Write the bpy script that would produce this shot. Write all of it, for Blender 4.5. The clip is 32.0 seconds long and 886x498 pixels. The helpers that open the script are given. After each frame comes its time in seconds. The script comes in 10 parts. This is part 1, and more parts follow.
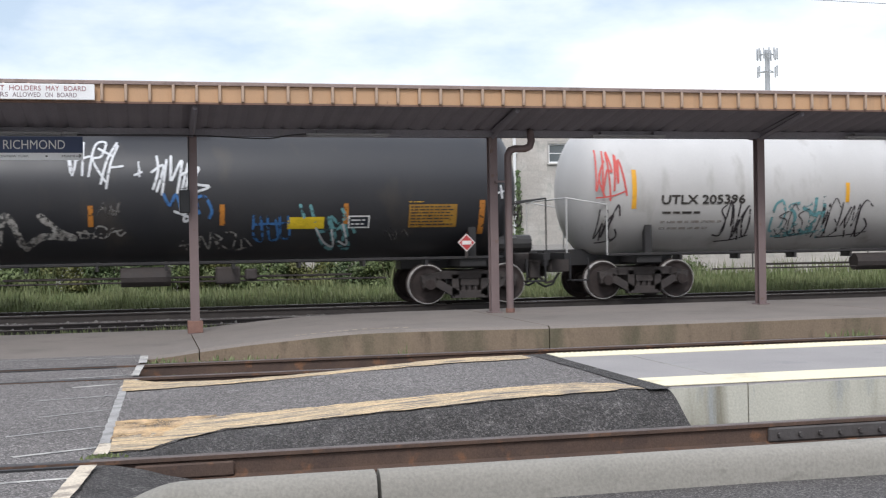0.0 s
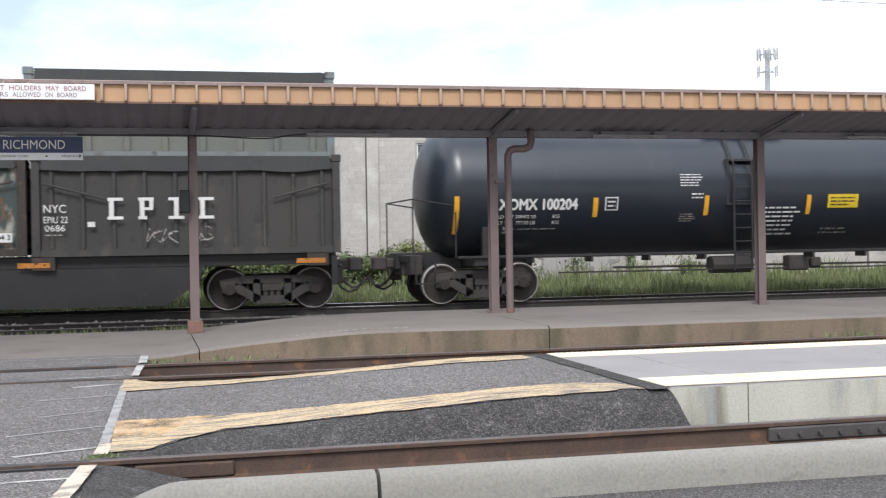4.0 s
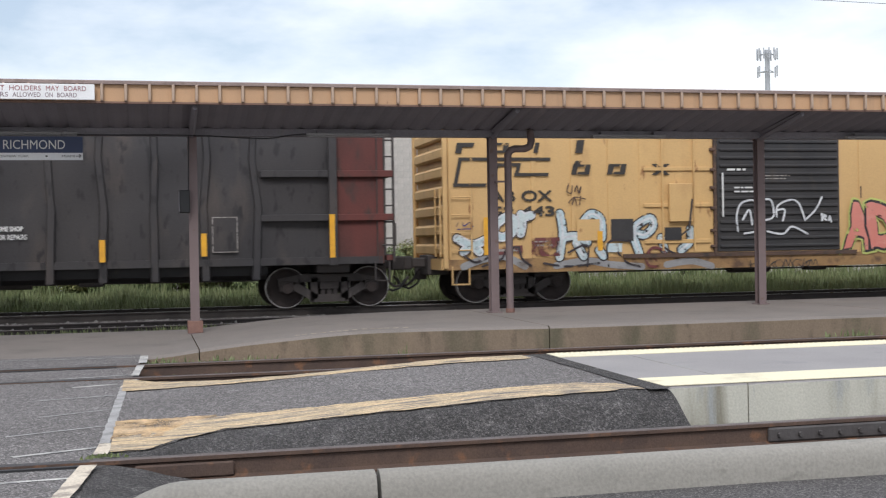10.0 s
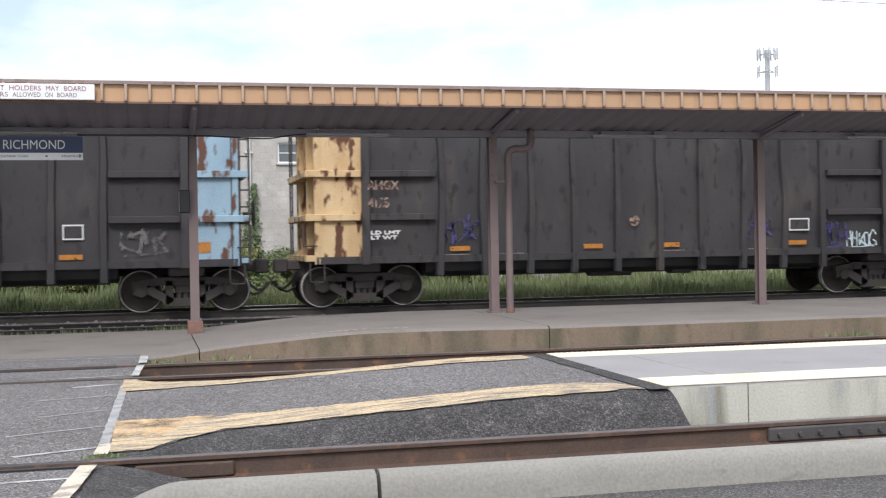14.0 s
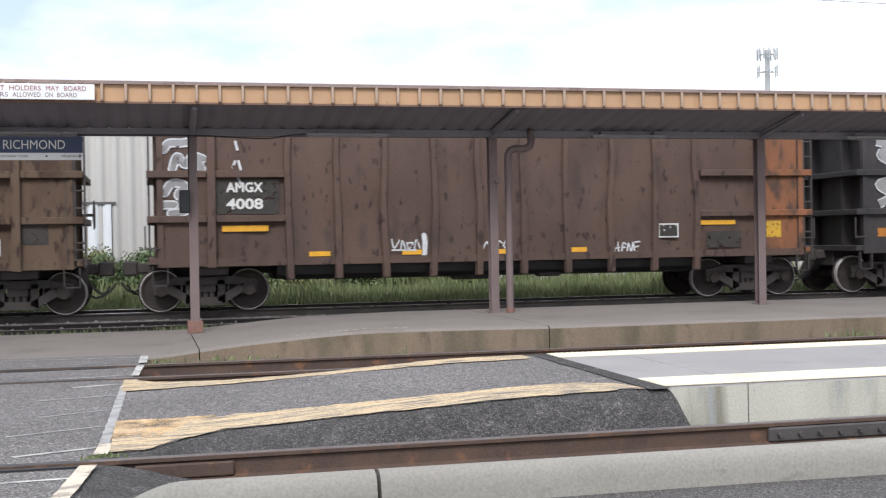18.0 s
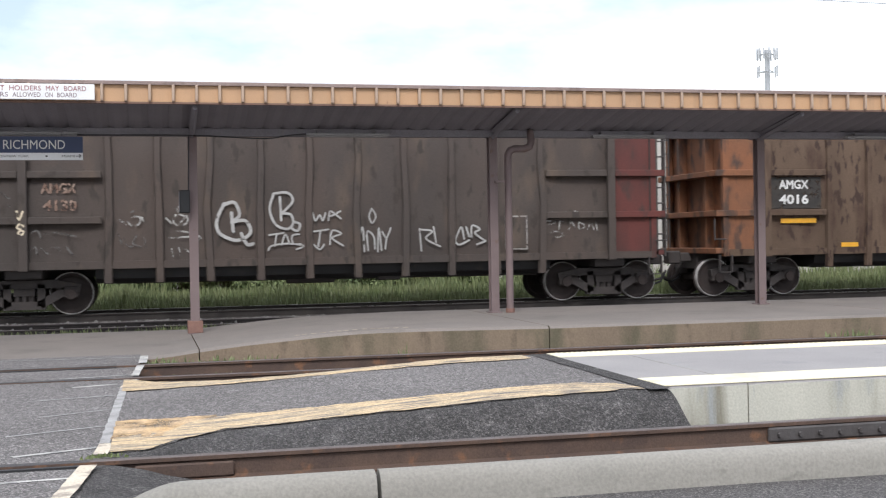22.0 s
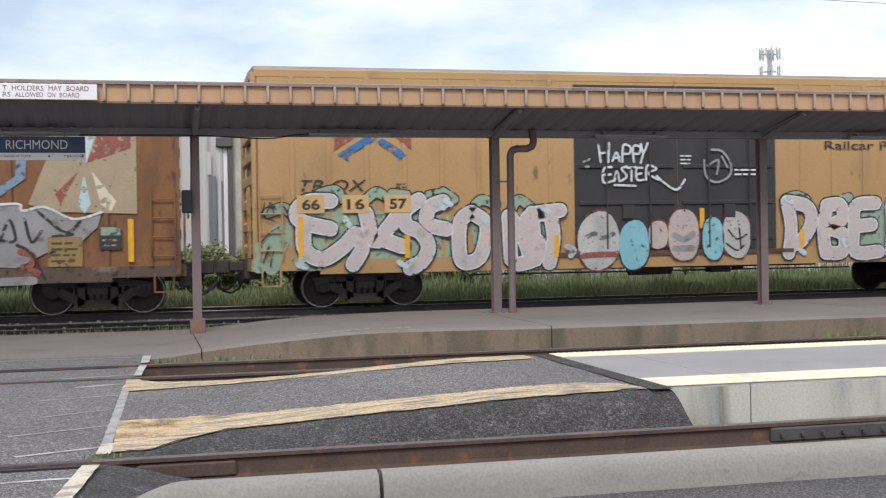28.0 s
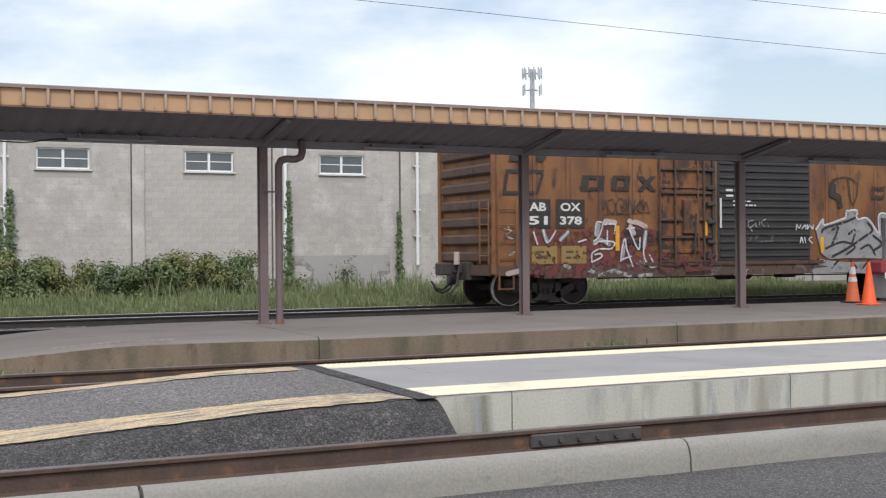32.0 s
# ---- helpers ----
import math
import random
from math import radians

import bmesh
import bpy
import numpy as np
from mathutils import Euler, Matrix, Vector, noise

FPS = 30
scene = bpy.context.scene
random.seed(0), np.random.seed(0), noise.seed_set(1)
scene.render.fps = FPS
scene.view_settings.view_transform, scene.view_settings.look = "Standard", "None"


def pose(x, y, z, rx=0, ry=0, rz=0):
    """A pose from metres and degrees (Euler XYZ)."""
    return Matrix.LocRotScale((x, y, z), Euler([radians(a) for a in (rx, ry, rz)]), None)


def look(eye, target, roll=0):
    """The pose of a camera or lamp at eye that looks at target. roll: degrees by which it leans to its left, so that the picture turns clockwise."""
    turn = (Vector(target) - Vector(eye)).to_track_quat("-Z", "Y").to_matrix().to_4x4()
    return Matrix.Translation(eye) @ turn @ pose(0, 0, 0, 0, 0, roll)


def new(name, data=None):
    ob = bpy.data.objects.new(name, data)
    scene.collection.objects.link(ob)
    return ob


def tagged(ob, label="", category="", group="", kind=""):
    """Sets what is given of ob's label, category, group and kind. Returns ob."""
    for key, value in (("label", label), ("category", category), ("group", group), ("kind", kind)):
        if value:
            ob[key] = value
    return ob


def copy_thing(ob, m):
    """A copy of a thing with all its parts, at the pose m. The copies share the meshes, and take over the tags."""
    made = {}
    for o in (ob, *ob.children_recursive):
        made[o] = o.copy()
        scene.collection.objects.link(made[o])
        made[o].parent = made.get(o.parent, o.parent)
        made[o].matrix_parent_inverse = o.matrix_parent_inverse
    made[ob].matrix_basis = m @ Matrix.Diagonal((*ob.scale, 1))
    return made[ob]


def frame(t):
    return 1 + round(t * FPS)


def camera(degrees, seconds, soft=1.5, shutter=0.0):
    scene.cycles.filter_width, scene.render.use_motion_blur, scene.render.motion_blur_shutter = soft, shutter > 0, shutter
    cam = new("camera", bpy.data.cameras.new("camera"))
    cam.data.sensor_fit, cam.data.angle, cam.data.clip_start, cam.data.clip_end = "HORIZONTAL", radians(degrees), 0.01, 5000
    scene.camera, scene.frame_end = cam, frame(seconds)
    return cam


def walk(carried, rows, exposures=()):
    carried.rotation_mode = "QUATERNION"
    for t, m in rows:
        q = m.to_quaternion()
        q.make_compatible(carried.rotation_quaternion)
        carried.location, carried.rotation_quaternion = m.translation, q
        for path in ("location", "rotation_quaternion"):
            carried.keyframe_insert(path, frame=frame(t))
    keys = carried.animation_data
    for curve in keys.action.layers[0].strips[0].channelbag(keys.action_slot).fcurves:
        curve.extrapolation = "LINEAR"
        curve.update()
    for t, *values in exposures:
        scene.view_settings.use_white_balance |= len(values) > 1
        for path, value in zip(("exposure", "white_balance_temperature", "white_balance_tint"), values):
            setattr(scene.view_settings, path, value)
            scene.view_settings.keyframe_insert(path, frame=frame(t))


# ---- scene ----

# The tracks run along x; y points away from the camera; z = 0 is the top of the rails nearest to it.
EYE = Vector((0.0, 0.0, 1.43))
cam = camera(40.57, 32.0, soft=1.22, shutter=0.15)


def aim(yaw, pitch, roll):
    """The camera's pose at its stand: degrees turned to the right, up, and leaned to its left."""
    a, b = radians(yaw), radians(pitch)
    way = Vector((math.sin(a) * math.cos(b), math.cos(a) * math.cos(b), math.sin(b)))
    return look(EYE, EYE + way, roll)


CAMERA_ROWS = [
    (0.0, 13.71, -0.39, -0.934), (26.5, 13.71, -0.39, -0.934), (27.5, 13.70, -0.40, -0.934),
    (28.0, 13.60, -0.39, -0.934), (28.5, 13.58, -0.37, -0.93), (29.0, 13.70, -0.33, -0.92), (29.5, 13.80, -0.27, -0.86),
    (30.0, 14.64, -0.155, -0.772), (30.5, 16.11, -0.12, -0.695), (31.0, 18.95, -0.05, -0.602),
    (31.5, 22.31, -0.07, -0.508), (32.0, 24.66, 0.01, -0.435)]

# the stops by which the film brightens while dark cars pass
EXPOSURES = [(0.0, 0.26, 6370, 10), (1.0, 0.46, 6370, 10), (2.0, 0.51, 6370, 10), (4.5, 0.51, 6370, 10), (6.0, 0.48, 6370, 10), (7.0, 0.5, 6370, 10), (8.0, 0.16, 6370, 10), (10.0, 0.16, 6370, 10), (11.0, 0.39, 6370, 10), (12.0, 0.5, 6370, 10), (20.6, 0.5, 6370, 10), (24.0, 0.49, 6370, 10), (28.0, 0.21, 6370, 10), (30.0, 0.21, 6420, 10), (32.0, 0.15, 6420, 10)]

# ---- light ----
world = bpy.data.worlds.new("sky")
scene.world = world
world.use_nodes = True
wn, wl = world.node_tree.nodes, world.node_tree.links
wn.clear()
w_out, w_bg = wn.new("ShaderNodeOutputWorld"), wn.new("ShaderNodeBackground")
w_sky = wn.new("ShaderNodeTexSky")
w_sky.sky_type, w_sky.sun_disc = "NISHITA", False
w_sky.sun_elevation, w_sky.sun_rotation = radians(46), radians(199)
w_sky.air_density, w_sky.dust_density = 1.0, 1.5
w_co, w_map = wn.new("ShaderNodeTexCoord"), wn.new("ShaderNodeMapping")
w_map.inputs["Scale"].default_value = (1.0, 1.0, 2.6)
w_map.inputs["Location"].default_value = (0.55, 0.3, 0.1)
w_noise = wn.new("ShaderNodeTexNoise")
w_noise.inputs["Scale"].default_value, w_noise.inputs["Detail"].default_value, w_noise.inputs["Roughness"].default_value = 2.3, 7.0, 0.55
w_ramp = wn.new("ShaderNodeValToRGB")
w_ramp.color_ramp.elements[0].position, w_ramp.color_ramp.elements[1].position = 0.4, 0.62
w_ramp.color_ramp.elements[0].color = (0.25, 0.25, 0.25, 1)
w_mix = wn.new("ShaderNodeMix")
w_mix.data_type = "RGBA"
w_mix.inputs[7].default_value = (9.7, 9.9, 10.2, 1)
w_bg.inputs["Strength"].default_value = 0.15
wl.new(w_co.outputs["Generated"], w_map.inputs["Vector"])
wl.new(w_map.outputs["Vector"], w_noise.inputs["Vector"])
wl.new(w_noise.outputs["Fac"], w_ramp.inputs["Fac"])
wl.new(w_ramp.outputs["Color"], w_mix.inputs[0])
wl.new(w_sky.outputs["Color"], w_mix.inputs[6])
w_sep, w_rise, w_mul = wn.new("ShaderNodeSeparateXYZ"), wn.new("ShaderNodeMapRange"), wn.new("ShaderNodeMix")
w_rise.interpolation_type = "SMOOTHSTEP"
w_rise.inputs["From Min"].default_value, w_rise.inputs["From Max"].default_value = 0.12, 0.8
w_rise.inputs["To Min"].default_value, w_rise.inputs["To Max"].default_value = 0.74, 1.15
w_mul.data_type, w_mul.blend_type = "RGBA", "MULTIPLY"
w_mul.inputs[0].default_value = 1.0
wl.new(w_co.outputs["Generated"], w_sep.inputs[0])
wl.new(w_sep.outputs["Z"], w_rise.inputs["Value"])
wl.new(w_mix.outputs[2], w_mul.inputs[6])
wl.new(w_rise.outputs["Result"], w_mul.inputs[7])
wl.new(w_mul.outputs[2], w_bg.inputs["Color"])
wl.new(w_bg.outputs["Background"], w_out.inputs["Surface"])
sun = new("sun", bpy.data.lights.new("sun", "SUN"))
sun.data.energy, sun.data.angle, sun.data.color = 1.5, radians(16), (1.0, 0.985, 0.97)
sun.matrix_world = look((-12, -26, 38), (0, 8, 0))


# ---- materials ----


def surf(name, color, rough=0.8, metal=0.0, color2=None, mix=0.5, scale=1.2, fine=40.0, grain=0.12, bump=0.15,
         stain=None, stain_cut=(0.55, 0.7), streak=1.0, random_tint=0.0, spec=0.4, stretch=(1, 1), rust=None, rust_cut=(0.62, 0.68), island=0.0, chips=None, wear=None):
    """A procedural surface: two colours in large patches, fine grain, and stains of a third colour, which run down where streak is over 1; wear: (from, to, scale) of the noise in which the paint has flaked off."""
    m = bpy.data.materials.new(name)
    m.use_nodes = True
    n, l = m.node_tree.nodes, m.node_tree.links
    p = n["Principled BSDF"]
    p.inputs["Roughness"].default_value, p.inputs["Metallic"].default_value = rough, metal
    p.inputs["Specular IOR Level"].default_value = spec
    co, mp = n.new("ShaderNodeTexCoord"), n.new("ShaderNodeMapping")
    l.new(co.outputs["Object"], mp.inputs["Vector"])
    mp.inputs["Scale"].default_value = (stretch[0], stretch[1], 1 / streak)

    def noise_node(s, detail, vec):
        t = n.new("ShaderNodeTexNoise")
        t.inputs["Scale"].default_value, t.inputs["Detail"].default_value = s, detail
        l.new(vec, t.inputs["Vector"])
        return t.outputs["Fac"]

    def blend(fac, a, b, kind="MIX"):
        x = n.new("ShaderNodeMix")
        x.data_type, x.blend_type = "RGBA", kind
        for k, v in ((0, fac), (6, a), (7, b)):
            if isinstance(v, bpy.types.NodeSocket):
                l.new(v, x.inputs[k])
            else:
                x.inputs[k].default_value = v if k == 0 else (*v, 1)
        return x.outputs[2]

    def ramp(fac, lo, hi):
        r = n.new("ShaderNodeMapRange")
        r.inputs["From Min"].default_value, r.inputs["From Max"].default_value = lo, hi
        l.new(fac, r.inputs["Value"])
        return r.outputs["Result"]

    big = noise_node(scale, 6, mp.outputs["Vector"])
    tiny = noise_node(fine, 3, co.outputs["Object"])
    second = color2 or tuple(c * 0.78 for c in color)
    col = blend(ramp(big, 0.5 - 0.25 * (1 - mix) - 0.1, 0.62 + 0.1 * (1 - mix)), color, second)
    if stain:
        col = blend(ramp(noise_node(scale * 2.3, 8, mp.outputs["Vector"]), *stain_cut), col, stain)
    if rust:
        spots = noise_node(scale * 7, 9, mp.outputs["Vector"])
        col = blend(ramp(spots, *rust_cut), col, rust)
    gr = ramp(tiny, 0.25, 0.75)
    dark = blend(gr, tuple([1 - grain] * 3), tuple([1 + grain] * 3))
    col = blend(1.0, col, dark, "MULTIPLY")
    pebble = None
    if chips:
        vo, sep = n.new("ShaderNodeTexVoronoi"), n.new("ShaderNodeSeparateColor")
        vo.inputs["Scale"].default_value = chips[0]
        l.new(co.outputs["Object"], vo.inputs["Vector"])
        l.new(vo.outputs["Color"], sep.inputs["Color"])
        pw = n.new("ShaderNodeMath")
        pw.operation = "POWER"
        pw.inputs[1].default_value = 2.6
        l.new(sep.outputs["Red"], pw.inputs[0])
        mr = n.new("ShaderNodeMapRange")
        mr.inputs["To Min"].default_value, mr.inputs["To Max"].default_value = chips[1], chips[2]
        l.new(pw.outputs["Value"], mr.inputs["Value"])
        col = blend(1.0, col, mr.outputs["Result"], "MULTIPLY")
        pebble = vo.outputs["Distance"]
    if random_tint:
        info = n.new("ShaderNodeObjectInfo")
        r = n.new("ShaderNodeMapRange")
        r.inputs["To Min"].default_value, r.inputs["To Max"].default_value = 1 - random_tint, 1 + random_tint
        l.new(info.outputs["Random"], r.inputs["Value"])
        hsv = n.new("ShaderNodeHueSaturation")
        l.new(r.outputs["Result"], hsv.inputs["Value"])
        l.new(col, hsv.inputs["Color"])
        col = hsv.outputs["Color"]
    if island:
        geo, ri, hi = n.new("ShaderNodeNewGeometry"), n.new("ShaderNodeMapRange"), n.new("ShaderNodeHueSaturation")
        ri.inputs["To Min"].default_value, ri.inputs["To Max"].default_value = 1 - island, 1 + island
        l.new(geo.outputs["Random Per Island"], ri.inputs["Value"])
        l.new(ri.outputs["Result"], hi.inputs["Value"])
        l.new(col, hi.inputs["Color"])
        col = hi.outputs["Color"]
    l.new(col, p.inputs["Base Color"])
    if bump:
        b = n.new("ShaderNodeBump")
        b.inputs["Strength"].default_value, b.inputs["Distance"].default_value = bump, 0.02
        l.new(pebble or tiny, b.inputs["Height"])
        l.new(b.outputs["Normal"], p.inputs["Normal"])
    if wear:
        l.new(ramp(noise_node(wear[2], 10, mp.outputs["Vector"]), wear[0], wear[1]), p.inputs["Alpha"])
    rg = n.new("ShaderNodeMapRange")
    rg.inputs["To Min"].default_value, rg.inputs["To Max"].default_value = max(0.05, rough - 0.12), min(1, rough + 0.1)
    l.new(big, rg.inputs["Value"])
    l.new(rg.outputs["Result"], p.inputs["Roughness"])
    return m


ASPHALT = surf("worn_asphalt", (0.156, 0.144, 0.139), 0.9, color2=(0.126, 0.116, 0.112), fine=110, grain=0.55, bump=0.6, scale=0.7, rust=(0.2, 0.193, 0.187), rust_cut=(0.64, 0.74), chips=(75, 0.62, 2.3))
ASPHALT_NEW = surf("dark_asphalt", (0.07, 0.064, 0.062), 0.85, color2=(0.05, 0.046, 0.044), fine=120, grain=0.7, bump=1.0, scale=2, chips=(85, 0.72, 2.6), stain=(0.11, 0.102, 0.098), stain_cut=(0.56, 0.76), rust=(0.045, 0.041, 0.04), rust_cut=(0.58, 0.68))
LOT = surf("dark_grey_lot_asphalt", (0.11, 0.102, 0.099), 0.9, color2=(0.087, 0.08, 0.077), fine=130, grain=0.5, bump=0.5, scale=0.8, chips=(110, 0.55, 2.0))
CONCRETE = surf("concrete", (0.268, 0.253, 0.224), 0.85, color2=(0.23, 0.216, 0.19), scale=0.9, stretch=(0.5, 2.5), fine=60, grain=0.14, stain=(0.2, 0.19, 0.168), stain_cut=(0.54, 0.74), rust=(0.16, 0.15, 0.13), rust_cut=(0.66, 0.74))
CONCRETE_DECK = surf("smooth_concrete", (0.285, 0.268, 0.262), 0.8, color2=(0.245, 0.232, 0.228), fine=50, grain=0.1, stain=(0.2, 0.195, 0.2), stain_cut=(0.6, 0.8))
CONCRETE_FACE = surf("stained_concrete", (0.51, 0.495, 0.425), 0.85, color2=(0.41, 0.4, 0.345), scale=1.1, streak=6, fine=50, grain=0.12, stain=(0.22, 0.205, 0.16), stain_cut=(0.49, 0.66), rust=(0.3, 0.31, 0.3), rust_cut=(0.58, 0.7))
CONCRETE_OLD = surf("old_brown_concrete", (0.22, 0.165, 0.115), 0.9, color2=(0.165, 0.125, 0.09), scale=0.8, streak=3, fine=45, grain=0.15, stain=(0.105, 0.092, 0.06), stain_cut=(0.5, 0.68), rust=(0.13, 0.1, 0.07), rust_cut=(0.56, 0.7))
PLATFORM_TOP = surf("worn_platform", (0.2, 0.172, 0.152), 0.9, color2=(0.168, 0.147, 0.132), scale=0.6, fine=60, grain=0.14, stain=(0.14, 0.122, 0.108), stain_cut=(0.55, 0.75))
YELLOW_WORN = surf("worn_yellow_paint", (0.6, 0.44, 0.25), 0.8, color2=(0.5, 0.38, 0.24), scale=1.7, fine=70, grain=0.3, stretch=(0.22, 2.2), stain=(0.4, 0.32, 0.22), stain_cut=(0.48, 0.62), rust=(0.16, 0.14, 0.125), rust_cut=(0.53, 0.6), chips=(60, 0.8, 1.25), wear=(0.24, 0.34, 2.2))
YELLOW_FADED = surf("faded_orange_yellow_paint", (0.6, 0.38, 0.17), 0.8, color2=(0.5, 0.36, 0.22), scale=2.2, fine=70, grain=0.3, chips=(60, 0.8, 1.25), wear=(0.34, 0.56, 2.6))
YELLOW_PALE = surf("pale_yellow_paint", (0.74, 0.67, 0.47), 0.75, color2=(0.68, 0.62, 0.46), scale=1.2, fine=50, grain=0.1, stain=(0.46, 0.41, 0.29), stain_cut=(0.58, 0.8))
WHITE_WORN = surf("worn_white_paint", (0.5, 0.48, 0.45), 0.8, color2=(0.36, 0.35, 0.33), scale=3, fine=60, grain=0.2, stain=(0.2, 0.195, 0.19), stain_cut=(0.5, 0.66))
WHITE_FAINT = surf("faint_white_paint", (0.36, 0.35, 0.34), 0.85, color2=(0.27, 0.262, 0.255), scale=3, fine=60, grain=0.2, stain=(0.2, 0.195, 0.19), stain_cut=(0.5, 0.66))
CREAM_WORN = surf("worn_cream_paint", (0.6, 0.53, 0.43), 0.8, color2=(0.5, 0.43, 0.34), scale=3, fine=60, grain=0.25, stain=(0.28, 0.24, 0.2), stain_cut=(0.52, 0.66))
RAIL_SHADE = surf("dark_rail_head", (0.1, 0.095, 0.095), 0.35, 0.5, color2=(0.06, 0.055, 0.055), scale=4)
RUST_RAIL = surf("rusty_rail", (0.1, 0.062, 0.044), 0.8, color2=(0.065, 0.043, 0.035), scale=3, fine=80, grain=0.2, stain=(0.17, 0.085, 0.045), stain_cut=(0.58, 0.72))
RAIL_HEAD = surf("worn_rail_head", (0.2, 0.17, 0.16), 0.4, 0.8, color2=(0.15, 0.12, 0.11), scale=4)
BALLAST = surf("ballast", (0.12, 0.105, 0.095), 0.95, color2=(0.08, 0.07, 0.065), scale=2, fine=30, grain=0.6, bump=1.0)
SOIL = surf("soil_and_grass", (0.09, 0.11, 0.045), 0.95, color2=(0.11, 0.1, 0.06), scale=0.8, fine=20, grain=0.4, bump=0.8)
TIE = surf("creosoted_wood", (0.07, 0.055, 0.045), 0.9, color2=(0.1, 0.085, 0.07), scale=4, fine=50, grain=0.3)
MAUVE_STEEL = surf("mauve_painted_steel", (0.17, 0.125, 0.122), 0.65, color2=(0.15, 0.11, 0.108), scale=2, fine=60, grain=0.06, stain=(0.13, 0.075, 0.05), stain_cut=(0.66, 0.78))
FASCIA = surf("ochre_painted_metal", (0.5, 0.3, 0.165), 0.6, color2=(0.43, 0.27, 0.16), scale=1.3, streak=3, fine=50, grain=0.06, stain=(0.3, 0.19, 0.12), stain_cut=(0.6, 0.78), rust=(0.2, 0.1, 0.06), rust_cut=(0.7, 0.76))
CAP_TRIM = surf("faded_cap_trim", (0.27, 0.205, 0.185), 0.65, color2=(0.22, 0.165, 0.15), scale=2, streak=2, stain=(0.15, 0.105, 0.09), stain_cut=(0.58, 0.75))
CAP_BROWN = surf("brown_trim", (0.2, 0.115, 0.085), 0.65, color2=(0.14, 0.085, 0.065), scale=2)
DECK_DARK = surf("dark_roof_deck", (0.225, 0.21, 0.235), 0.7, color2=(0.2, 0.187, 0.21), scale=1, fine=40)
BLOCK = surf("grey_concrete_block", (0.468, 0.434, 0.4), 0.95, color2=(0.402, 0.372, 0.343), scale=0.55, fine=24, grain=0.1, bump=0.3, stain=(0.52, 0.494, 0.458), stain_cut=(0.5, 0.68), rust=(0.36, 0.352, 0.325), rust_cut=(0.55, 0.75), random_tint=0.045)
BLOCK_ROWS = surf("grey_concrete_block_rows", (0.468, 0.434, 0.4), 0.95, color2=(0.402, 0.372, 0.343), scale=0.55, fine=24, grain=0.1, bump=0.3, stain=(0.52, 0.494, 0.458), stain_cut=(0.5, 0.68), rust=(0.36, 0.352, 0.325), rust_cut=(0.55, 0.75), island=0.045)
MORTAR = surf("mortar", (0.4, 0.378, 0.35), 0.95, color2=(0.36, 0.34, 0.315), scale=0.6, fine=40, grain=0.12)
METAL_WHITE = surf("white_corrugated_metal", (0.52, 0.5, 0.475), 0.5, color2=(0.45, 0.43, 0.41), scale=0.6, streak=4, fine=30, grain=0.05, stain=(0.36, 0.335, 0.31), stain_cut=(0.6, 0.8))
WHITE_PAINT = surf("white_paint", (0.78, 0.78, 0.78), 0.5, color2=(0.7, 0.7, 0.7), scale=1.5, grain=0.04)
BLUE_SIGN = surf("navy_sign", (0.02, 0.035, 0.1), 0.4, scale=1, grain=0.03)
MORTAR_DARK = surf("dark_joint", (0.12, 0.115, 0.11), 0.9, scale=1)
GLASS_DARK = surf("dirty_dark_glass", (0.06, 0.075, 0.085), 0.12, color2=(0.09, 0.1, 0.105), scale=2, grain=0.05, bump=0.0, spec=0.8)
BLACK = surf("black_paint", (0.02, 0.02, 0.022), 0.5, scale=2)

# ---- mesh helpers ----


def part(name, bm, material, parent=None, label="", smooth=False):
    me = bpy.data.meshes.new(name)
    bm.normal_update()
    bm.to_mesh(me)
    bm.free()
    for m in material if isinstance(material, (list, tuple)) else [material]:
        me.materials.append(m)
    if smooth:
        me.shade_smooth()
        me.set_sharp_from_angle(angle=radians(35))
    ob = new(name, me)
    ob.parent = parent
    if label:
        ob["label"] = label
    return ob


def thing(name, x, y, z, label, category, group="", kind="", rz=0):
    ob = new(name)
    ob.empty_display_size = 0.3
    ob.matrix_basis = pose(x, y, z, 0, 0, rz)
    return tagged(ob, label, category, group, kind)


def box(bm, x0, y0, z0, x1, y1, z1, bevel=0.0):
    r = bmesh.ops.create_cube(bm, size=1, matrix=Matrix.LocRotScale(((x0 + x1) / 2, (y0 + y1) / 2, (z0 + z1) / 2), None, (abs(x1 - x0), abs(y1 - y0), abs(z1 - z0))))
    if bevel:
        edges = list({e for v in r["verts"] for e in v.link_edges})
        bmesh.ops.bevel(bm, geom=edges, offset=bevel, segments=1, affect="EDGES")
    return bm


def rod(bm, a, b, r, n=8, r2=None):
    a, b = Vector(a), Vector(b)
    m = Matrix.Translation((a + b) / 2) @ (b - a).to_track_quat("Z", "Y").to_matrix().to_4x4()
    bmesh.ops.create_cone(bm, cap_ends=True, segments=n, radius1=r, radius2=r if r2 is None else r2, depth=(b - a).length, matrix=m)
    return bm


def boxes(*rows, bevel=0.0):
    bm = bmesh.new()
    for r in rows:
        box(bm, *r, bevel=bevel)
    return bm


def rods(*rows, n=8):
    bm = bmesh.new()
    for a, b, r in rows:
        rod(bm, a, b, r, n)
    return bm


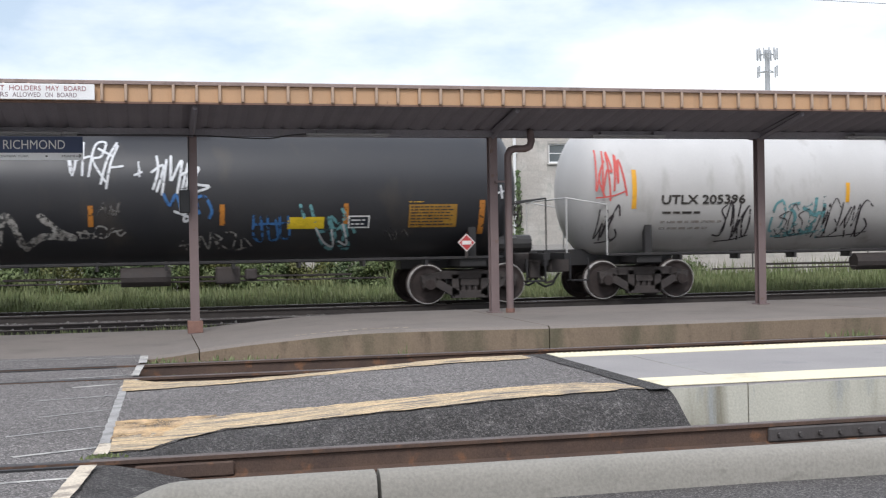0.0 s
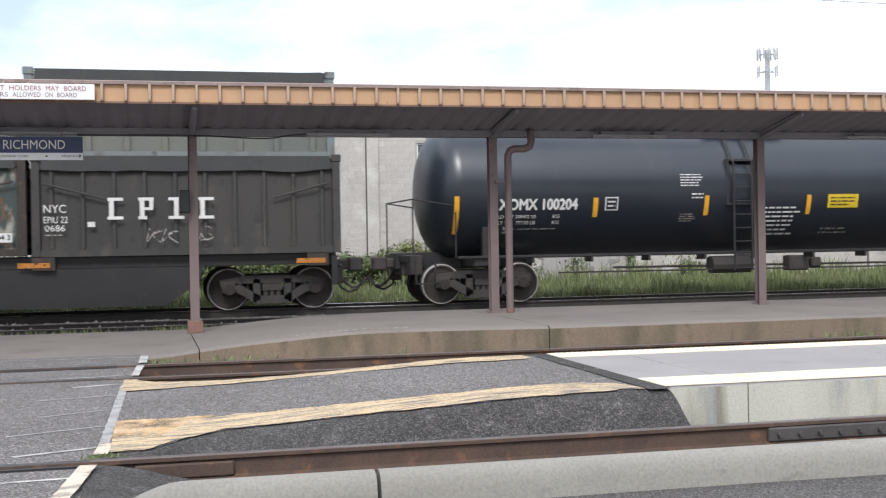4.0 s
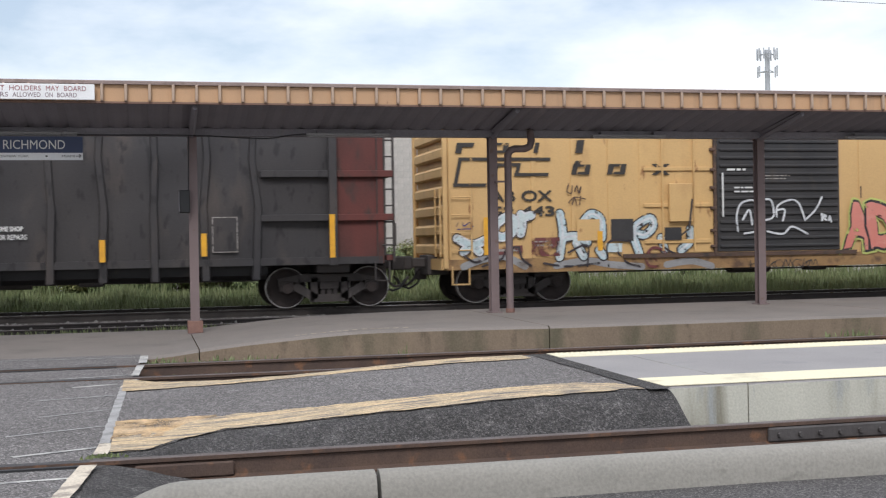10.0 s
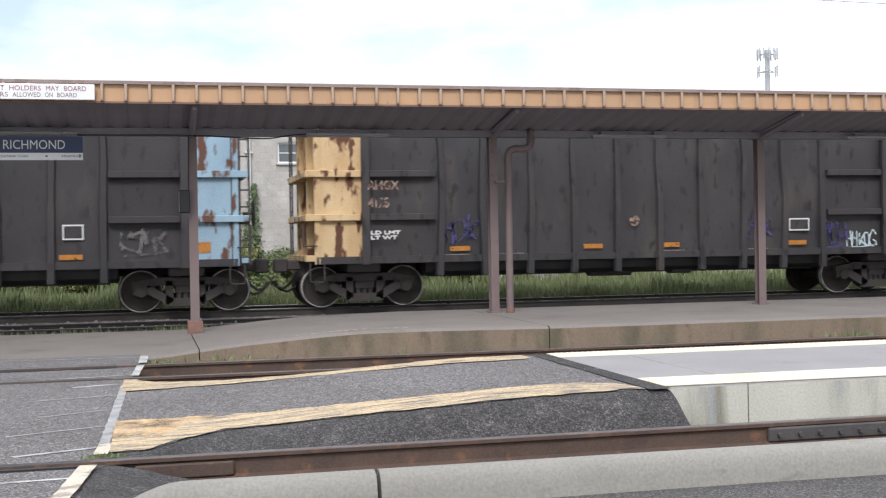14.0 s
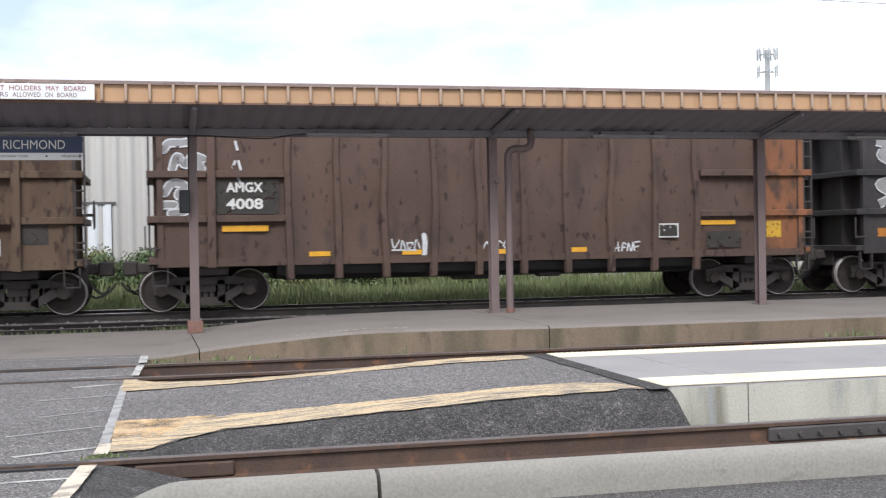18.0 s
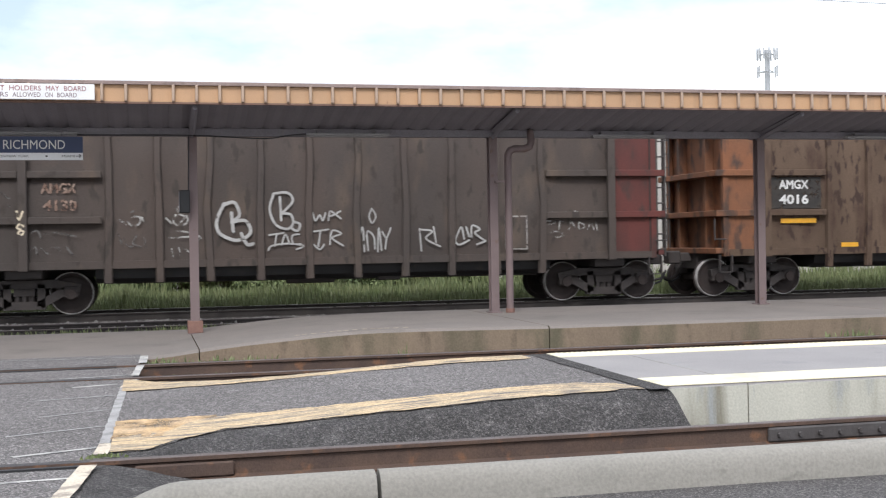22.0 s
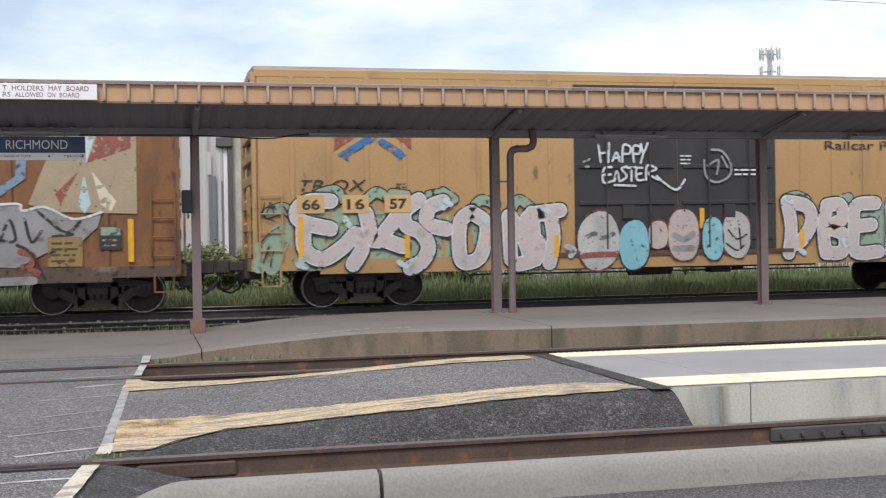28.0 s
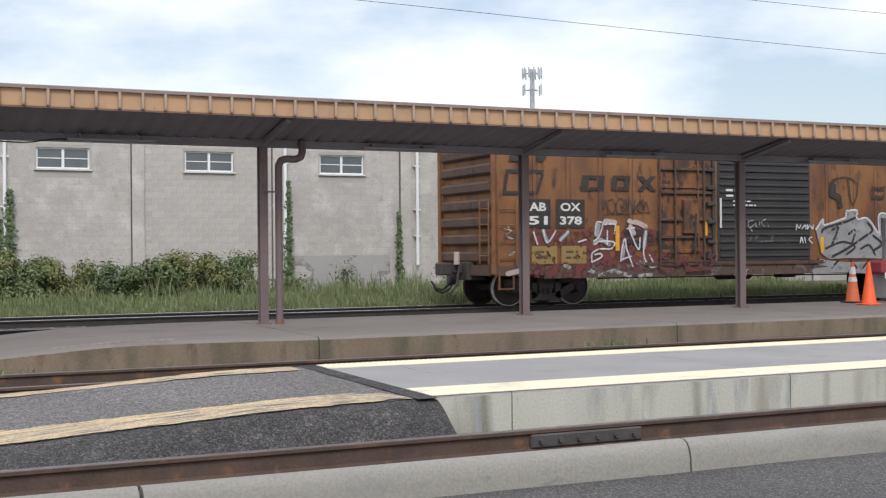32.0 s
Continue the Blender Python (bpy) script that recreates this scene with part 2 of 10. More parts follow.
def sweep(profile, x0, x1, steps=1, close=True):
    """A profile of (y, z) points swept along x."""
    bm = bmesh.new()
    rings = []
    for i in range(steps + 1):
        x = x0 + (x1 - x0) * i / steps
        rings.append([bm.verts.new((x, y, z)) for y, z in profile])
    k = len(profile)
    for a, b in zip(rings, rings[1:]):
        for j in range(k if close else k - 1):
            bm.faces.new((a[j], b[j], b[(j + 1) % k], a[(j + 1) % k]))
    if close:
        bm.faces.new(rings[0])
        bm.faces.new(rings[-1][::-1])
    bmesh.ops.recalc_face_normals(bm, faces=bm.faces)
    return bm


def grid_sheet(x0, x1, nx, y0, y1, ny, height):
    bm = bmesh.new()
    vs = [[bm.verts.new((x0 + (x1 - x0) * i / nx, y0 + (y1 - y0) * j / ny, height(x0 + (x1 - x0) * i / nx, y0 + (y1 - y0) * j / ny))) for i in range(nx + 1)] for j in range(ny + 1)]
    for j in range(ny):
        for i in range(nx):
            bm.faces.new((vs[j][i], vs[j][i + 1], vs[j + 1][i + 1], vs[j + 1][i]))
    return bm

#STRUCTURE
# ---- ground and tracks ----


def ease(a, b, x):
    t = max(0.0, min(1.0, (x - a) / (b - a)))
    return t * t * (3 - 2 * t)


def rough(x, y, s, a):
    return a * noise.noise(Vector((x * s, y * s, 0.3)))


def strip_sheet(xs, lo, hi, height, ny=3, jag=0.0, lift=0.004, seed=0):
    """A painted strip or slope laid on a surface: y runs from lo(x) to hi(x)."""
    bm = bmesh.new()
    rows = []
    for x in xs:
        a, b = lo(x), hi(x)
        if jag:
            a += jag * noise.noise(Vector((x * 5, seed, 0))) + 0.4 * jag * noise.noise(Vector((x * 19, seed, 4)))
            b += jag * noise.noise(Vector((x * 5, seed, 9))) + 0.4 * jag * noise.noise(Vector((x * 19, seed, 7)))
        rows.append([bm.verts.new((x, a + (b - a) * j / ny, height(x, a + (b - a) * j / ny) + lift)) for j in range(ny + 1)])
    for p, q in zip(rows, rows[1:]):
        for j in range(ny):
            bm.faces.new((p[j], q[j], q[j + 1], p[j + 1]))
    return bm


def along(points):
    xs, ys = [p[0] for p in points], [p[1] for p in points]
    return lambda x: float(np.interp(x, xs, ys))


ground = part("ground", grid_sheet(-900, 900, 40, -300, 1500, 40, lambda x, y: -0.36), SOIL)
tagged(ground, "flat grassy ground reaching to the horizon", "ground", kind="structure")
bed = part("ballast_bed", grid_sheet(-40, 70, 330, 20.9, 29.5, 30, lambda x, y: -0.14 + 0.05 * ease(23.6, 24.6, y) - 0.18 * ease(27.6, 29.2, y) + rough(x, y, 3, 0.025)), BALLAST)
tagged(bed, "dark grey crushed stone bed under the freight tracks", "ballast", kind="structure")
verge = part("verge", grid_sheet(-40, 70, 110, 27.9, 38.0, 16, lambda x, y: -0.2 + 0.22 * ease(28, 33, y) + rough(x, y, 0.6, 0.06)), SOIL)
tagged(verge, "weedy grass verge beside the tracks", "verge", kind="structure")
cess = part("track_bed", grid_sheet(-0.3, 70, 140, 6.2, 16.1, 20, lambda x, y: -0.2 + rough(x, y, 3, 0.02)), BALLAST)
tagged(cess, "dark stone bed under the station tracks", "ballast", kind="structure")

for xa, xb in ((-260, -40), (70, 320)):
    tagged(part("ballast_bed", grid_sheet(xa, xb, 40, 20.9, 29.5, 12, lambda x, y: -0.14 + 0.05 * ease(23.6, 24.6, y) - 0.18 * ease(27.6, 29.2, y)), BALLAST), "dark grey crushed stone bed under the freight tracks", "ballast", kind="structure")

# loose pale stones
rnd = random.Random(5)
bm = bmesh.new()
ico = bmesh.new()
bmesh.ops.create_icosphere(ico, subdivisions=1, radius=1)
ico_v, ico_f = [v.co.copy() for v in ico.verts], [[v.index for v in f.verts] for f in ico.faces]
ico.free()
stone_v, stone_f = [], []
for i in range(2600):
    x = rnd.uniform(-6, 9)
    y = rnd.gauss(24.15, 0.22) if i % 5 else rnd.uniform(21, 25)
    z = -0.1 + rnd.uniform(0, 0.03)
    r = rnd.uniform(0.02, 0.05)
    m = Matrix.LocRotScale((x, y, z), Euler((rnd.random() * 3, rnd.random() * 3, 0)), (r, r * rnd.uniform(0.6, 1), r * rnd.uniform(0.5, 0.8)))
    stone_f += [[k + len(stone_v) for k in f] for f in ico_f]
    stone_v += [m @ v for v in ico_v]
bm.free()
stone_me = bpy.data.meshes.new("loose_stones")
stone_me.from_pydata(stone_v, [], stone_f)
STONE = surf("pale_ballast_stone", (0.3, 0.28, 0.26), 0.9, color2=(0.16, 0.15, 0.14), scale=3, grain=0.2)
stone_me.materials.append(STONE)
tagged(new("loose_stones", stone_me), "scattered pale ballast stones beside the rails", "stones", kind="stuff")

RAIL_PROFILE = [(-0.076, -0.18), (0.076, -0.18), (0.076, -0.168), (0.012, -0.145), (0.009, -0.045), (0.037, -0.032), (0.037, -0.006), (0.03, 0),
                (-0.03, 0), (-0.037, -0.006), (-0.037, -0.032), (-0.009, -0.045), (-0.012, -0.145), (-0.076, -0.168)]


RAIL_SIDE = surf("grimy_rail_side", (0.055, 0.046, 0.042), 0.8, color2=(0.04, 0.034, 0.032), scale=3, fine=80, grain=0.2)


def rail(y, z, x0, x1, head, label):
    ob = part("rail", sweep([(y + a, z + b) for a, b in RAIL_PROFILE], x0, x1), [RAIL_SIDE if y > 20 else RUST_RAIL, head])
    for p in ob.data.polygons:
        if p.normal.z > 0.7 and p.center.z > z - 0.02:
            p.material_index = 1
    return tagged(ob, label, "rail", group="rails of the tracks", kind="structure")


RAIL_BRIGHT = surf("polished_rail_head", (0.5, 0.49, 0.48), 0.3, 0.9, color2=(0.42, 0.4, 0.39), scale=3)
TRACK_1, TRACK_2, TRACK_3, TRACK_4 = 7.626, 14.19, 22.65, 26.03
for y in (TRACK_1, TRACK_2):
    for s in (-0.717, 0.717):
        rail(y + s, 0.0, -0.42, 90, RAIL_HEAD, "rusty station rail with a worn brown head")
        rail(y + s, 0.0, -40, -0.422, RAIL_SHADE, "dark worn rail set in the crossing")
for s in (-0.717, 0.717):
    rail(TRACK_4 + s, 0.065, -260, 320, RAIL_BRIGHT, "freight rail with a polished bright head")
    rail(TRACK_3 + s, 0.0, -60, 120, RAIL_HEAD, "rusty siding rail half sunk in stones")


def splice(x0, x1, y, z):
    """Two rail ends joined by bolted bars."""
    j = thing("rail_joint", (x0 + x1) / 2, y, z, "grey bolted joint bar on the rusty rail", "rail joint")
    for s in (-1, 1):
        part("joint_bar", boxes((-(x1 - x0) / 2, s * 0.035 - 0.018, -0.15, (x1 - x0) / 2, s * 0.035 + 0.018, -0.04), bevel=0.012), surf_joint, j)
    for i in range(6):
        x = -(x1 - x0) / 2 + (i + 0.5) * (x1 - x0) / 6
        part("bolt", rods(((x, -0.085, -0.095), (x, -0.05, -0.095), 0.02), n=6), surf_joint, j)
    return j


surf_joint = surf("grey_joint_steel", (0.1, 0.092, 0.09), 0.7, 0.3, color2=(0.07, 0.062, 0.06), scale=5)
splice(4.56, 5.6, TRACK_1 + 0.717, 0.0)
plate = thing("rail_plate", 0.2, TRACK_1 + 0.717, 0.0, "rusty plate bolted along the rail's web", "rail plate")
part("plate", boxes((-0.33, -0.055, -0.15, 0.33, -0.012, -0.05), bevel=0.01), RUST_RAIL, plate)

tie = part("tie", boxes((-0.12, -1.3, -0.1, 0.12, 1.3, 0.1), bevel=0.012), TIE)
tagged(tie, "dark weathered wooden railway tie under the rails", "railway tie", "ties of the tracks", "structure")
tie.matrix_basis = pose(-8, TRACK_3, -0.24)
for i in range(1, 60):
    copy_thing(tie, pose(-8 + 0.52 * i, TRACK_3, -0.24))
for i in range(60):
    copy_thing(tie, pose(-8 + 0.52 * i, TRACK_4, -0.205))
for i in range(24):
    copy_thing(tie, pose(0.3 + 0.55 * i, TRACK_2, -0.28))

# ---- crossing, island platform with its ramp ----
for y0, y1, z in ((-20, 6.82, -0.012), (7.0, 8.25, -0.03), (8.43, 13.38, -0.012), (13.56, 14.83, -0.025), (15.0, 16.42, -0.012)):
    ob = part("crossing", grid_sheet(-40, -0.15 if y0 > 8 else -0.3, 60, y0, y1, 8, lambda x, y: z + rough(x, y, 1.2, 0.001)), ASPHALT)
    tagged(ob, "worn grey asphalt panel of the track crossing", "crossing", kind="structure")
for y, lip in ((TRACK_1 + 0.717, 0.12), (TRACK_2 - 0.717, 0.09), (TRACK_2 + 0.717, 0.09)):
    for s in (-1, 1):
        tagged(part("crossing_edge", boxes((-40, y + s * 0.1 - 0.02, -0.2, -0.42, y + s * 0.1 + 0.02, -0.015)), BLACK), "black rubber flangeway strip along the rail", "crossing strip", kind="structure")

P1Z = 0.2


def ramp_height(x, y):
    return P1Z * ease(-0.3, 3.3, x)


NEAR_LO = along([(-0.35, 8.62), (-0.05, 8.6), (0.24, 9.0), (0.54, 9.2), (1.39, 9.1), (2.2, 8.95), (3.1, 8.95), (4.08, 9.1)])
NEAR_HI = along([(-0.35, 10.14), (0.13, 10.06), (0.59, 10.0), (1.48, 9.72), (2.37, 9.55), (3.39, 9.6), (3.78, 9.62)])
FAR_LO = along([(-0.25, 12.08), (0.32, 12.08), (1.24, 11.85), (2.3, 11.6), (3.46, 11.6), (4.0, 11.75)])
FAR_HI = along([(-0.25, 13.2), (0.0, 12.85), (0.72, 12.4), (1.54, 12.1), (2.39, 12.02), (3.02, 12.08), (4.08, 12.15)])
xs = list(np.linspace(-0.36, 4.08, 90))
tagged(part("ramp", strip_sheet(xs, NEAR_LO, FAR_HI, lambda x, y: ramp_height(x, y) + rough(x, y, 1.5, 0.006), 30, lift=0.0), ASPHALT), "grey asphalt ramp rising to the island platform", "ramp", kind="structure")


def slope_near(x, y):
    f = ease(8.42, NEAR_LO(x), y)
    return -0.12 * ease(-0.2, 0.4, x) + (ramp_height(x, y) + 0.12 * ease(-0.2, 0.4, x)) * f + rough(x, y, 6, 0.012) * (1 - abs(2 * f - 1)) - 0.004


tagged(part("ramp_shoulder", strip_sheet(xs, lambda x: 8.4, lambda x: NEAR_LO(x) + 0.02, slope_near, 14, 0.0, 0.0), ASPHALT_NEW, smooth=True), "dark rough asphalt shoulder falling to the rail", "ramp shoulder", kind="structure")


def slope_far(x, y):
    f = ease(FAR_HI(x), 13.3, y)
    return ramp_height(x, y) * (1 - f) - 0.16 * f


tagged(part("ramp_shoulder", strip_sheet(xs, FAR_HI, lambda x: 13.35, slope_far, 8, 0.0, -0.002), ASPHALT_NEW), "dark rough asphalt shoulder falling to the rail", "ramp shoulder", kind="structure")
fine = list(np.linspace(-0.3, 3.87, 160))
NEAR_BAND = along([(-0.3, 9.2), (0.1, 9.4), (0.35, 9.82), (0.6, 9.92), (1.48, 9.72), (2.37, 9.55), (3.39, 9.6), (3.78, 9.5), (3.87, 9.15)])
tagged(part("edge_line", strip_sheet(fine, NEAR_LO, NEAR_BAND, ramp_height, 8, 0.06, 0.0085, 1), YELLOW_WORN), "worn yellow line along the ramp's edge", "painted line", kind="structure")
tagged(part("edge_line", strip_sheet([x for x in fine if x < 3.8], lambda x: FAR_LO(x) + 0.08, FAR_HI, ramp_height, 6, 0.05, 0.0085, 2), YELLOW_WORN), "worn yellow line along the ramp's edge", "painted line", kind="structure")
tagged(part("edge_line", strip_sheet(list(np.linspace(-0.3, 0.5, 40)), lambda x: NEAR_BAND(x) - 0.06, lambda x: NEAR_HI(x) + 0.0, ramp_height, 8, 0.06, 0.0075, 5), YELLOW_FADED), "faded yellow wedge where the ramp begins", "painted line", kind="structure")
seam = list(np.linspace(3.89, 4.08, 6))
tagged(part("seam", strip_sheet(seam, lambda x: 8.98, lambda x: 12.16, ramp_height, 20, 0.0, 0.007), ASPHALT_NEW), "dark asphalt seam where ramp meets platform", "seam", kind="structure")
# the shoulder laps against the platform's face
bm = bmesh.new()
pts = [(3.7, 9.13, 0.205), (4.065, 9.14, 0.204), (4.07, 9.14, 0.09), (4.3, 9.13, -0.116), (4.42, 9.12, -0.22), (3.5, 8.45, -0.2), (3.5, 9.0, 0.204)]
vs = [bm.verts.new(p) for p in pts]
for q in ((0, 1, 2), (0, 2, 3), (0, 3, 6), (3, 4, 5), (6, 3, 5)):
    bm.faces.new([vs[i] for i in q])
tagged(part("ramp_shoulder", bm, ASPHALT_NEW), "dark asphalt lapped against the platform end", "ramp shoulder", kind="structure")

deck_run = [4.08, 4.85] + [4.85 + 3.05 * k for k in range(1, 24)]
for a, b in zip(deck_run, deck_run[1:]):
    ob = part("platform_panel", sweep([(9.16, -0.3), (9.16, P1Z - 0.02), (9.18, P1Z), (12.2, P1Z), (12.22, P1Z - 0.02), (12.22, -0.3)], a + 0.006, b - 0.006), [CONCRETE_FACE, CONCRETE_DECK])
    for p in ob.data.polygons:
        p.material_index = 1 if p.normal.z > 0.7 else 0
    tagged(ob, "concrete island platform panel with a stained side", "platform", "panels of the island platform", "structure")
for y0, y1 in ((9.168, 9.74), (11.78, 12.205)):
    tagged(part("edge_strip", boxes((4.1, y0, P1Z + 0.001, 78, y1, P1Z + 0.007)), YELLOW_PALE), "pale yellow tactile platform edge strip", "edge strip", kind="structure")
bump_v, bump_f = [], []
for i in range(420):
    for j in range(3):
        x, y, k = 4.2 + 0.06 * i, 12.08 + 0.045 * j, len(bump_v)
        bump_v += [(x + dx * w, y + dy * w, z) for w, z in ((0.014, P1Z + 0.006), (0.009, P1Z + 0.013)) for dx, dy in ((-1, -1), (1, -1), (1, 1), (-1, 1))]
        bump_f += [(k + 4, k + 5, k + 6, k + 7)] + [(k + a, k + (a + 1) % 4, k + 4 + (a + 1) % 4, k + 4 + a) for a in range(4)]
bump_me = bpy.data.meshes.new("tactile_bumps")
bump_me.from_pydata(bump_v, [], bump_f)
bump_me.materials.append(YELLOW_PALE)
tagged(new("tactile_bumps", bump_me), "small raised bumps on the platform edge", "tactile bumps", kind="stuff")

# painted lines of the crossing
def paint_line(x0, y0, x1, y1, w, mat=WHITE_WORN, n=30, jag=0.008, z=lambda x, y: 0.004):
    bm = bmesh.new()
    d = Vector((x1 - x0, y1 - y0)).normalized()
    nrm = Vector((-d.y, d.x))
    prev = None
    for i in range(n + 1):
        p = Vector((x0 + (x1 - x0) * i / n, y0 + (y1 - y0) * i / n))
        a = p + nrm * (w / 2 + jag * noise.noise(Vector((p.x * 9, p.y * 9, 1))))
        b = p - nrm * (w / 2 + jag * noise.noise(Vector((p.x * 9, p.y * 9, 5))))
        cur = [bm.verts.new((q.x, q.y, z(q.x, q.y))) for q in (a, b)]
        if prev:
            bm.faces.new((prev[0], prev[1], cur[1], cur[0]))
        prev = cur
    return tagged(part("painted_line", bm, mat), "worn white line painted on the crossing", "painted line", "lines of the crossing", "structure")


for x0, y0, x1, y1, w, mat in ((-3.0, 7.72, -0.46, 7.89, 0.05, WHITE_WORN), (-0.95, 8.7, -0.38, 8.93, 0.06, WHITE_WORN), (-1.1, 9.65, -0.36, 9.98, 0.035, WHITE_FAINT), (-0.95, 10.65, -0.35, 10.98, 0.035, WHITE_FAINT),
                             (-1.1, 11.8, -0.3, 11.99, 0.045, WHITE_FAINT), (-0.8, 12.8, -0.26, 12.98, 0.07, WHITE_WORN), (-1.0, 13.78, -0.22, 13.95, 0.06, WHITE_FAINT), (-2.5, 15.15, -0.15, 14.75, 0.03, WHITE_FAINT), (-3.0, 16.2, -0.14, 15.98, 0.05, WHITE_FAINT)):
    paint_line(x0, y0, x1, y1, w, mat, z=lambda x, y: (-0.03 if 7 < y < 8.3 else -0.025 if 13.5 < y < 14.9 else -0.012) + 0.004)
paint_line(-0.54, 6.95, -0.42, 8.15, 0.11, CREAM_WORN)
paint_line(-0.35, 9.02, -0.285, 12.48, 0.075, WHITE_FAINT, jag=0.012)
paint_line(-0.28, 12.5, -0.21, 13.2, 0.09, CREAM_WORN)
paint_line(-0.36, 8.55, -0.335, 9.0, 0.1, CREAM_WORN)
paint_line(-0.19, 13.62, -0.14, 14.75, 0.085, WHITE_WORN)
paint_line(-0.12, 15.05, -0.1, 16.03, 0.1, WHITE_WORN)
for xa, xb, w in ((-0.25, -0.22, 0.12), (-0.06, 0.0, 0.08), (0.03, 0.1, 0.07)):
    paint_line(xa, 9.15, xb, 10.05, w, YELLOW_FADED, jag=0.03, z=lambda x, y: ramp_height(x, y) + 0.0105)

# ---- near platform and its kerb ----
KERB = [(6.02, 0.0), (6.025, 0.14), (6.04, 0.2), (6.065, 0.235), (6.1, 0.25), (6.135, 0.25), (6.15, 0.235), (6.16, 0.2), (6.16, -0.3), (6.02, -0.3)]
joints = [1.12] + [4.42 + 3.3 * k for k in range(25)]
for a, b in zip(joints, joints[1:]):
    ob = part("kerb", sweep(KERB, a + 0.007, b - 0.007, 4), CONCRETE, smooth=True)
    tagged(ob, "pale concrete platform kerb with a rounded edge", "kerb", "kerb of the near platform", "structure")
bm = bmesh.new()
rings = []
for i in range(31):
    t = i / 30
    x = 1.106 - 1.72 * t
    drop = ease(0.56, 1.0, t) * 0.29
    push = 0.1 * ease(0.6, 1.0, t)
    rings.append([bm.verts.new((x, y + push, max(z - drop, -0.3))) for y, z in KERB])
for a, b in zip(rings, rings[1:]):
    for j in range(len(KERB)):
        bm.faces.new((a[j], b[j], b[(j + 1) % len(KERB)], a[(j + 1) % len(KERB)]))
bmesh.ops.recalc_face_normals(bm, faces=bm.faces)
tagged(part("kerb", bm, CONCRETE, smooth=True), "pale concrete kerb end curving down to the crossing", "kerb", "kerb of the near platform", "structure")
lot = part("near_platform", grid_sheet(-0.3, 80, 90, -20, 6.03, 24, lambda x, y: 0.062 - 0.082 * (1 - ease(-0.3, 1.2, x)) + rough(x, y, 2, 0.006)), LOT)
tagged(lot, "grey asphalt surface of the near platform", "platform", kind="structure")
verge_dark = part("asphalt_shoulder", grid_sheet(-0.42, 0.9, 30, 6.2, 8.22, 30, lambda x, y: -0.02 - 0.16 * ease(-0.35, 0.5, x) + rough(x, y, 5, 0.012)), ASPHALT_NEW)
tagged(verge_dark, "dark rough asphalt beside the crossing", "asphalt shoulder", kind="structure")

# ---- second platform ----
FRONT = along([(-40, -0.03), (-0.5, -0.03), (-0.07, -0.02), (0.22, 0.005), (0.62, 0.055), (1.1, 0.11), (1.7, 0.155), (2.31, 0.2), (2.85, 0.225), (3.7, 0.225), (5.5, 0.205), (90, 0.215)])
BACK = along([(-40, 0.0), (0.66, 0.0), (1.23, 0.055), (1.91, 0.115), (2.59, 0.16), (4.19, 0.195), (90, 0.21)])


def p2_height(x, y):
    return FRONT(x) + (BACK(x) - FRONT(x)) * (y - 16.1) / 4.7


cuts = [-40, 0.6, 5.45] + [5.45 + 6.1 * k for k in range(1, 12)]
for a, b in zip(cuts, cuts[1:]):
    n = max(4, int((b - a) / 0.3))
    bm = bmesh.new()
    rings = []
    for i in range(n + 1):
        x = a + 0.008 + (b - a - 0.016) * i / n
        f, g = FRONT(x), BACK(x)
        rings.append([bm.verts.new(v) for v in ((x, 16.08, -0.35), (x, 16.08, f - 0.04), (x, 16.12, f), (x, 18.4, (f + g) / 2), (x, 20.75, g), (x, 20.8, g - 0.04), (x, 20.8, -0.35))])
    for p, q in zip(rings, rings[1:]):
        for j in range(6):
            f = bm.faces.new((p[j], q[j], q[j + 1], p[j + 1]))
            f.material_index = 1 if j in (1, 2, 3, 4) else 0
    bm.faces.new(rings[0])
    bm.faces.new(rings[-1])
    bmesh.ops.recalc_face_normals(bm, faces=bm.faces)
    tagged(part("platform_panel", bm, [CONCRETE_OLD, PLATFORM_TOP]), "old brown concrete platform panel with a weathered face", "platform", "panels of the canopied platform", "structure")

DASH = surf("faded_dash_paint", (0.4, 0.34, 0.27), 0.85, color2=(0.28, 0.23, 0.19), scale=6)
for i in range(14):
    x = 1.9 + 0.115 * i + 0.02 * math.sin(i * 5)
    dash = part("painted_line", boxes((x, 16.4, p2_height(x, 16.4) + 0.002, x + 0.07, 16.45, p2_height(x, 16.4) + 0.006)), DASH)
    tagged(dash, "faded pale dash on the platform edge", "painted line", "dashes on the platform", "structure")

# ---- canopy ----


def prism(outline, z0, z1):
    """An upright bar whose section is an outline of (x, y) points."""
    bm = bmesh.new()
    low, high = [bm.verts.new((x, y, z0)) for x, y in outline], [bm.verts.new((x, y, z1)) for x, y in outline]
    bm.faces.new(low[::-1])
    bm.faces.new(high)
    for i in range(len(outline)):
        k = (i + 1) % len(outline)
        bm.faces.new((low[i], low[k], high[k], high[i]))
    bmesh.ops.recalc_face_normals(bm, faces=bm.faces)
    return bm


POSTS = [0.675 + 4.99 * k for k in range(-3, 12)]
CAN_Y = 19.6
canopy = thing("platform_canopy", 0, 0, 0, "long butterfly platform canopy with an ochre ribbed fascia on steel posts", "canopy")
X0, X1 = -18, 64
roof = bmesh.new()
for side in (-1, 1):
    prev = None
    for i in range(int((X1 - X0) / 0.1) + 1):
        x = X0 + i * 0.1
        dz = 0.035 if i % 3 == 0 else 0.0
        cur = [roof.verts.new((x, CAN_Y, 3.27 + dz)), roof.verts.new((x, CAN_Y + side * 1.58, 3.55 + dz))]
        if prev:
            roof.faces.new((prev[0], cur[0], cur[1], prev[1]))
        prev = cur
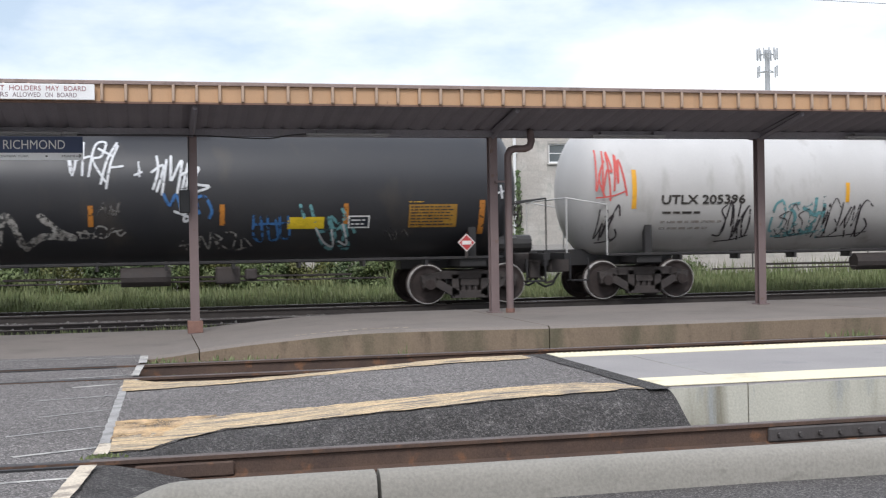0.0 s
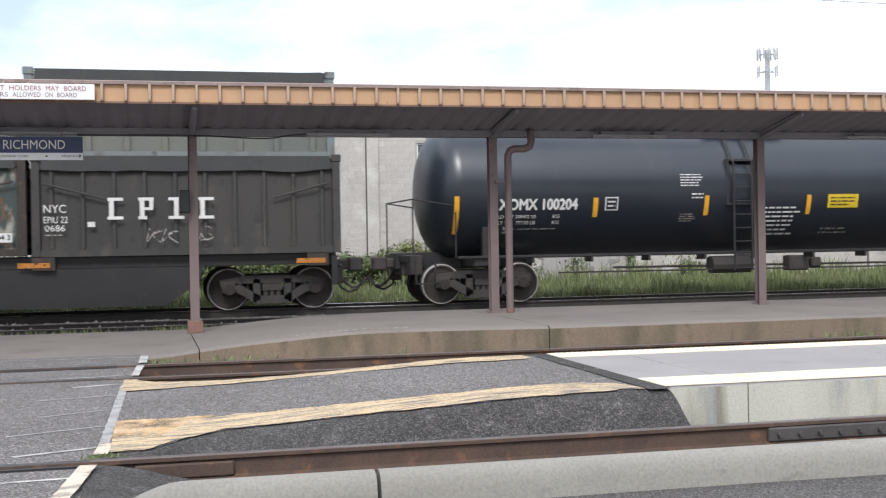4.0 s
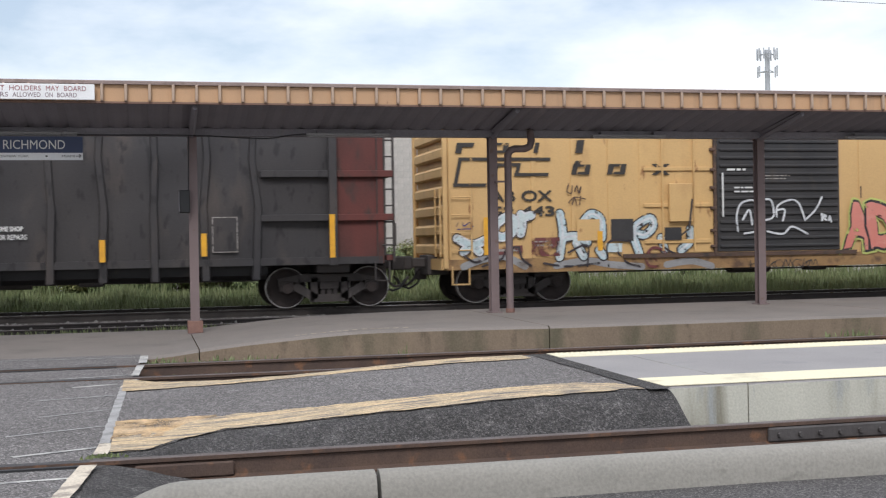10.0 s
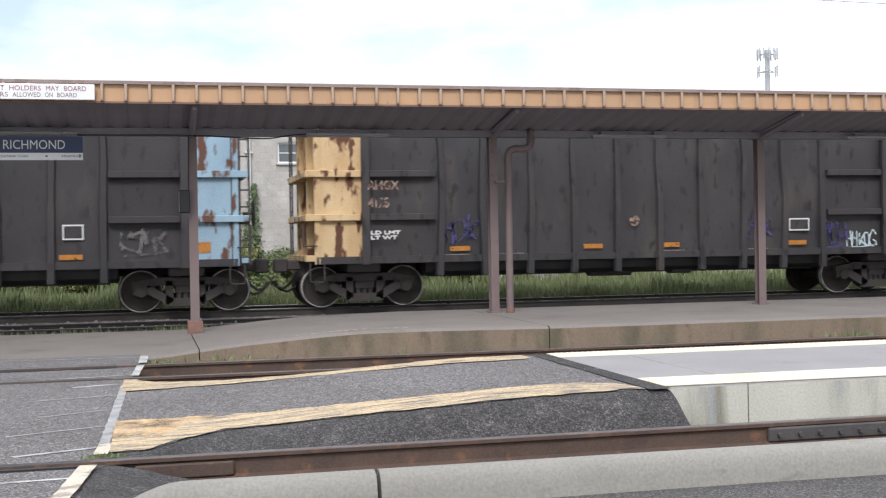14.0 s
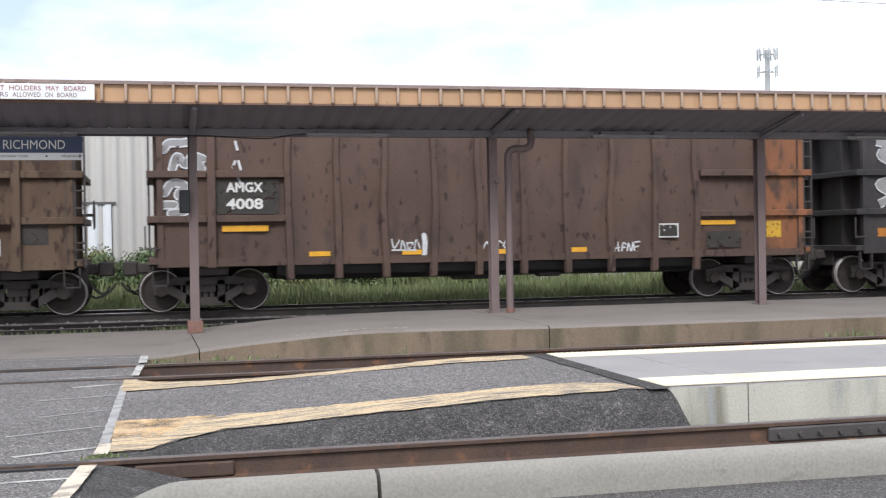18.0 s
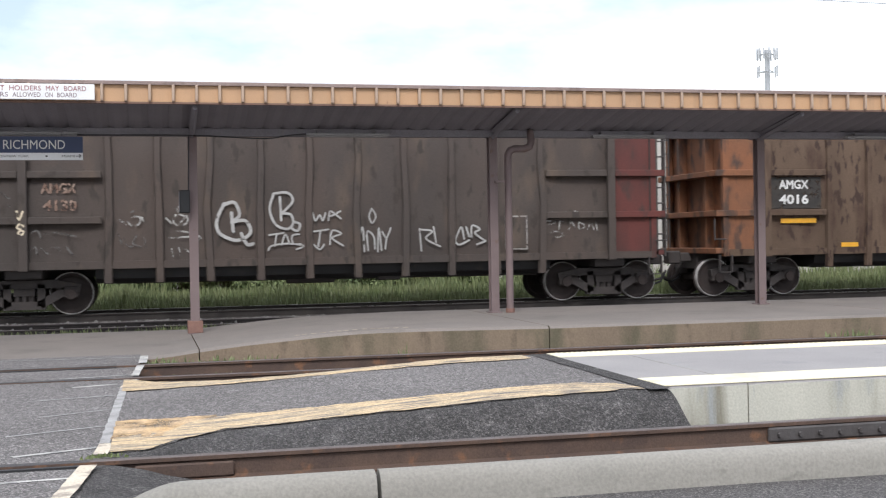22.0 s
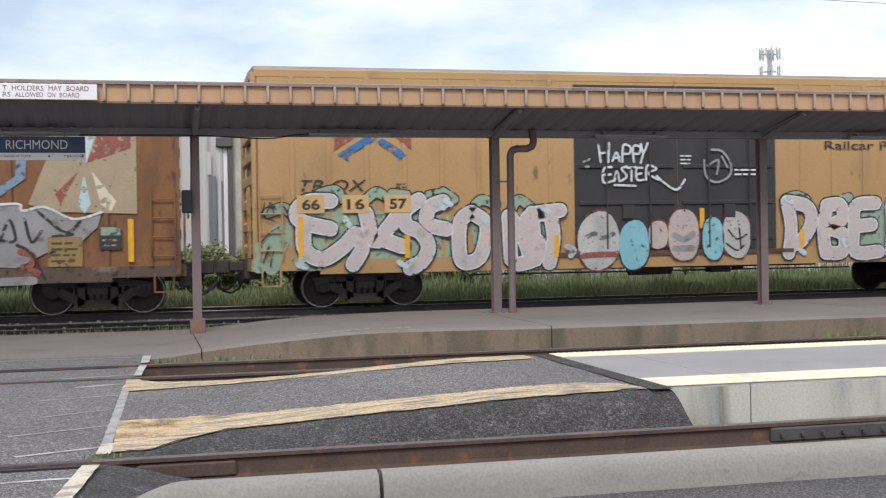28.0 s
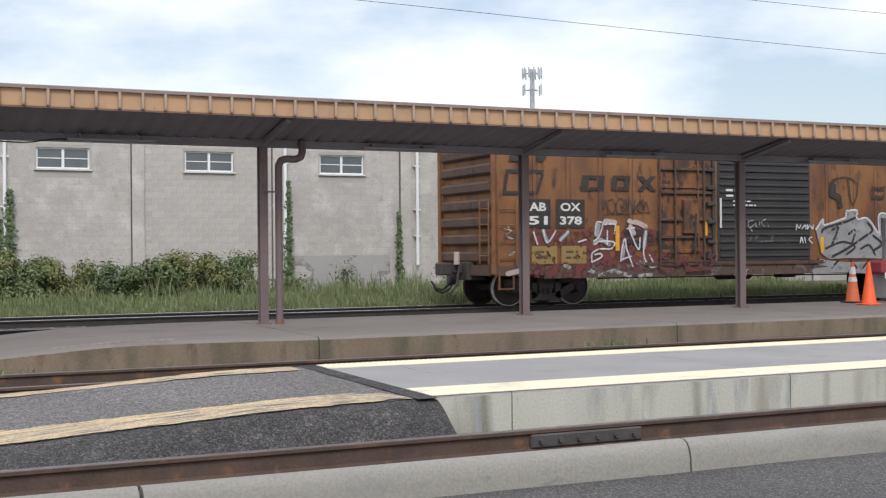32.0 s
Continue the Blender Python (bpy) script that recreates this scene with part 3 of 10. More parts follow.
part("roof_deck", roof, DECK_DARK, canopy, "dark ribbed metal roof deck")
for side in (-1, 1):
    y = CAN_Y + side * 1.6
    part("fascia", boxes((X0, y - 0.02, 3.525, X1, y + 0.02, 3.77)), FASCIA, canopy, "ochre fascia panel")
    part("cap_trim", sweep([(y - 0.07, 3.77), (y + 0.05, 3.77), (y + 0.05, 3.815), (y - 0.01, 3.832), (y - 0.07, 3.815)], X0, X1), CAP_TRIM, canopy, "faded mauve-brown cap trim")
    part("drip_edge", boxes((X0, y - 0.035, 3.495, X1, y + 0.03, 3.522)), CAP_BROWN, canopy)
FASCIA_RIB = surf("weathered_rib_metal", (0.46, 0.36, 0.28), 0.6, color2=(0.33, 0.23, 0.17), scale=3, streak=2, grain=0.08, stain=(0.2, 0.13, 0.09), stain_cut=(0.6, 0.75))
rib_me = part("fascia_rib", boxes((-0.021, -0.065, 3.525, 0.021, 0, 3.77), bevel=0.008), FASCIA_RIB, canopy)
rib_me.location = (-0.309 - 0.3348 * 14, CAN_Y - 1.62, 0)
x = -0.309 - 0.3348 * 13
while x < 34:
    rib = new("fascia_rib", rib_me.data)
    rib.parent = canopy
    rib.location = (x, CAN_Y - 1.62, 0)
    x += 0.3348
part("valley_beam", boxes((X0, CAN_Y - 0.09, 3.17, X1, CAN_Y + 0.09, 3.29)), DECK_DARK, canopy, "dark steel valley beam")
for x in POSTS:
    z0 = p2_height(x, CAN_Y)
    w, d = 0.07, 0.08
    bm = prism([(x - w, CAN_Y - d), (x + w, CAN_Y - d), (x + w, CAN_Y - d + 0.02), (x + 0.012, CAN_Y - d + 0.02), (x + 0.012, CAN_Y + d - 0.02), (x + w, CAN_Y + d - 0.02),
                (x + w, CAN_Y + d), (x - w, CAN_Y + d), (x - w, CAN_Y + d - 0.02), (x - 0.012, CAN_Y + d - 0.02), (x - 0.012, CAN_Y - d + 0.02), (x - w, CAN_Y - d + 0.02)], z0 - 0.02, 3.19)
    part("post", bm, MAUVE_STEEL, canopy, "mauve painted steel post")
    part("base_plate", boxes((x - 0.11, CAN_Y - 0.13, z0 - 0.02, x + 0.11, CAN_Y + 0.13, z0 + 0.015)), MAUVE_STEEL, canopy)
    for side in (-1, 1):
        bm = bmesh.new()
        a, b = Vector((x, CAN_Y, 3.16)), Vector((x, CAN_Y + side * 1.5, 3.46))
        for w, dz in ((0.045, 0.0), (0.045, 0.1)):
            rod(bm, a + Vector((0, 0, dz)), b + Vector((0, 0, dz * 0.4)), w, 4)
        part("arm", bm, DECK_DARK, canopy, "dark tapered steel roof arm")
z0 = p2_height(0.675, CAN_Y)
RUST_BASE = surf("rusty_pink_base", (0.24, 0.13, 0.1), 0.8, color2=(0.18, 0.1, 0.08), scale=5)
part("post_base", boxes((0.675 - 0.12, CAN_Y - 0.13, z0, 0.675 + 0.12, CAN_Y + 0.13, z0 + 0.2), bevel=0.01), RUST_BASE, canopy, "rusty base box of the post")
FIXTURE = surf("grey_lamp_housing", (0.3, 0.29, 0.3), 0.5, color2=(0.25, 0.245, 0.25), scale=2)
for k in range(-2, 8):
    x = 3.16 + 4.9 * k if k else 3.16
    lamp = thing("strip_light", x, CAN_Y - 0.22, 3.17, "grey unlit strip light under the canopy", "strip light", "lights under the canopy")
    part("housing", boxes((-0.68, -0.06, 0.0, 0.68, 0.06, 0.04), bevel=0.01), FIXTURE, lamp)
    part("lens", boxes((-0.66, -0.045, -0.022, 0.66, 0.045, -0.001), bevel=0.008), FIXTURE, lamp)
    for hx in (-0.5, 0.47):
        part("hanger", boxes((hx, 0.0, 0.04, hx + 0.03, 0.2, 0.09)), DECK_DARK, lamp)


def cable(name, pts, r, mat, label):
    cu = bpy.data.curves.new(name, "CURVE")
    cu.dimensions, cu.bevel_depth, cu.bevel_resolution = "3D", r, 1
    sp = cu.splines.new("NURBS")
    sp.points.add(len(pts) - 1)
    for p, q in zip(sp.points, pts):
        p.co = (*q, 1)
    sp.use_endpoint_u, sp.order_u = True, 3
    ob = bpy.data.objects.new(name, cu)
    me = bpy.data.meshes.new_from_object(ob)
    bpy.data.objects.remove(ob)
    me.materials.append(mat)
    return tagged(new(name, me), label, "cable")


cable("conduit", [(-6, 19.4, 3.17), (-1, 19.4, 3.16), (0.7, 19.38, 3.17), (1.4, 19.38, 3.13), (1.9, 19.38, 3.11), (2.2, 19.4, 3.18), (2.5, 19.42, 3.2)], 0.012, BLACK, "black cable sagging under the canopy")
pipe = thing("downspout", 5.9, 19.45, 0.2, "mauve drain pipe beside the canopy post", "drain pipe")
bm = bmesh.new()
path = [(0, 0, 0.05), (0, 0, 2.66), (0.04, 0, 2.74), (0.12, 0, 2.77), (0.3, 0, 2.77), (0.39, 0.0, 2.81), (0.42, 0.0, 2.9), (0.42, 0.05, 3.05)]
for a, b in zip(path, path[1:]):
    rod(bm, a, b, 0.062, 14)
    bmesh.ops.create_icosphere(bm, subdivisions=2, radius=0.062, matrix=Matrix.Translation(b))
part("pipe", bm, MAUVE_STEEL, pipe, smooth=True)
part("foot", rods(((0, 0, 0.0), (0, 0, 0.07), 0.075), n=14), RUST_BASE, pipe, "rusty pipe foot")
part("bracket", boxes((-0.24, -0.02, 2.2, 0.06, 0.02, 2.23)), MAUVE_STEEL, pipe)
spk = thing("loudspeaker", 0.57, 19.5, 2.13, "black box loudspeaker hung beside the post", "loudspeaker")
part("cabinet", boxes((-0.11, -0.12, -0.19, 0.05, 0.12, 0.17), bevel=0.012), BLACK, spk)
part("grille", boxes((-0.118, -0.1, -0.17, -0.112, 0.1, 0.15)), DECK_DARK, spk)
part("wire", rods(((0.03, 0, 0.17), (0.05, 0, 1.05), 0.008), n=6), BLACK, spk)

# signs
sign = thing("station_sign", -2.2, 19.3, 2.77, "navy station name sign with a white strip", "sign")
part("panel", boxes((-1.6, 0, 0.11, 1.21, 0.05, 0.36)), BLUE_SIGN, sign)
part("strip", boxes((-1.6, 0, 0.0, 1.21, 0.05, 0.108)), WHITE_PAINT, sign, "white strip with black writing")
part("hanger", rods(((-1.2, 0.03, 0.36), (-1.2, 0.03, 0.46), 0.015), ((0.9, 0.03, 0.36), (0.9, 0.03, 0.46), 0.015), n=6), DECK_DARK, sign)


notice = thing("notice_board", -2.02, 17.885, 3.53, "white notice board with dull red capitals on the fascia", "sign")
part("board", boxes((-2.6, 0, 0, 1.28, 0.03, 0.225), bevel=0.006), WHITE_PAINT, notice)

# ---- warehouse ----
WALL = 38.0
warehouse = thing("warehouse", 0, 0, 0, "long grey concrete block warehouse with small high windows", "building")
PIERS = [2.45 + 4.53 * k for k in range(0, 12)]
WINDOWS = [4.74 + 4.5 * k for k in range(0, 10)]
bm = bmesh.new()
holes = [(w - 0.785, w + 0.785) for w in WINDOWS]
Z0, Z1 = 3.97, 4.62
box(bm, 2.4, WALL + 0.02, -0.4, 56, WALL + 0.3, Z0)
box(bm, 2.4, WALL + 0.02, Z1, 56, WALL + 0.3, 6.1)
edge = 2.4
for a, b in holes + [(56, 56)]:
    box(bm, edge, WALL + 0.02, Z0, a, WALL + 0.3, Z1)
    edge = b
part("wall", bm, MORTAR, warehouse, "grey mortar-jointed block wall")
part("parapet", boxes((2.3, WALL - 0.06, 6.1, 56.1, WALL + 0.36, 6.2)), CONCRETE, warehouse, "concrete parapet cap")
part("roof", boxes((2.4, WALL + 0.3, 5.8, 56, WALL + 30, 6.0)), CONCRETE_OLD, warehouse)
part("side_wall", boxes((2.4, WALL + 0.3, -0.4, 2.7, WALL + 30, 5.8)), BLOCK, warehouse)
BL, BH = 0.4, 0.2
rows_v, rows_f = [], []
block_me = {}


def block_shape(w, h, z):
    """One block in front of the mortar, without its hidden back."""
    f, b, e = WALL + 0.0165, WALL + 0.02, 0.004
    v = [(e, f, e), (w - e, f, e), (w - e, f, h - e), (e, f, h - e), (e, b, e), (w - e, b, e), (w - e, b, h - e), (e, b, h - e)]
    return v, [(0, 1, 2, 3), (0, 4, 5, 1), (1, 5, 6, 2), (2, 6, 7, 3), (3, 7, 4, 0)]


for k in range(31):
    z = -0.1 + BH * k
    x = 2.4 - (0.2 if k % 2 else 0.0)
    while x < 27:
        a, b = max(x, 2.4), min(x + BL, 27)
        x += BL
        spans = [(a, b)]
        if z + BH > Z0 - 0.09 and z < Z1:
            for h0, h1 in holes:
                spans = [q for s0, s1 in spans for q in ((s0, min(s1, h0 - 0.06)), (max(s0, h1 + 0.06), s1)) if q[1] - q[0] > 0.03]
        for p in PIERS[1:]:
            spans = [q for s0, s1 in spans for q in ((s0, min(s1, p - 0.23)), (max(s0, p + 0.19), s1)) if q[1] - q[0] > 0.03]
        for s0, s1 in spans:
            w = round(s1 - s0, 3)
            v, f = block_shape(w, BH, z)
            if 7.2 < s0 < 11.2 and 0.9 < z < 5.2:
                if w not in block_me:
                    block_me[w] = bpy.data.meshes.new("block")
                    block_me[w].from_pydata(v, [], f)
                    block_me[w].materials.append(BLOCK)
                ob = new("block", block_me[w])
                ob.parent = warehouse
                ob.location = (s0, 0, z)
            else:
                rows_f += [[i + len(rows_v) for i in q] for q in f]
                rows_v += [(s0 + p[0], p[1], z + p[2]) for p in v]
rows_me = bpy.data.meshes.new("block_rest")
rows_me.from_pydata(rows_v, [], rows_f)
rows_me.materials.append(BLOCK_ROWS)
courses = new("block_rest", rows_me)
courses.parent = warehouse
tagged(courses, "courses of grey concrete blocks", kind="stuff")
for x in PIERS[1:]:
    part("pilaster", boxes((x - 0.18 - 0.01, WALL - 0.06, -0.4, x + 0.18, WALL + 0.02, 6.1)), BLOCK, warehouse, "block pilaster")
    part("joint_seal", boxes((x - 0.225, WALL - 0.012, -0.4, x - 0.192, WALL + 0.019, 6.1)), MORTAR_DARK, warehouse)
SILL_PALE = surf("pale_window_sill", (0.62, 0.6, 0.57), 0.8, color2=(0.52, 0.5, 0.47), scale=2)
for w in WINDOWS:
    win = part("window", boxes((w - 0.785, WALL + 0.08, Z0, w - 0.735, WALL + 0.16, Z1), (w + 0.735, WALL + 0.08, Z0, w + 0.785, WALL + 0.16, Z1), (w - 0.735, WALL + 0.08, Z0, w + 0.735, WALL + 0.16, Z0 + 0.05), (w - 0.735, WALL + 0.08, Z1 - 0.05, w + 0.735, WALL + 0.16, Z1), (w - 0.04, WALL + 0.08, Z0 + 0.05, w + 0.04, WALL + 0.16, Z1 - 0.05)), WHITE_PAINT, warehouse, "white framed strip window")
    for s in (-1, 1):
        part("pane", boxes((w + s * 0.39 - 0.345, WALL + 0.11, Z0 + 0.05, w + s * 0.39 + 0.345, WALL + 0.125, Z1 - 0.05)), GLASS_DARK, win)
        part("muntin", boxes((w + s * 0.39 - 0.345, WALL + 0.09, (Z0 + Z1) / 2 - 0.014, w + s * 0.39 + 0.345, WALL + 0.108, (Z0 + Z1) / 2 + 0.014)), WHITE_PAINT, win)
    part("backing", boxes((w - 0.785, WALL + 0.2, Z0, w + 0.785, WALL + 0.24, Z1)), DECK_DARK, win)
    part("window_sill", boxes((w - 0.84, WALL - 0.05, Z0 - 0.05, w + 0.84, WALL + 0.08, Z0)), SILL_PALE, win, "pale painted sill")
WALL_GREY = surf("grey_repainted_wall", (0.37, 0.352, 0.335), 0.95, color2=(0.32, 0.305, 0.29), scale=0.8, fine=30, grain=0.1, bump=0.3, wear=(0.34, 0.44, 1.2))
part("painted_band", boxes((11.9, WALL + 0.006, -0.1, 15.45, WALL + 0.014, 1.25)), WALL_GREY, warehouse, "grey repainted band low on the wall")
for x in (3.04, 11.72, 16.44, 25.4):
    d = part("downspout", rods(((x, WALL - 0.11, 0.9 if x > 4 else 0.3), (x, WALL - 0.11, 5.9), 0.055), n=10), WHITE_PAINT, warehouse, "white wall downspout")
    for z in (1.9, 2.8, 4.3):
        part("strap", boxes((x - 0.12, WALL - 0.115, z - 0.02, x + 0.12, WALL - 0.0, z + 0.02)), WHITE_PAINT, d)

# ---- metal shed ----
shed = thing("metal_shed", 0, 0, 0, "white corrugated metal shed with a sliding door", "building")


def corrugated(x0, x1, z0, z1, y, mat, name, label=""):
    bm = bmesh.new()
    prev = None
    n = int((x1 - x0) / 0.055)
    shape = (0, 0.0, 0.03, 0.085, 0.11, 0.11, 0.085, 0.03)
    for i in range(n + 1):
        x = x0 + (x1 - x0) * i / n
        cur = [bm.verts.new((x, y - shape[i % 8], z0)), bm.verts.new((x, y - shape[i % 8], z1))]
        if prev:
            bm.faces.new((prev[0], cur[0], cur[1], prev[1]))
        prev = cur
    return part(name, bm, mat, shed, label)


corrugated(-40, 2.3, -0.4, 6.0, WALL - 0.05, METAL_WHITE, "wall", "white corrugated wall")
corrugated(-5.0, -1.14, -0.3, 2.7, WALL - 0.12, surf("bright_white_metal", (0.72, 0.74, 0.75), 0.5, color2=(0.66, 0.68, 0.7), scale=0.8, streak=3), "sliding_door", "brighter white sliding door")
part("door_track", boxes((-9.0, WALL - 0.2, 2.7, -1.0, WALL - 0.1, 2.78)), MORTAR_DARK, shed)
GREY_PANEL = surf("grey_metal_panel", (0.17, 0.19, 0.19), 0.6, color2=(0.13, 0.15, 0.15), scale=1, streak=3)
corrugated(1.62, 1.95, -0.3, 3.55, WALL - 0.1, GREY_PANEL, "patch_panel", "grey patch panel")
corrugated(1.95, 2.14, 0.6, 3.4, WALL - 0.1, GREY_PANEL, "patch_panel", "grey patch panel")
corrugated(1.5, 1.8, 3.6, 4.3, WALL - 0.09, METAL_WHITE, "patch_panel")
part("gutter_box", boxes((1.95, WALL - 0.3, 4.45, 2.45, WALL - 0.1, 4.75), bevel=0.03), MORTAR_DARK, shed, "dark gutter box")
part("drain_pipe", boxes((2.31, WALL - 0.2, -0.3, 2.46, WALL - 0.06, 5.9)), MORTAR_DARK, shed, "dark drain pipe")
part("trim", boxes((2.18, WALL - 0.1, -0.3, 2.3, WALL - 0.02, 6.0)), WHITE_PAINT, shed)
part("roof", boxes((-40, WALL - 0.2, 6.0, 2.3, WALL + 30, 6.12)), METAL_WHITE, shed)

# ---- plants ----


def leafy(name, color, color2, lo=0.55, hi=1.5):
    m = surf(name, color, 0.65, color2=color2, scale=2.0, fine=8, grain=0.25, bump=0.0)
    n, l = m.node_tree.nodes, m.node_tree.links
    geo, hsv, r = n.new("ShaderNodeNewGeometry"), n.new("ShaderNodeHueSaturation"), n.new("ShaderNodeMapRange")
    r.inputs["To Min"].default_value, r.inputs["To Max"].default_value = lo, hi
    p = n["Principled BSDF"]
    src = p.inputs["Base Color"].links[0].from_socket
    l.new(geo.outputs["Random Per Island"], r.inputs["Value"])
    l.new(r.outputs["Result"], hsv.inputs["Value"])
    l.new(src, hsv.inputs["Color"])
    l.new(hsv.outputs["Color"], p.inputs["Base Color"])
    p.inputs["Transmission Weight"].default_value = 0.0
    return m


GRASS = leafy("grass_blades", (0.118, 0.16, 0.06), (0.16, 0.172, 0.082), 0.75, 1.3)
LEAF = leafy("shrub_leaves", (0.082, 0.122, 0.044), (0.118, 0.138, 0.054))
LEAF_PALE = leafy("pale_shrub_leaves", (0.122, 0.142, 0.045), (0.155, 0.15, 0.055), 0.65, 1.35)
LEAF_DARK = leafy("dark_shrub_leaves", (0.06, 0.098, 0.038), (0.09, 0.115, 0.046))
BARK = surf("shrub_bark", (0.11, 0.08, 0.055), 0.9, color2=(0.08, 0.06, 0.045), scale=6)


def blades(name, spots, mat, label, seed):
    """Grass: many thin bent blades, from (x, y, z, height)."""
    rnd = random.Random(seed)
    verts, faces = [], []
    for x, y, z, h in spots:
        a, w = rnd.uniform(0, math.pi), rnd.uniform(0.008, 0.02)
        dx, dy = math.cos(a) * w, math.sin(a) * w
        lx, ly = rnd.uniform(-0.35, 0.35) * h, rnd.uniform(-0.35, 0.35) * h
        k = len(verts)
        verts += [(x - dx, y - dy, z), (x + dx, y + dy, z), (x + lx * 0.4 + dx * 0.7, y + ly * 0.4 + dy * 0.7, z + h * 0.6), (x + lx * 0.4 - dx * 0.7, y + ly * 0.4 - dy * 0.7, z + h * 0.6), (x + lx, y + ly, z + h)]
        faces += [(k, k + 1, k + 2, k + 3), (k + 3, k + 2, k + 4)]
    me = bpy.data.meshes.new(name)
    me.from_pydata(verts, [], faces)
    me.materials.append(mat)
    return tagged(new(name, me), label, "grass", kind="stuff")


rnd = random.Random(9)
spots = []
for i in range(60000):
    x, y = rnd.uniform(-9, 30), 28.2 + 8.5 * rnd.random() ** 1.4
    tall = 0.28 + 0.4 * max(0, noise.noise(Vector((x * 0.7, y * 0.5, 2)))) - 0.08 * ease(30, 34, y)
    spots.append((x, y, -0.22 + 0.22 * ease(28, 33, y), tall * rnd.uniform(0.5, 1.25)))
for i in range(9000):
    x, y = rnd.uniform(-9, 30), rnd.uniform(33.6, 37.2)
    clump = noise.noise(Vector((x * 0.9, y * 0.6, 7)))
    if clump > -0.1:
        spots.append((x, y, 0.0, (0.45 + 0.9 * clump) * rnd.uniform(0.6, 1.2)))
blades("tall_grass", spots, GRASS, "tall green and straw-coloured grass along the tracks", 1)
spots = []
for cx, cy, cz, n, sp, h in ((-1.5, 21.4, -0.12, 260, 1.2, 0.12), (0.6, 21.4, -0.12, 260, 0.9, 0.14), (-3.6, 21.6, -0.12, 200, 1.2, 0.1), (0.15, 15.5, -0.15, 150, 0.3, 0.14), (1.0, 15.8, -0.15, 90, 0.6, 0.12), (3.3, 15.95, -0.12, 8, 0.2, 0.16), (-0.32, 8.5, -0.02, 110, 0.12, 0.03), (0.9, 14.2, -0.18, 60, 0.4, 0.1), (10.2, 15.98, -0.1, 50, 0.5, 0.1), (16.5, 15.98, -0.1, 120, 0.5, 0.16)):
    for i in range(n):
        spots.append((rnd.gauss(cx, sp / 2), rnd.gauss(cy, min(0.16, sp / 3)), cz, h * rnd.uniform(0.4, 1.3)))
blades("weed_tufts", spots, GRASS, "small green weeds growing between rails and platform", 2)


def shrub(x, y, w, d, h, leaves, mat, seed, label):
    rnd = random.Random(seed)
    base = thing("shrub", x, y, 0.0, label, "shrub", "shrubs along the wall")
    bm = bmesh.new()
    for i in range(9):
        a = rnd.uniform(0, 6.28)
        top = Vector((rnd.uniform(-0.75, 0.75) * w, rnd.uniform(-0.7, 0.7) * d, h * rnd.uniform(0.55, 0.95)))
        foot = Vector((0.25 * w * math.cos(a), 0.2 * d * math.sin(a), -0.05))
        mid = foot.lerp(top, 0.5) + Vector((rnd.uniform(-0.1, 0.1), rnd.uniform(-0.1, 0.1), 0.08))
        rod(bm, foot, mid, 0.022, 5, 0.015)
        rod(bm, mid, top, 0.015, 5, 0.006)
    part("stem", bm, BARK, base)
    verts, faces = [], []
    clumps = [(rnd.uniform(-0.85, 0.85) * w, rnd.uniform(-0.8, 0.8) * d, h * rnd.uniform(0.08, 0.85), rnd.uniform(0.22, 0.42)) for i in range(int(14 + 10 * w))]
    for i in range(leaves):
        cx, cy, cz, r = clumps[rnd.randrange(len(clumps))]
        v = Vector((rnd.gauss(0, 1), rnd.gauss(0, 1), rnd.gauss(0, 0.8)))
        v = v.normalized() * r * rnd.uniform(0.5, 1.15)
        p = Vector((cx, cy, max(0.04, cz + v.z))) + Vector((v.x, v.y, 0))
        n = (v.normalized() + Vector((rnd.uniform(-0.6, 0.6), rnd.uniform(-0.6, 0.6), rnd.uniform(-0.2, 0.9)))).normalized()
        u = n.orthogonal().normalized()
        u.rotate(Matrix.Rotation(rnd.uniform(0, 6.28), 3, n))
        t = n.cross(u)
        s = rnd.uniform(0.022, 0.05)
        k = len(verts)
        verts += [tuple(p - u * s * 1.4), tuple(p + t * s * 0.7), tuple(p + u * s * 1.4 + n * s * 0.3), tuple(p - t * s * 0.7)]
        faces.append((k, k + 1, k + 2, k + 3))
    me = bpy.data.meshes.new("crown")
    me.from_pydata(verts, [], faces)
    me.materials.append(mat)
    crown = new("crown", me)
    crown.parent = base
    return base


row = [(-8.6, 1.25, 1.2), (-7.0, 1.1, 1.15), (-5.3, 1.2, 1.25), (-3.7, 1.05, 1.2), (-2.2, 1.1, 1.3), (-0.7, 1.1, 1.3), (0.7, 1.1, 1.35), (2.0, 1.0, 1.5), (3.2, 0.9, 1.35), (4.5, 0.85, 1.2), (5.7, 0.9, 1.1), (6.9, 0.9, 1.25), (8.2, 1.0, 1.35), (9.3, 0.8, 1.4)]
for i, (x, w, h) in enumerate(row):
    shrub(x, 35.1 + 0.35 * math.sin(i * 2.1), w, 0.75, h, int(7000 * w), (LEAF_DARK, LEAF, LEAF_PALE, LEAF, LEAF_PALE)[i % 5], 30 + i, "dense green shrub growing along the warehouse wall")
shrub(13.4, 36.9, 0.25, 0.2, 0.9, 220, LEAF_DARK, 51, "thin dark weed shrub against the wall")
shrub(11.4, 36.5, 0.5, 0.35, 0.7, 500, LEAF, 52, "low green weed shrub against the wall")
shrub(17.2, 36.3, 0.7, 0.4, 0.8, 700, LEAF, 53, "low green weed shrub against the wall")


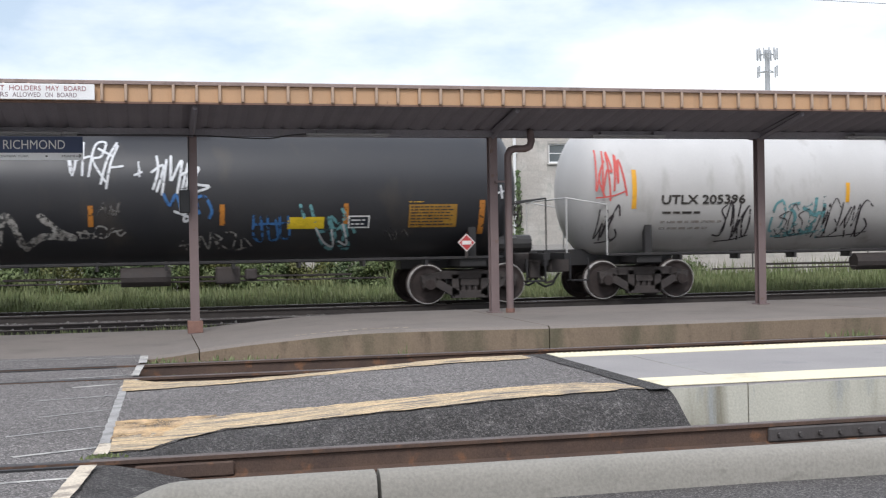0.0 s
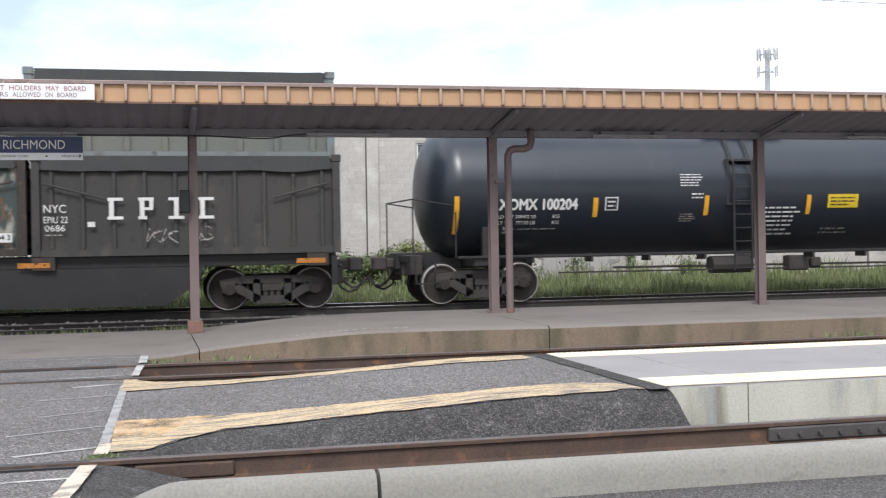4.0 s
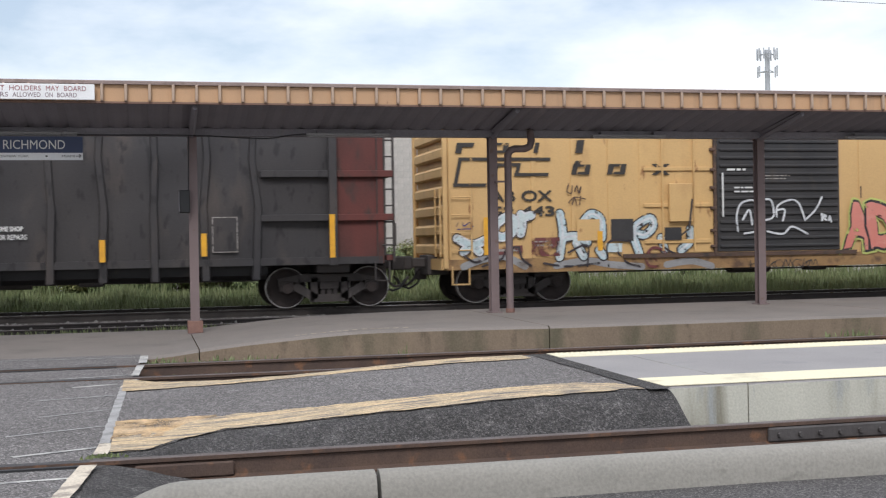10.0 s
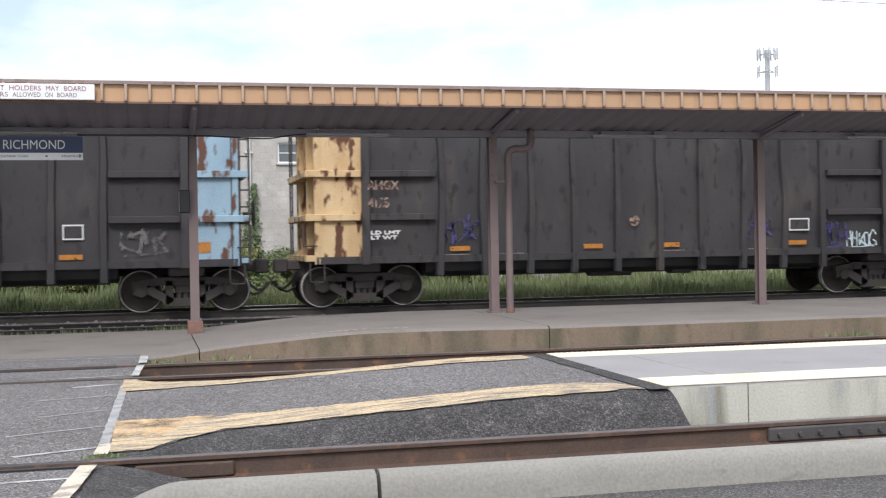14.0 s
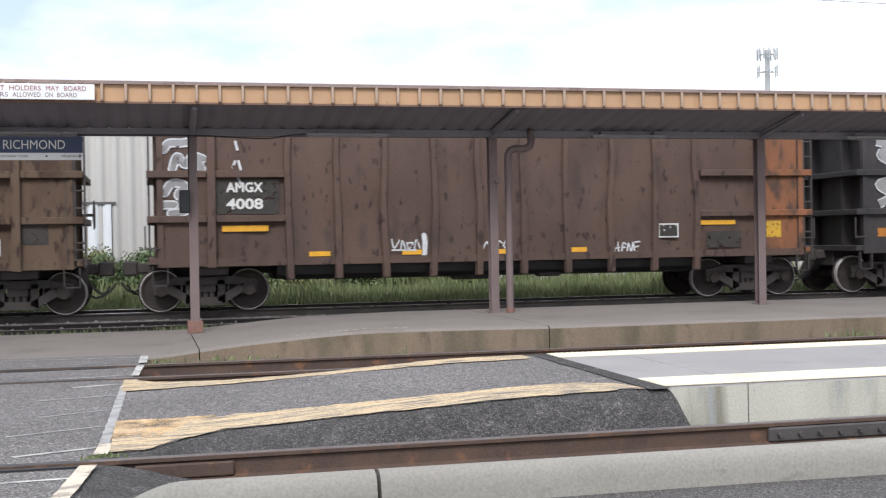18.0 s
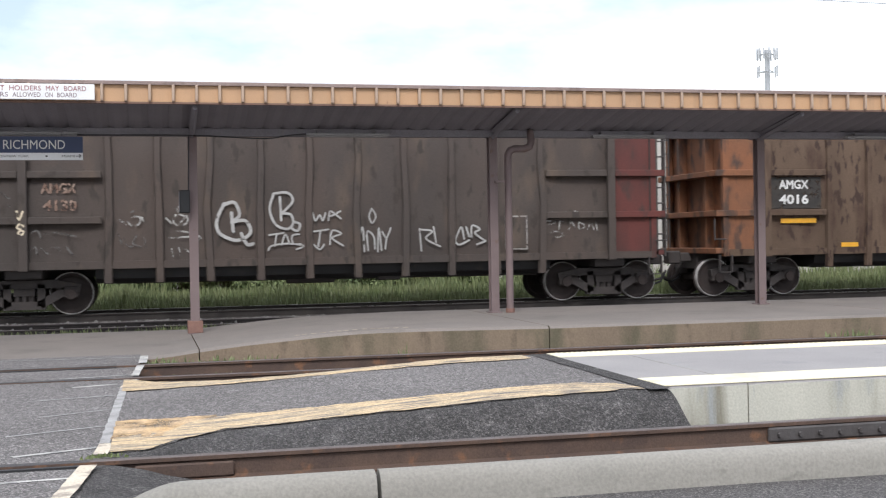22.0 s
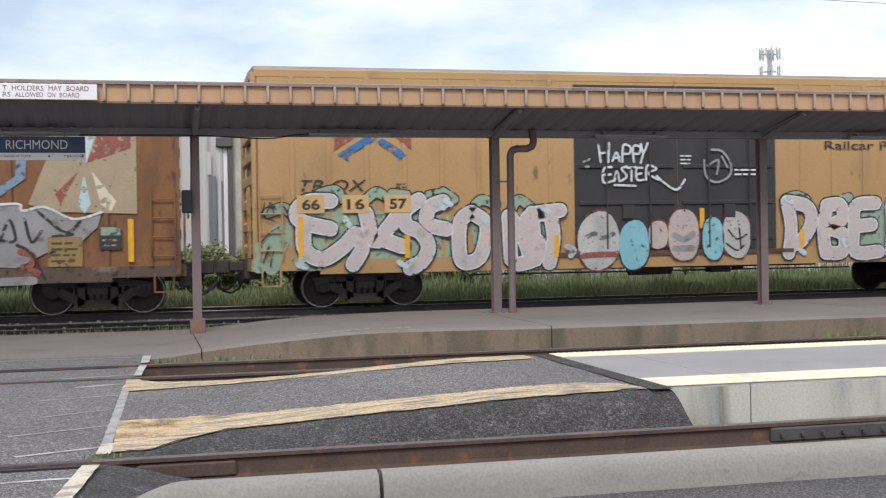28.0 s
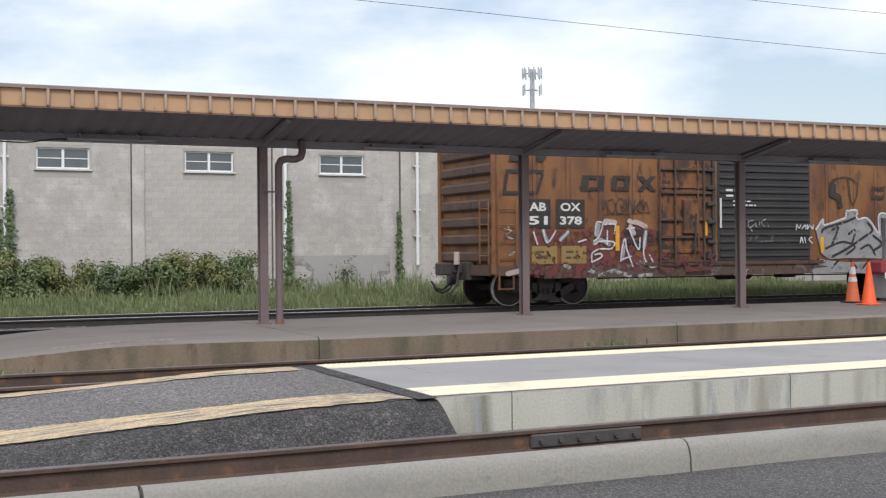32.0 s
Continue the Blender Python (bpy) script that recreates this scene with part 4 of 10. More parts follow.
def ivy(x, z1, w, leaves, seed, label):
    rnd = random.Random(seed)
    vine = thing("ivy", x, WALL - 0.08, 0.0, label, "climbing plant", "ivy on the wall")
    part("stem", rods(((0, 0, -0.1), (0.05, 0, z1 * 0.5), 0.012), ((0.05, 0, z1 * 0.5), (0, 0, z1 * 0.95), 0.008), n=5), BARK, vine)
    verts, faces = [], []
    for i in range(leaves):
        z = z1 * rnd.random() ** 1.2
        half = w * (1.1 - 0.75 * z / z1)
        p = Vector((rnd.gauss(0.06, half * 0.6), -rnd.uniform(0.0, 0.14), z))
        n = Vector((rnd.uniform(-0.6, 0.6), -1, rnd.uniform(-0.2, 0.7))).normalized()
        u = n.orthogonal().normalized()
        u.rotate(Matrix.Rotation(rnd.uniform(0, 6.28), 3, n))
        t = n.cross(u)
        s = rnd.uniform(0.03, 0.06)
        k = len(verts)
        verts += [tuple(p - u * s * 1.3), tuple(p + t * s * 0.8), tuple(p + u * s * 1.3), tuple(p - t * s * 0.8)]
        faces.append((k, k + 1, k + 2, k + 3))
    me = bpy.data.meshes.new("leaves")
    me.from_pydata(verts, [], faces)
    me.materials.append(LEAF_DARK)
    ob = new("leaves", me)
    ob.parent = vine


ivy(3.1, 3.3, 0.24, 700, 61, "green ivy climbing the white downspout")
ivy(11.75, 3.7, 0.15, 650, 62, "green ivy climbing the warehouse wall")
ivy(15.68, 2.7, 0.12, 420, 63, "green ivy climbing the warehouse wall")
ivy(2.85, 2.4, 0.2, 300, 64, "green ivy climbing the warehouse wall")

# ---- distance: mast, wires, cones ----
mast = thing("cell_tower", 83.05, 150, 0.42, "grey monopole cell tower with two rings of antennas", "tower")
GALV = surf("galvanised_mast", (0.47, 0.48, 0.5), 0.5, 0.2, color2=(0.4, 0.41, 0.43), scale=0.5)
bm = bmesh.new()
rod(bm, (0, 0, -0.8), (0, 0, 26.6), 0.55, 14, 0.32)
part("pole", bm, GALV, mast, smooth=True)
for z, r, n in ((26.0, 1.25, 12), (23.6, 1.25, 6)):
    part("ring", rods(*[((r * math.cos(a), r * math.sin(a), z), (r * math.cos(a + 2.094), r * math.sin(a + 2.094), z), 0.05) for a in (0.3, 2.394, 4.488)], *[((0, 0, z), (r * math.cos(a), r * math.sin(a), z), 0.05) for a in (0.3, 2.394, 4.488)], n=6), GALV, mast)
    for i in range(n):
        a = 6.283 * i / n + 0.2
        x, y = r * 1.1 * math.cos(a), r * 1.1 * math.sin(a)
        part("antenna", boxes((x - 0.1, y - 0.06, z - 0.75, x + 0.1, y + 0.06, z + 0.75), bevel=0.02), GALV, mast)
for pts in ([(-62, 45, 12.2), (0, 45, 11.6), (17.1, 45, 11.45), (29.4, 45, 11.2), (45, 45, 10.95), (92, 45, 10.6)], [(-62, 45, 13.28), (20, 45, 13.05), (36.6, 45, 13.0), (45, 45, 12.98), (92, 45, 13.2)]):
    cable("overhead_wire", pts, 0.011, BLACK, "thin black overhead wire against the sky")
for x in (-62, 92):
    pl = thing("utility_pole", x, 45, -0.3, "brown wooden utility pole holding overhead wires", "utility pole")
    part("pole", rods(((0, 0, 0), (0, 0, 14), 0.16), n=10), TIE, pl)
    part("crossarm", boxes((-0.06, -1.1, 13.2, 0.06, 1.1, 13.35)), TIE, pl)

ORANGE = surf("orange_cone_rubber", (0.85, 0.12, 0.025), 0.55, color2=(0.75, 0.1, 0.03), scale=5, grain=0.06)
ORANGE_DULL = surf("faded_orange_cone_rubber", (0.6, 0.13, 0.05), 0.65, color2=(0.48, 0.11, 0.05), scale=5, grain=0.1)
COLLAR = surf("dull_white_collar", (0.62, 0.6, 0.58), 0.5, color2=(0.5, 0.48, 0.47), scale=6)


def cone(x, y, collar, base_mat, label):
    c = thing("traffic_cone", x, y, p2_height(x, y), label, "traffic cone", "cones on the platform")
    part("base", boxes((-0.19, -0.19, 0, 0.19, 0.19, 0.035), bevel=0.012), base_mat, c)
    bm = bmesh.new()
    prof = [(0.165, 0.035), (0.15, 0.06), (0.035, 0.86), (0.03, 0.89), (0.001, 0.89)]
    rings = [[bm.verts.new((r * math.cos(a), r * math.sin(a), z)) for a in np.linspace(0, 6.2832, 20, endpoint=False)] for r, z in prof]
    for p, q in zip(rings, rings[1:]):
        for j in range(20):
            bm.faces.new((p[j], p[(j + 1) % 20], q[(j + 1) % 20], q[j]))
    part("body", bm, ORANGE_DULL if collar else ORANGE, c, smooth=True)
    if collar:
        for z0, z1 in ((0.46, 0.56), (0.62, 0.78)):
            bm = bmesh.new()
            r = lambda z: 0.15 - 0.115 * (z - 0.06) / 0.8 + 0.004
            rod(bm, (0, 0, z0), (0, 0, z1), r(z0), 20, r(z1))
            part("collar", bm, COLLAR, c, "dull reflective collar")
    return c


cone(18.99, 20.0, True, BLACK, "faded orange traffic cone with reflective collars")
cone(18.53, 19.05, False, ORANGE, "bright orange traffic cone")

LIFT_GREY = surf("grey_painted_cabinet", (0.3, 0.29, 0.29), 0.55, color2=(0.26, 0.25, 0.25), scale=2, streak=2, stain=(0.18, 0.17, 0.165), stain_cut=(0.6, 0.78))
LIFT_RED = surf("faded_red_cover", (0.36, 0.06, 0.07), 0.6, color2=(0.28, 0.05, 0.055), scale=4)
lift = thing("platform_lift", 20.45, 20.3, p2_height(20.45, 20.3), "grey metal wheelchair lift with a red cover on the platform", "wheelchair lift")
part("cabinet", boxes((-0.45, -0.3, 0.06, 0.6, 0.3, 0.74), bevel=0.02), LIFT_GREY, lift)
part("cover", boxes((-0.62, -0.34, 0.6, -0.2, 0.1, 0.92), bevel=0.06), LIFT_RED, lift, "faded red cover")
part("tag", boxes((-0.58, -0.36, 0.52, -0.48, -0.345, 0.64)), WHITE_PAINT, lift, "small white tag")
for x in (-0.28, 0.5):
    part("mast", boxes((x - 0.035, -0.1, 0.74, x + 0.035, 0.0, 1.85), bevel=0.008), LIFT_GREY, lift)
    part("caster", rods(((x - 0.05, -0.2, 0.06), (x + 0.05, -0.2, 0.06), 0.06), n=12), BLACK, lift)
    part("caster", rods(((x - 0.05, 0.2, 0.06), (x + 0.05, 0.2, 0.06), 0.06), n=12), BLACK, lift)
part("crossbar", boxes((-0.26, -0.09, 1.78, 0.48, -0.01, 1.84)), LIFT_GREY, lift)

# ---- train: paints ----
TANK_BLACK = surf("black_tank_paint", spec=0.62, color=(0.013, 0.018, 0.028), rough=0.33, color2=(0.019, 0.024, 0.032), scale=0.7, streak=2, fine=50, grain=0.06, bump=0.05, stain=(0.03, 0.031, 0.034), stain_cut=(0.6, 0.8))
TANK_BLACK_OLD = surf("faded_black_tank_paint", (0.026, 0.027, 0.032), 0.45, color2=(0.036, 0.036, 0.039), scale=0.6, streak=2, fine=50, grain=0.08, bump=0.05, stain=(0.06, 0.052, 0.045), stain_cut=(0.58, 0.8))
TANK_WHITE = surf("grey_white_tank_paint", (0.52, 0.51, 0.5), 0.45, color2=(0.45, 0.44, 0.43), scale=0.8, streak=3, fine=50, grain=0.05, bump=0.05, stain=(0.3, 0.28, 0.26), stain_cut=(0.6, 0.8))
STEEL_DARK = surf("grimy_dark_steel", (0.05, 0.043, 0.042), 0.75, color2=(0.06, 0.05, 0.047), scale=3, fine=60, grain=0.25, stain=(0.075, 0.058, 0.048), stain_cut=(0.6, 0.78))
SILL_BLACK = surf("black_sill_paint", (0.022, 0.021, 0.023), 0.55, color2=(0.031, 0.029, 0.029), scale=1.5, fine=50, grain=0.1, stain=(0.05, 0.04, 0.033), stain_cut=(0.6, 0.8))
WHEEL_FACE = surf("rusty_wheel_face", (0.042, 0.03, 0.027), 0.75, color2=(0.03, 0.023, 0.022), scale=6, fine=60, grain=0.2)
WHEEL_RIM = surf("worn_wheel_rim", (0.58, 0.56, 0.54), 0.5, 0.1, color2=(0.34, 0.32, 0.31), scale=5)
GOND_GREY = surf("grimy_grey_gondola_paint", (0.031, 0.029, 0.032), 0.58, color2=(0.046, 0.041, 0.041), scale=0.8, streak=2.5, fine=40, grain=0.12, stain=(0.068, 0.055, 0.05), stain_cut=(0.54, 0.74), rust=(0.022, 0.02, 0.021), rust_cut=(0.58, 0.66))
GOND_BLACK = surf("grimy_black_gondola_paint", (0.029, 0.027, 0.030), 0.62, color2=(0.043, 0.038, 0.039), scale=0.8, streak=2.5, fine=40, grain=0.12, stain=(0.058, 0.049, 0.047), stain_cut=(0.58, 0.76), rust=(0.025, 0.023, 0.023), rust_cut=(0.58, 0.66))
GOND_BROWN = surf("rusty_brown_gondola_paint", (0.112, 0.067, 0.051), 0.75, color2=(0.082, 0.053, 0.043), scale=0.9, streak=2.0, fine=40, grain=0.16, stain=(0.06, 0.041, 0.034), stain_cut=(0.54, 0.7), rust=(0.042, 0.026, 0.022), rust_cut=(0.6, 0.66))
GOND_TAN = surf("dusty_tan_gondola_paint", (0.13, 0.086, 0.058), 0.85, color2=(0.094, 0.062, 0.043), scale=0.9, streak=2.5, fine=40, grain=0.14, stain=(0.066, 0.038, 0.027), stain_cut=(0.51, 0.66), rust=(0.048, 0.028, 0.021), rust_cut=(0.55, 0.63))
GOND_UMBER = surf("umber_gondola_paint", (0.088, 0.064, 0.053), 0.8, color2=(0.062, 0.051, 0.046), scale=0.7, streak=2.5, fine=40, grain=0.12, stain=(0.115, 0.085, 0.064), stain_cut=(0.56, 0.76), rust=(0.05, 0.04, 0.034), rust_cut=(0.58, 0.66))
RED_END = surf("faded_red_paint", (0.125, 0.034, 0.028), 0.75, color2=(0.072, 0.03, 0.026), scale=1.5, streak=2, stain=(0.05, 0.032, 0.028), stain_cut=(0.55, 0.7))
ORANGE_END = surf("faded_orange_paint", (0.25, 0.098, 0.044), 0.75, color2=(0.16, 0.075, 0.042), scale=1.5, streak=2, stain=(0.075, 0.045, 0.034), stain_cut=(0.5, 0.64))
CREAM_END = surf("rusted_cream_paint", (0.64, 0.48, 0.28), 0.75, color2=(0.5, 0.33, 0.17), scale=2, streak=2.5, stain=(0.11, 0.045, 0.025), stain_cut=(0.54, 0.6))
BLUE_END = surf("rusted_pale_blue_paint", (0.3, 0.42, 0.5), 0.7, color2=(0.24, 0.34, 0.42), scale=2, streak=2.5, stain=(0.11, 0.05, 0.03), stain_cut=(0.55, 0.62))
BOX_YELLOW = surf("weathered_yellow_boxcar_paint", (0.62, 0.395, 0.165), 0.6, color2=(0.56, 0.36, 0.16), scale=0.6, streak=2.5, fine=40, grain=0.07, stain=(0.46, 0.28, 0.12), stain_cut=(0.56, 0.78), rust=(0.3, 0.15, 0.065), rust_cut=(0.67, 0.74))
BOX_ORANGE = surf("rusty_orange_boxcar_paint", (0.26, 0.12, 0.045), 0.65, color2=(0.19, 0.085, 0.037), scale=0.8, streak=2.5, fine=40, grain=0.14, stain=(0.12, 0.056, 0.033), stain_cut=(0.48, 0.7), rust=(0.075, 0.04, 0.028), rust_cut=(0.58, 0.72))
BOX_RUST = surf("heavily_rusted_orange_paint", (0.23, 0.1, 0.04), 0.7, color2=(0.13, 0.062, 0.035), scale=1.1, streak=2, fine=40, grain=0.16, stain=(0.07, 0.04, 0.03), stain_cut=(0.47, 0.62), rust=(0.045, 0.03, 0.026), rust_cut=(0.55, 0.62))
BOX_SILL = surf("rusty_grey_sill", (0.13, 0.075, 0.052), 0.75, color2=(0.1, 0.072, 0.06), scale=1.2, fine=40, grain=0.16, stain=(0.2, 0.17, 0.15), stain_cut=(0.56, 0.7), rust=(0.05, 0.033, 0.028), rust_cut=(0.57, 0.65))
BOX_BUFF = surf("dusty_buff_boxcar_paint", (0.46, 0.275, 0.115), 0.65, color2=(0.4, 0.245, 0.11), scale=0.6, streak=2.5, fine=40, grain=0.09, stain=(0.31, 0.185, 0.09), stain_cut=(0.56, 0.78), rust=(0.2, 0.11, 0.06), rust_cut=(0.66, 0.73))
DOOR_BLACK = surf("black_door_paint", (0.032, 0.031, 0.033), 0.55, color2=(0.043, 0.04, 0.04), scale=1.2, streak=2, stain=(0.055, 0.047, 0.04), stain_cut=(0.6, 0.8))
RUST_BROWN = surf("rust_brown_steel", (0.115, 0.068, 0.048), 0.8, color2=(0.085, 0.054, 0.042), scale=2, fine=50, grain=0.18, stain=(0.05, 0.039, 0.034), stain_cut=(0.54, 0.7))
TEAL = surf("rusted_teal_paint", (0.018, 0.078, 0.108), 0.6, color2=(0.03, 0.072, 0.07), mix=0.9, scale=0.6, streak=1.6, fine=40, grain=0.16, stain=(0.06, 0.055, 0.045), stain_cut=(0.52, 0.68), rust=(0.085, 0.042, 0.028), rust_cut=(0.6, 0.72))
TEAL_PEEL = surf("peeling_teal_paint", (0.035, 0.068, 0.066), 0.65, color2=(0.055, 0.068, 0.06), scale=1.15, streak=2.2, fine=40, grain=0.16, stain=(0.33, 0.31, 0.27), stain_cut=(0.52, 0.6), rust=(0.14, 0.07, 0.035), rust_cut=(0.58, 0.66))
CONT_FRAME = surf("grimy_rusted_frame_steel", (0.058, 0.043, 0.036), 0.8, color2=(0.04, 0.033, 0.03), scale=2, fine=50, grain=0.2, stain=(0.11, 0.06, 0.038), stain_cut=(0.58, 0.72))
CONT_GREY = surf("weathered_grey_container_paint", (0.175, 0.2, 0.2), 0.7, color2=(0.145, 0.165, 0.165), scale=0.7, streak=2, fine=40, grain=0.1, stain=(0.11, 0.105, 0.095), stain_cut=(0.58, 0.74), rust=(0.08, 0.07, 0.058), rust_cut=(0.6, 0.68))
CONT_DARK = surf("weathered_charcoal_container_paint", (0.042, 0.041, 0.041), 0.7, color2=(0.056, 0.052, 0.048), scale=0.7, streak=2, fine=40, grain=0.1, stain=(0.1, 0.085, 0.068), stain_cut=(0.58, 0.76), rust=(0.04, 0.037, 0.034), rust_cut=(0.6, 0.68))
CONT_OLIVE = surf("weathered_olive_container_paint", (0.15, 0.15, 0.12), 0.7, color2=(0.12, 0.13, 0.12), scale=0.7, streak=2, fine=40, grain=0.08)
TARP = surf("dark_tarpaulin", (0.035, 0.036, 0.037), 0.7, color2=(0.05, 0.05, 0.05), scale=1.5, fine=30, grain=0.12, bump=0.3)
MARK_WHITE = surf("white_lettering_paint", (0.7, 0.7, 0.69), 0.6, color2=(0.6, 0.59, 0.57), scale=4, grain=0.08, wear=(0.24, 0.33, 12))
MARK_GREY = surf("faded_white_lettering", (0.4, 0.38, 0.36), 0.7, color2=(0.25, 0.22, 0.2), scale=6, grain=0.15, wear=(0.34, 0.5, 12))
MARK_RUSTED = surf("rusted_lettering", (0.34, 0.25, 0.2), 0.75, color2=(0.16, 0.09, 0.065), scale=7, grain=0.15, wear=(0.38, 0.5, 12))
MARK_BLACK = surf("black_lettering_paint", (0.03, 0.028, 0.027), 0.6, color2=(0.05, 0.042, 0.036), scale=4, wear=(0.31, 0.41, 9))
MARK_YELLOW = surf("yellow_lettering_paint", (0.62, 0.36, 0.035), 0.6, color2=(0.5, 0.3, 0.04), scale=4, wear=(0.32, 0.42, 12))
REFLECTOR = surf("amber_reflector_sheet", (0.78, 0.4, 0.03), 0.5, color2=(0.66, 0.33, 0.035), scale=6, grain=0.08)
REFLECTOR_DIRTY = surf("dirty_amber_reflector_sheet", (0.5, 0.2, 0.03), 0.6, color2=(0.38, 0.15, 0.03), scale=6, grain=0.12, wear=(0.33, 0.42, 12))
YELLOW_LABEL = surf("yellow_placard", (0.72, 0.52, 0.03), 0.5, scale=4)
SPRAY_WHITE = surf("white_spray_paint", (0.66, 0.67, 0.68), 0.6, color2=(0.5, 0.51, 0.53), scale=5, grain=0.1, wear=(0.3, 0.42, 11))
SPRAY_SILVER = surf("silver_spray_paint", (0.34, 0.335, 0.34), 0.45, color2=(0.24, 0.235, 0.235), scale=1.4, grain=0.12, stain=(0.16, 0.135, 0.12), stain_cut=(0.56, 0.72), rust=(0.12, 0.075, 0.055), rust_cut=(0.66, 0.78), wear=(0.23, 0.37, 6))
SPRAY_CHALK = surf("dull_white_spray_paint", (0.46, 0.455, 0.44), 0.65, color2=(0.32, 0.31, 0.3), scale=4, grain=0.12, wear=(0.24, 0.4, 9))
SPRAY_GREY = surf("thin_grey_spray_paint", (0.17, 0.16, 0.155), 0.7, color2=(0.1, 0.095, 0.09), scale=3, grain=0.15, wear=(0.4, 0.62, 7))
SPRAY_PALE = surf("faded_white_spray_paint", (0.45, 0.44, 0.42), 0.65, color2=(0.28, 0.265, 0.25), scale=4, grain=0.15, wear=(0.38, 0.58, 9))
SPRAY_DIM = surf("dim_silver_spray_paint", (0.280, 0.273, 0.259), 0.55, color2=(0.182, 0.175, 0.168), scale=1.8, grain=0.15, stain=(0.06, 0.055, 0.05), stain_cut=(0.52, 0.68), wear=(0.4, 0.58, 5))
MUSTARD = surf("mustard_stencil_paint", (0.31, 0.205, 0.07), 0.65, color2=(0.26, 0.18, 0.07), scale=3, grain=0.1, wear=(0.34, 0.44, 7))
SPRAY_BLACK = surf("black_spray_paint", (0.028, 0.025, 0.03), 0.6, color2=(0.045, 0.035, 0.04), scale=4, wear=(0.34, 0.46, 8))
SPRAY_RED = surf("red_spray_paint", (0.6, 0.09, 0.075), 0.6, color2=(0.5, 0.1, 0.09), scale=3)
SPRAY_CORAL = surf("coral_spray_paint", (0.58, 0.17, 0.135), 0.6, color2=(0.6, 0.24, 0.19), scale=1.4, stain=(0.66, 0.36, 0.3), stain_cut=(0.58, 0.8), wear=(0.3, 0.36, 8))
SPRAY_LIME = surf("lime_spray_paint", (0.52, 0.55, 0.16), 0.6, color2=(0.44, 0.48, 0.15), scale=3)
SPRAY_BLUE = surf("blue_spray_paint", (0.04, 0.12, 0.3), 0.6, color2=(0.05, 0.16, 0.36), scale=3, wear=(0.36, 0.5, 7))
SPRAY_SKY = surf("pale_blue_spray_paint", (0.4, 0.53, 0.58), 0.6, color2=(0.52, 0.58, 0.58), scale=1.6, stain=(0.3, 0.36, 0.38), stain_cut=(0.55, 0.72), rust=(0.24, 0.2, 0.16), rust_cut=(0.64, 0.72), wear=(0.30, 0.42, 7))
SPRAY_EGG = surf("pale_grey_spray_paint", (0.5, 0.49, 0.47), 0.6, color2=(0.36, 0.35, 0.34), scale=2.2, stain=(0.28, 0.2, 0.16), stain_cut=(0.62, 0.78), wear=(0.25, 0.40, 9))
SPRAY_SKY_DEEP = surf("light_blue_spray_paint", (0.24, 0.5, 0.56), 0.6, color2=(0.2, 0.42, 0.48), scale=2, wear=(0.25, 0.40, 9))
SPRAY_TEAL = surf("teal_spray_paint", (0.16, 0.36, 0.38), 0.6, color2=(0.12, 0.28, 0.3), scale=3, wear=(0.38, 0.52, 7))
SPRAY_MINT = surf("mint_spray_paint", (0.3, 0.38, 0.27), 0.6, color2=(0.24, 0.33, 0.26), scale=2, wear=(0.31, 0.45, 6))
SPRAY_PURPLE = surf("purple_spray_paint", (0.07, 0.06, 0.2), 0.6, color2=(0.05, 0.045, 0.12), scale=4, wear=(0.42, 0.56, 7))
SPRAY_ROSE = surf("rose_grey_spray_paint", (0.5, 0.4, 0.36), 0.6, color2=(0.42, 0.35, 0.34), scale=1.6, wear=(0.25, 0.40, 9))
SPRAY_PINK = surf("pale_pink_spray_paint", (0.56, 0.46, 0.43), 0.6, color2=(0.47, 0.42, 0.42), scale=1.6, stain=(0.34, 0.3, 0.27), stain_cut=(0.58, 0.75), wear=(0.24, 0.37, 9))
SPRAY_MAROON = surf("maroon_spray_paint", (0.12, 0.035, 0.04), 0.6, color2=(0.16, 0.05, 0.045), scale=2, wear=(0.42, 0.55, 4))
SPRAY_TAN = surf("tan_spray_paint", (0.4, 0.31, 0.2), 0.6, color2=(0.34, 0.27, 0.18), scale=2, wear=(0.23, 0.37, 10))
SPRAY_TAN_DIM = surf("dirty_tan_spray_paint", (0.25, 0.19, 0.125), 0.7, color2=(0.19, 0.145, 0.1), scale=2.5, stain=(0.1, 0.08, 0.065), stain_cut=(0.58, 0.72), wear=(0.36, 0.48, 5))
SPRAY_CREAM = surf("cream_spray_paint", (0.7, 0.6, 0.44), 0.6, color2=(0.62, 0.54, 0.4), scale=2, wear=(0.37, 0.48, 8))
SPRAY_CHEVRON = surf("dusty_blue_spray_paint", (0.16, 0.25, 0.36), 0.6, color2=(0.2, 0.27, 0.34), scale=2, stain=(0.22, 0.15, 0.1), stain_cut=(0.58, 0.75), wear=(0.27, 0.45, 9))
SPRAY_BRICK = surf("brick_red_spray_paint", (0.3, 0.085, 0.06), 0.6, color2=(0.24, 0.08, 0.06), scale=2, wear=(0.34, 0.5, 9))

# ---- train: marks on the sides ----
SIDE = -1.5


def finish(bm, flat):
    """Lay a mesh drawn in x and z on a car's side: flat gives y at a height."""
    for v in bm.verts:
        v.co.y += flat(v.co.z)
    return bm


def wall_side(gap=0.006, y=SIDE):
    return lambda z: y - gap


def tank_side(r, zc, gap=0.012):
    return lambda z: -math.sqrt(max(0.01, r * r - (z - zc) ** 2)) - gap


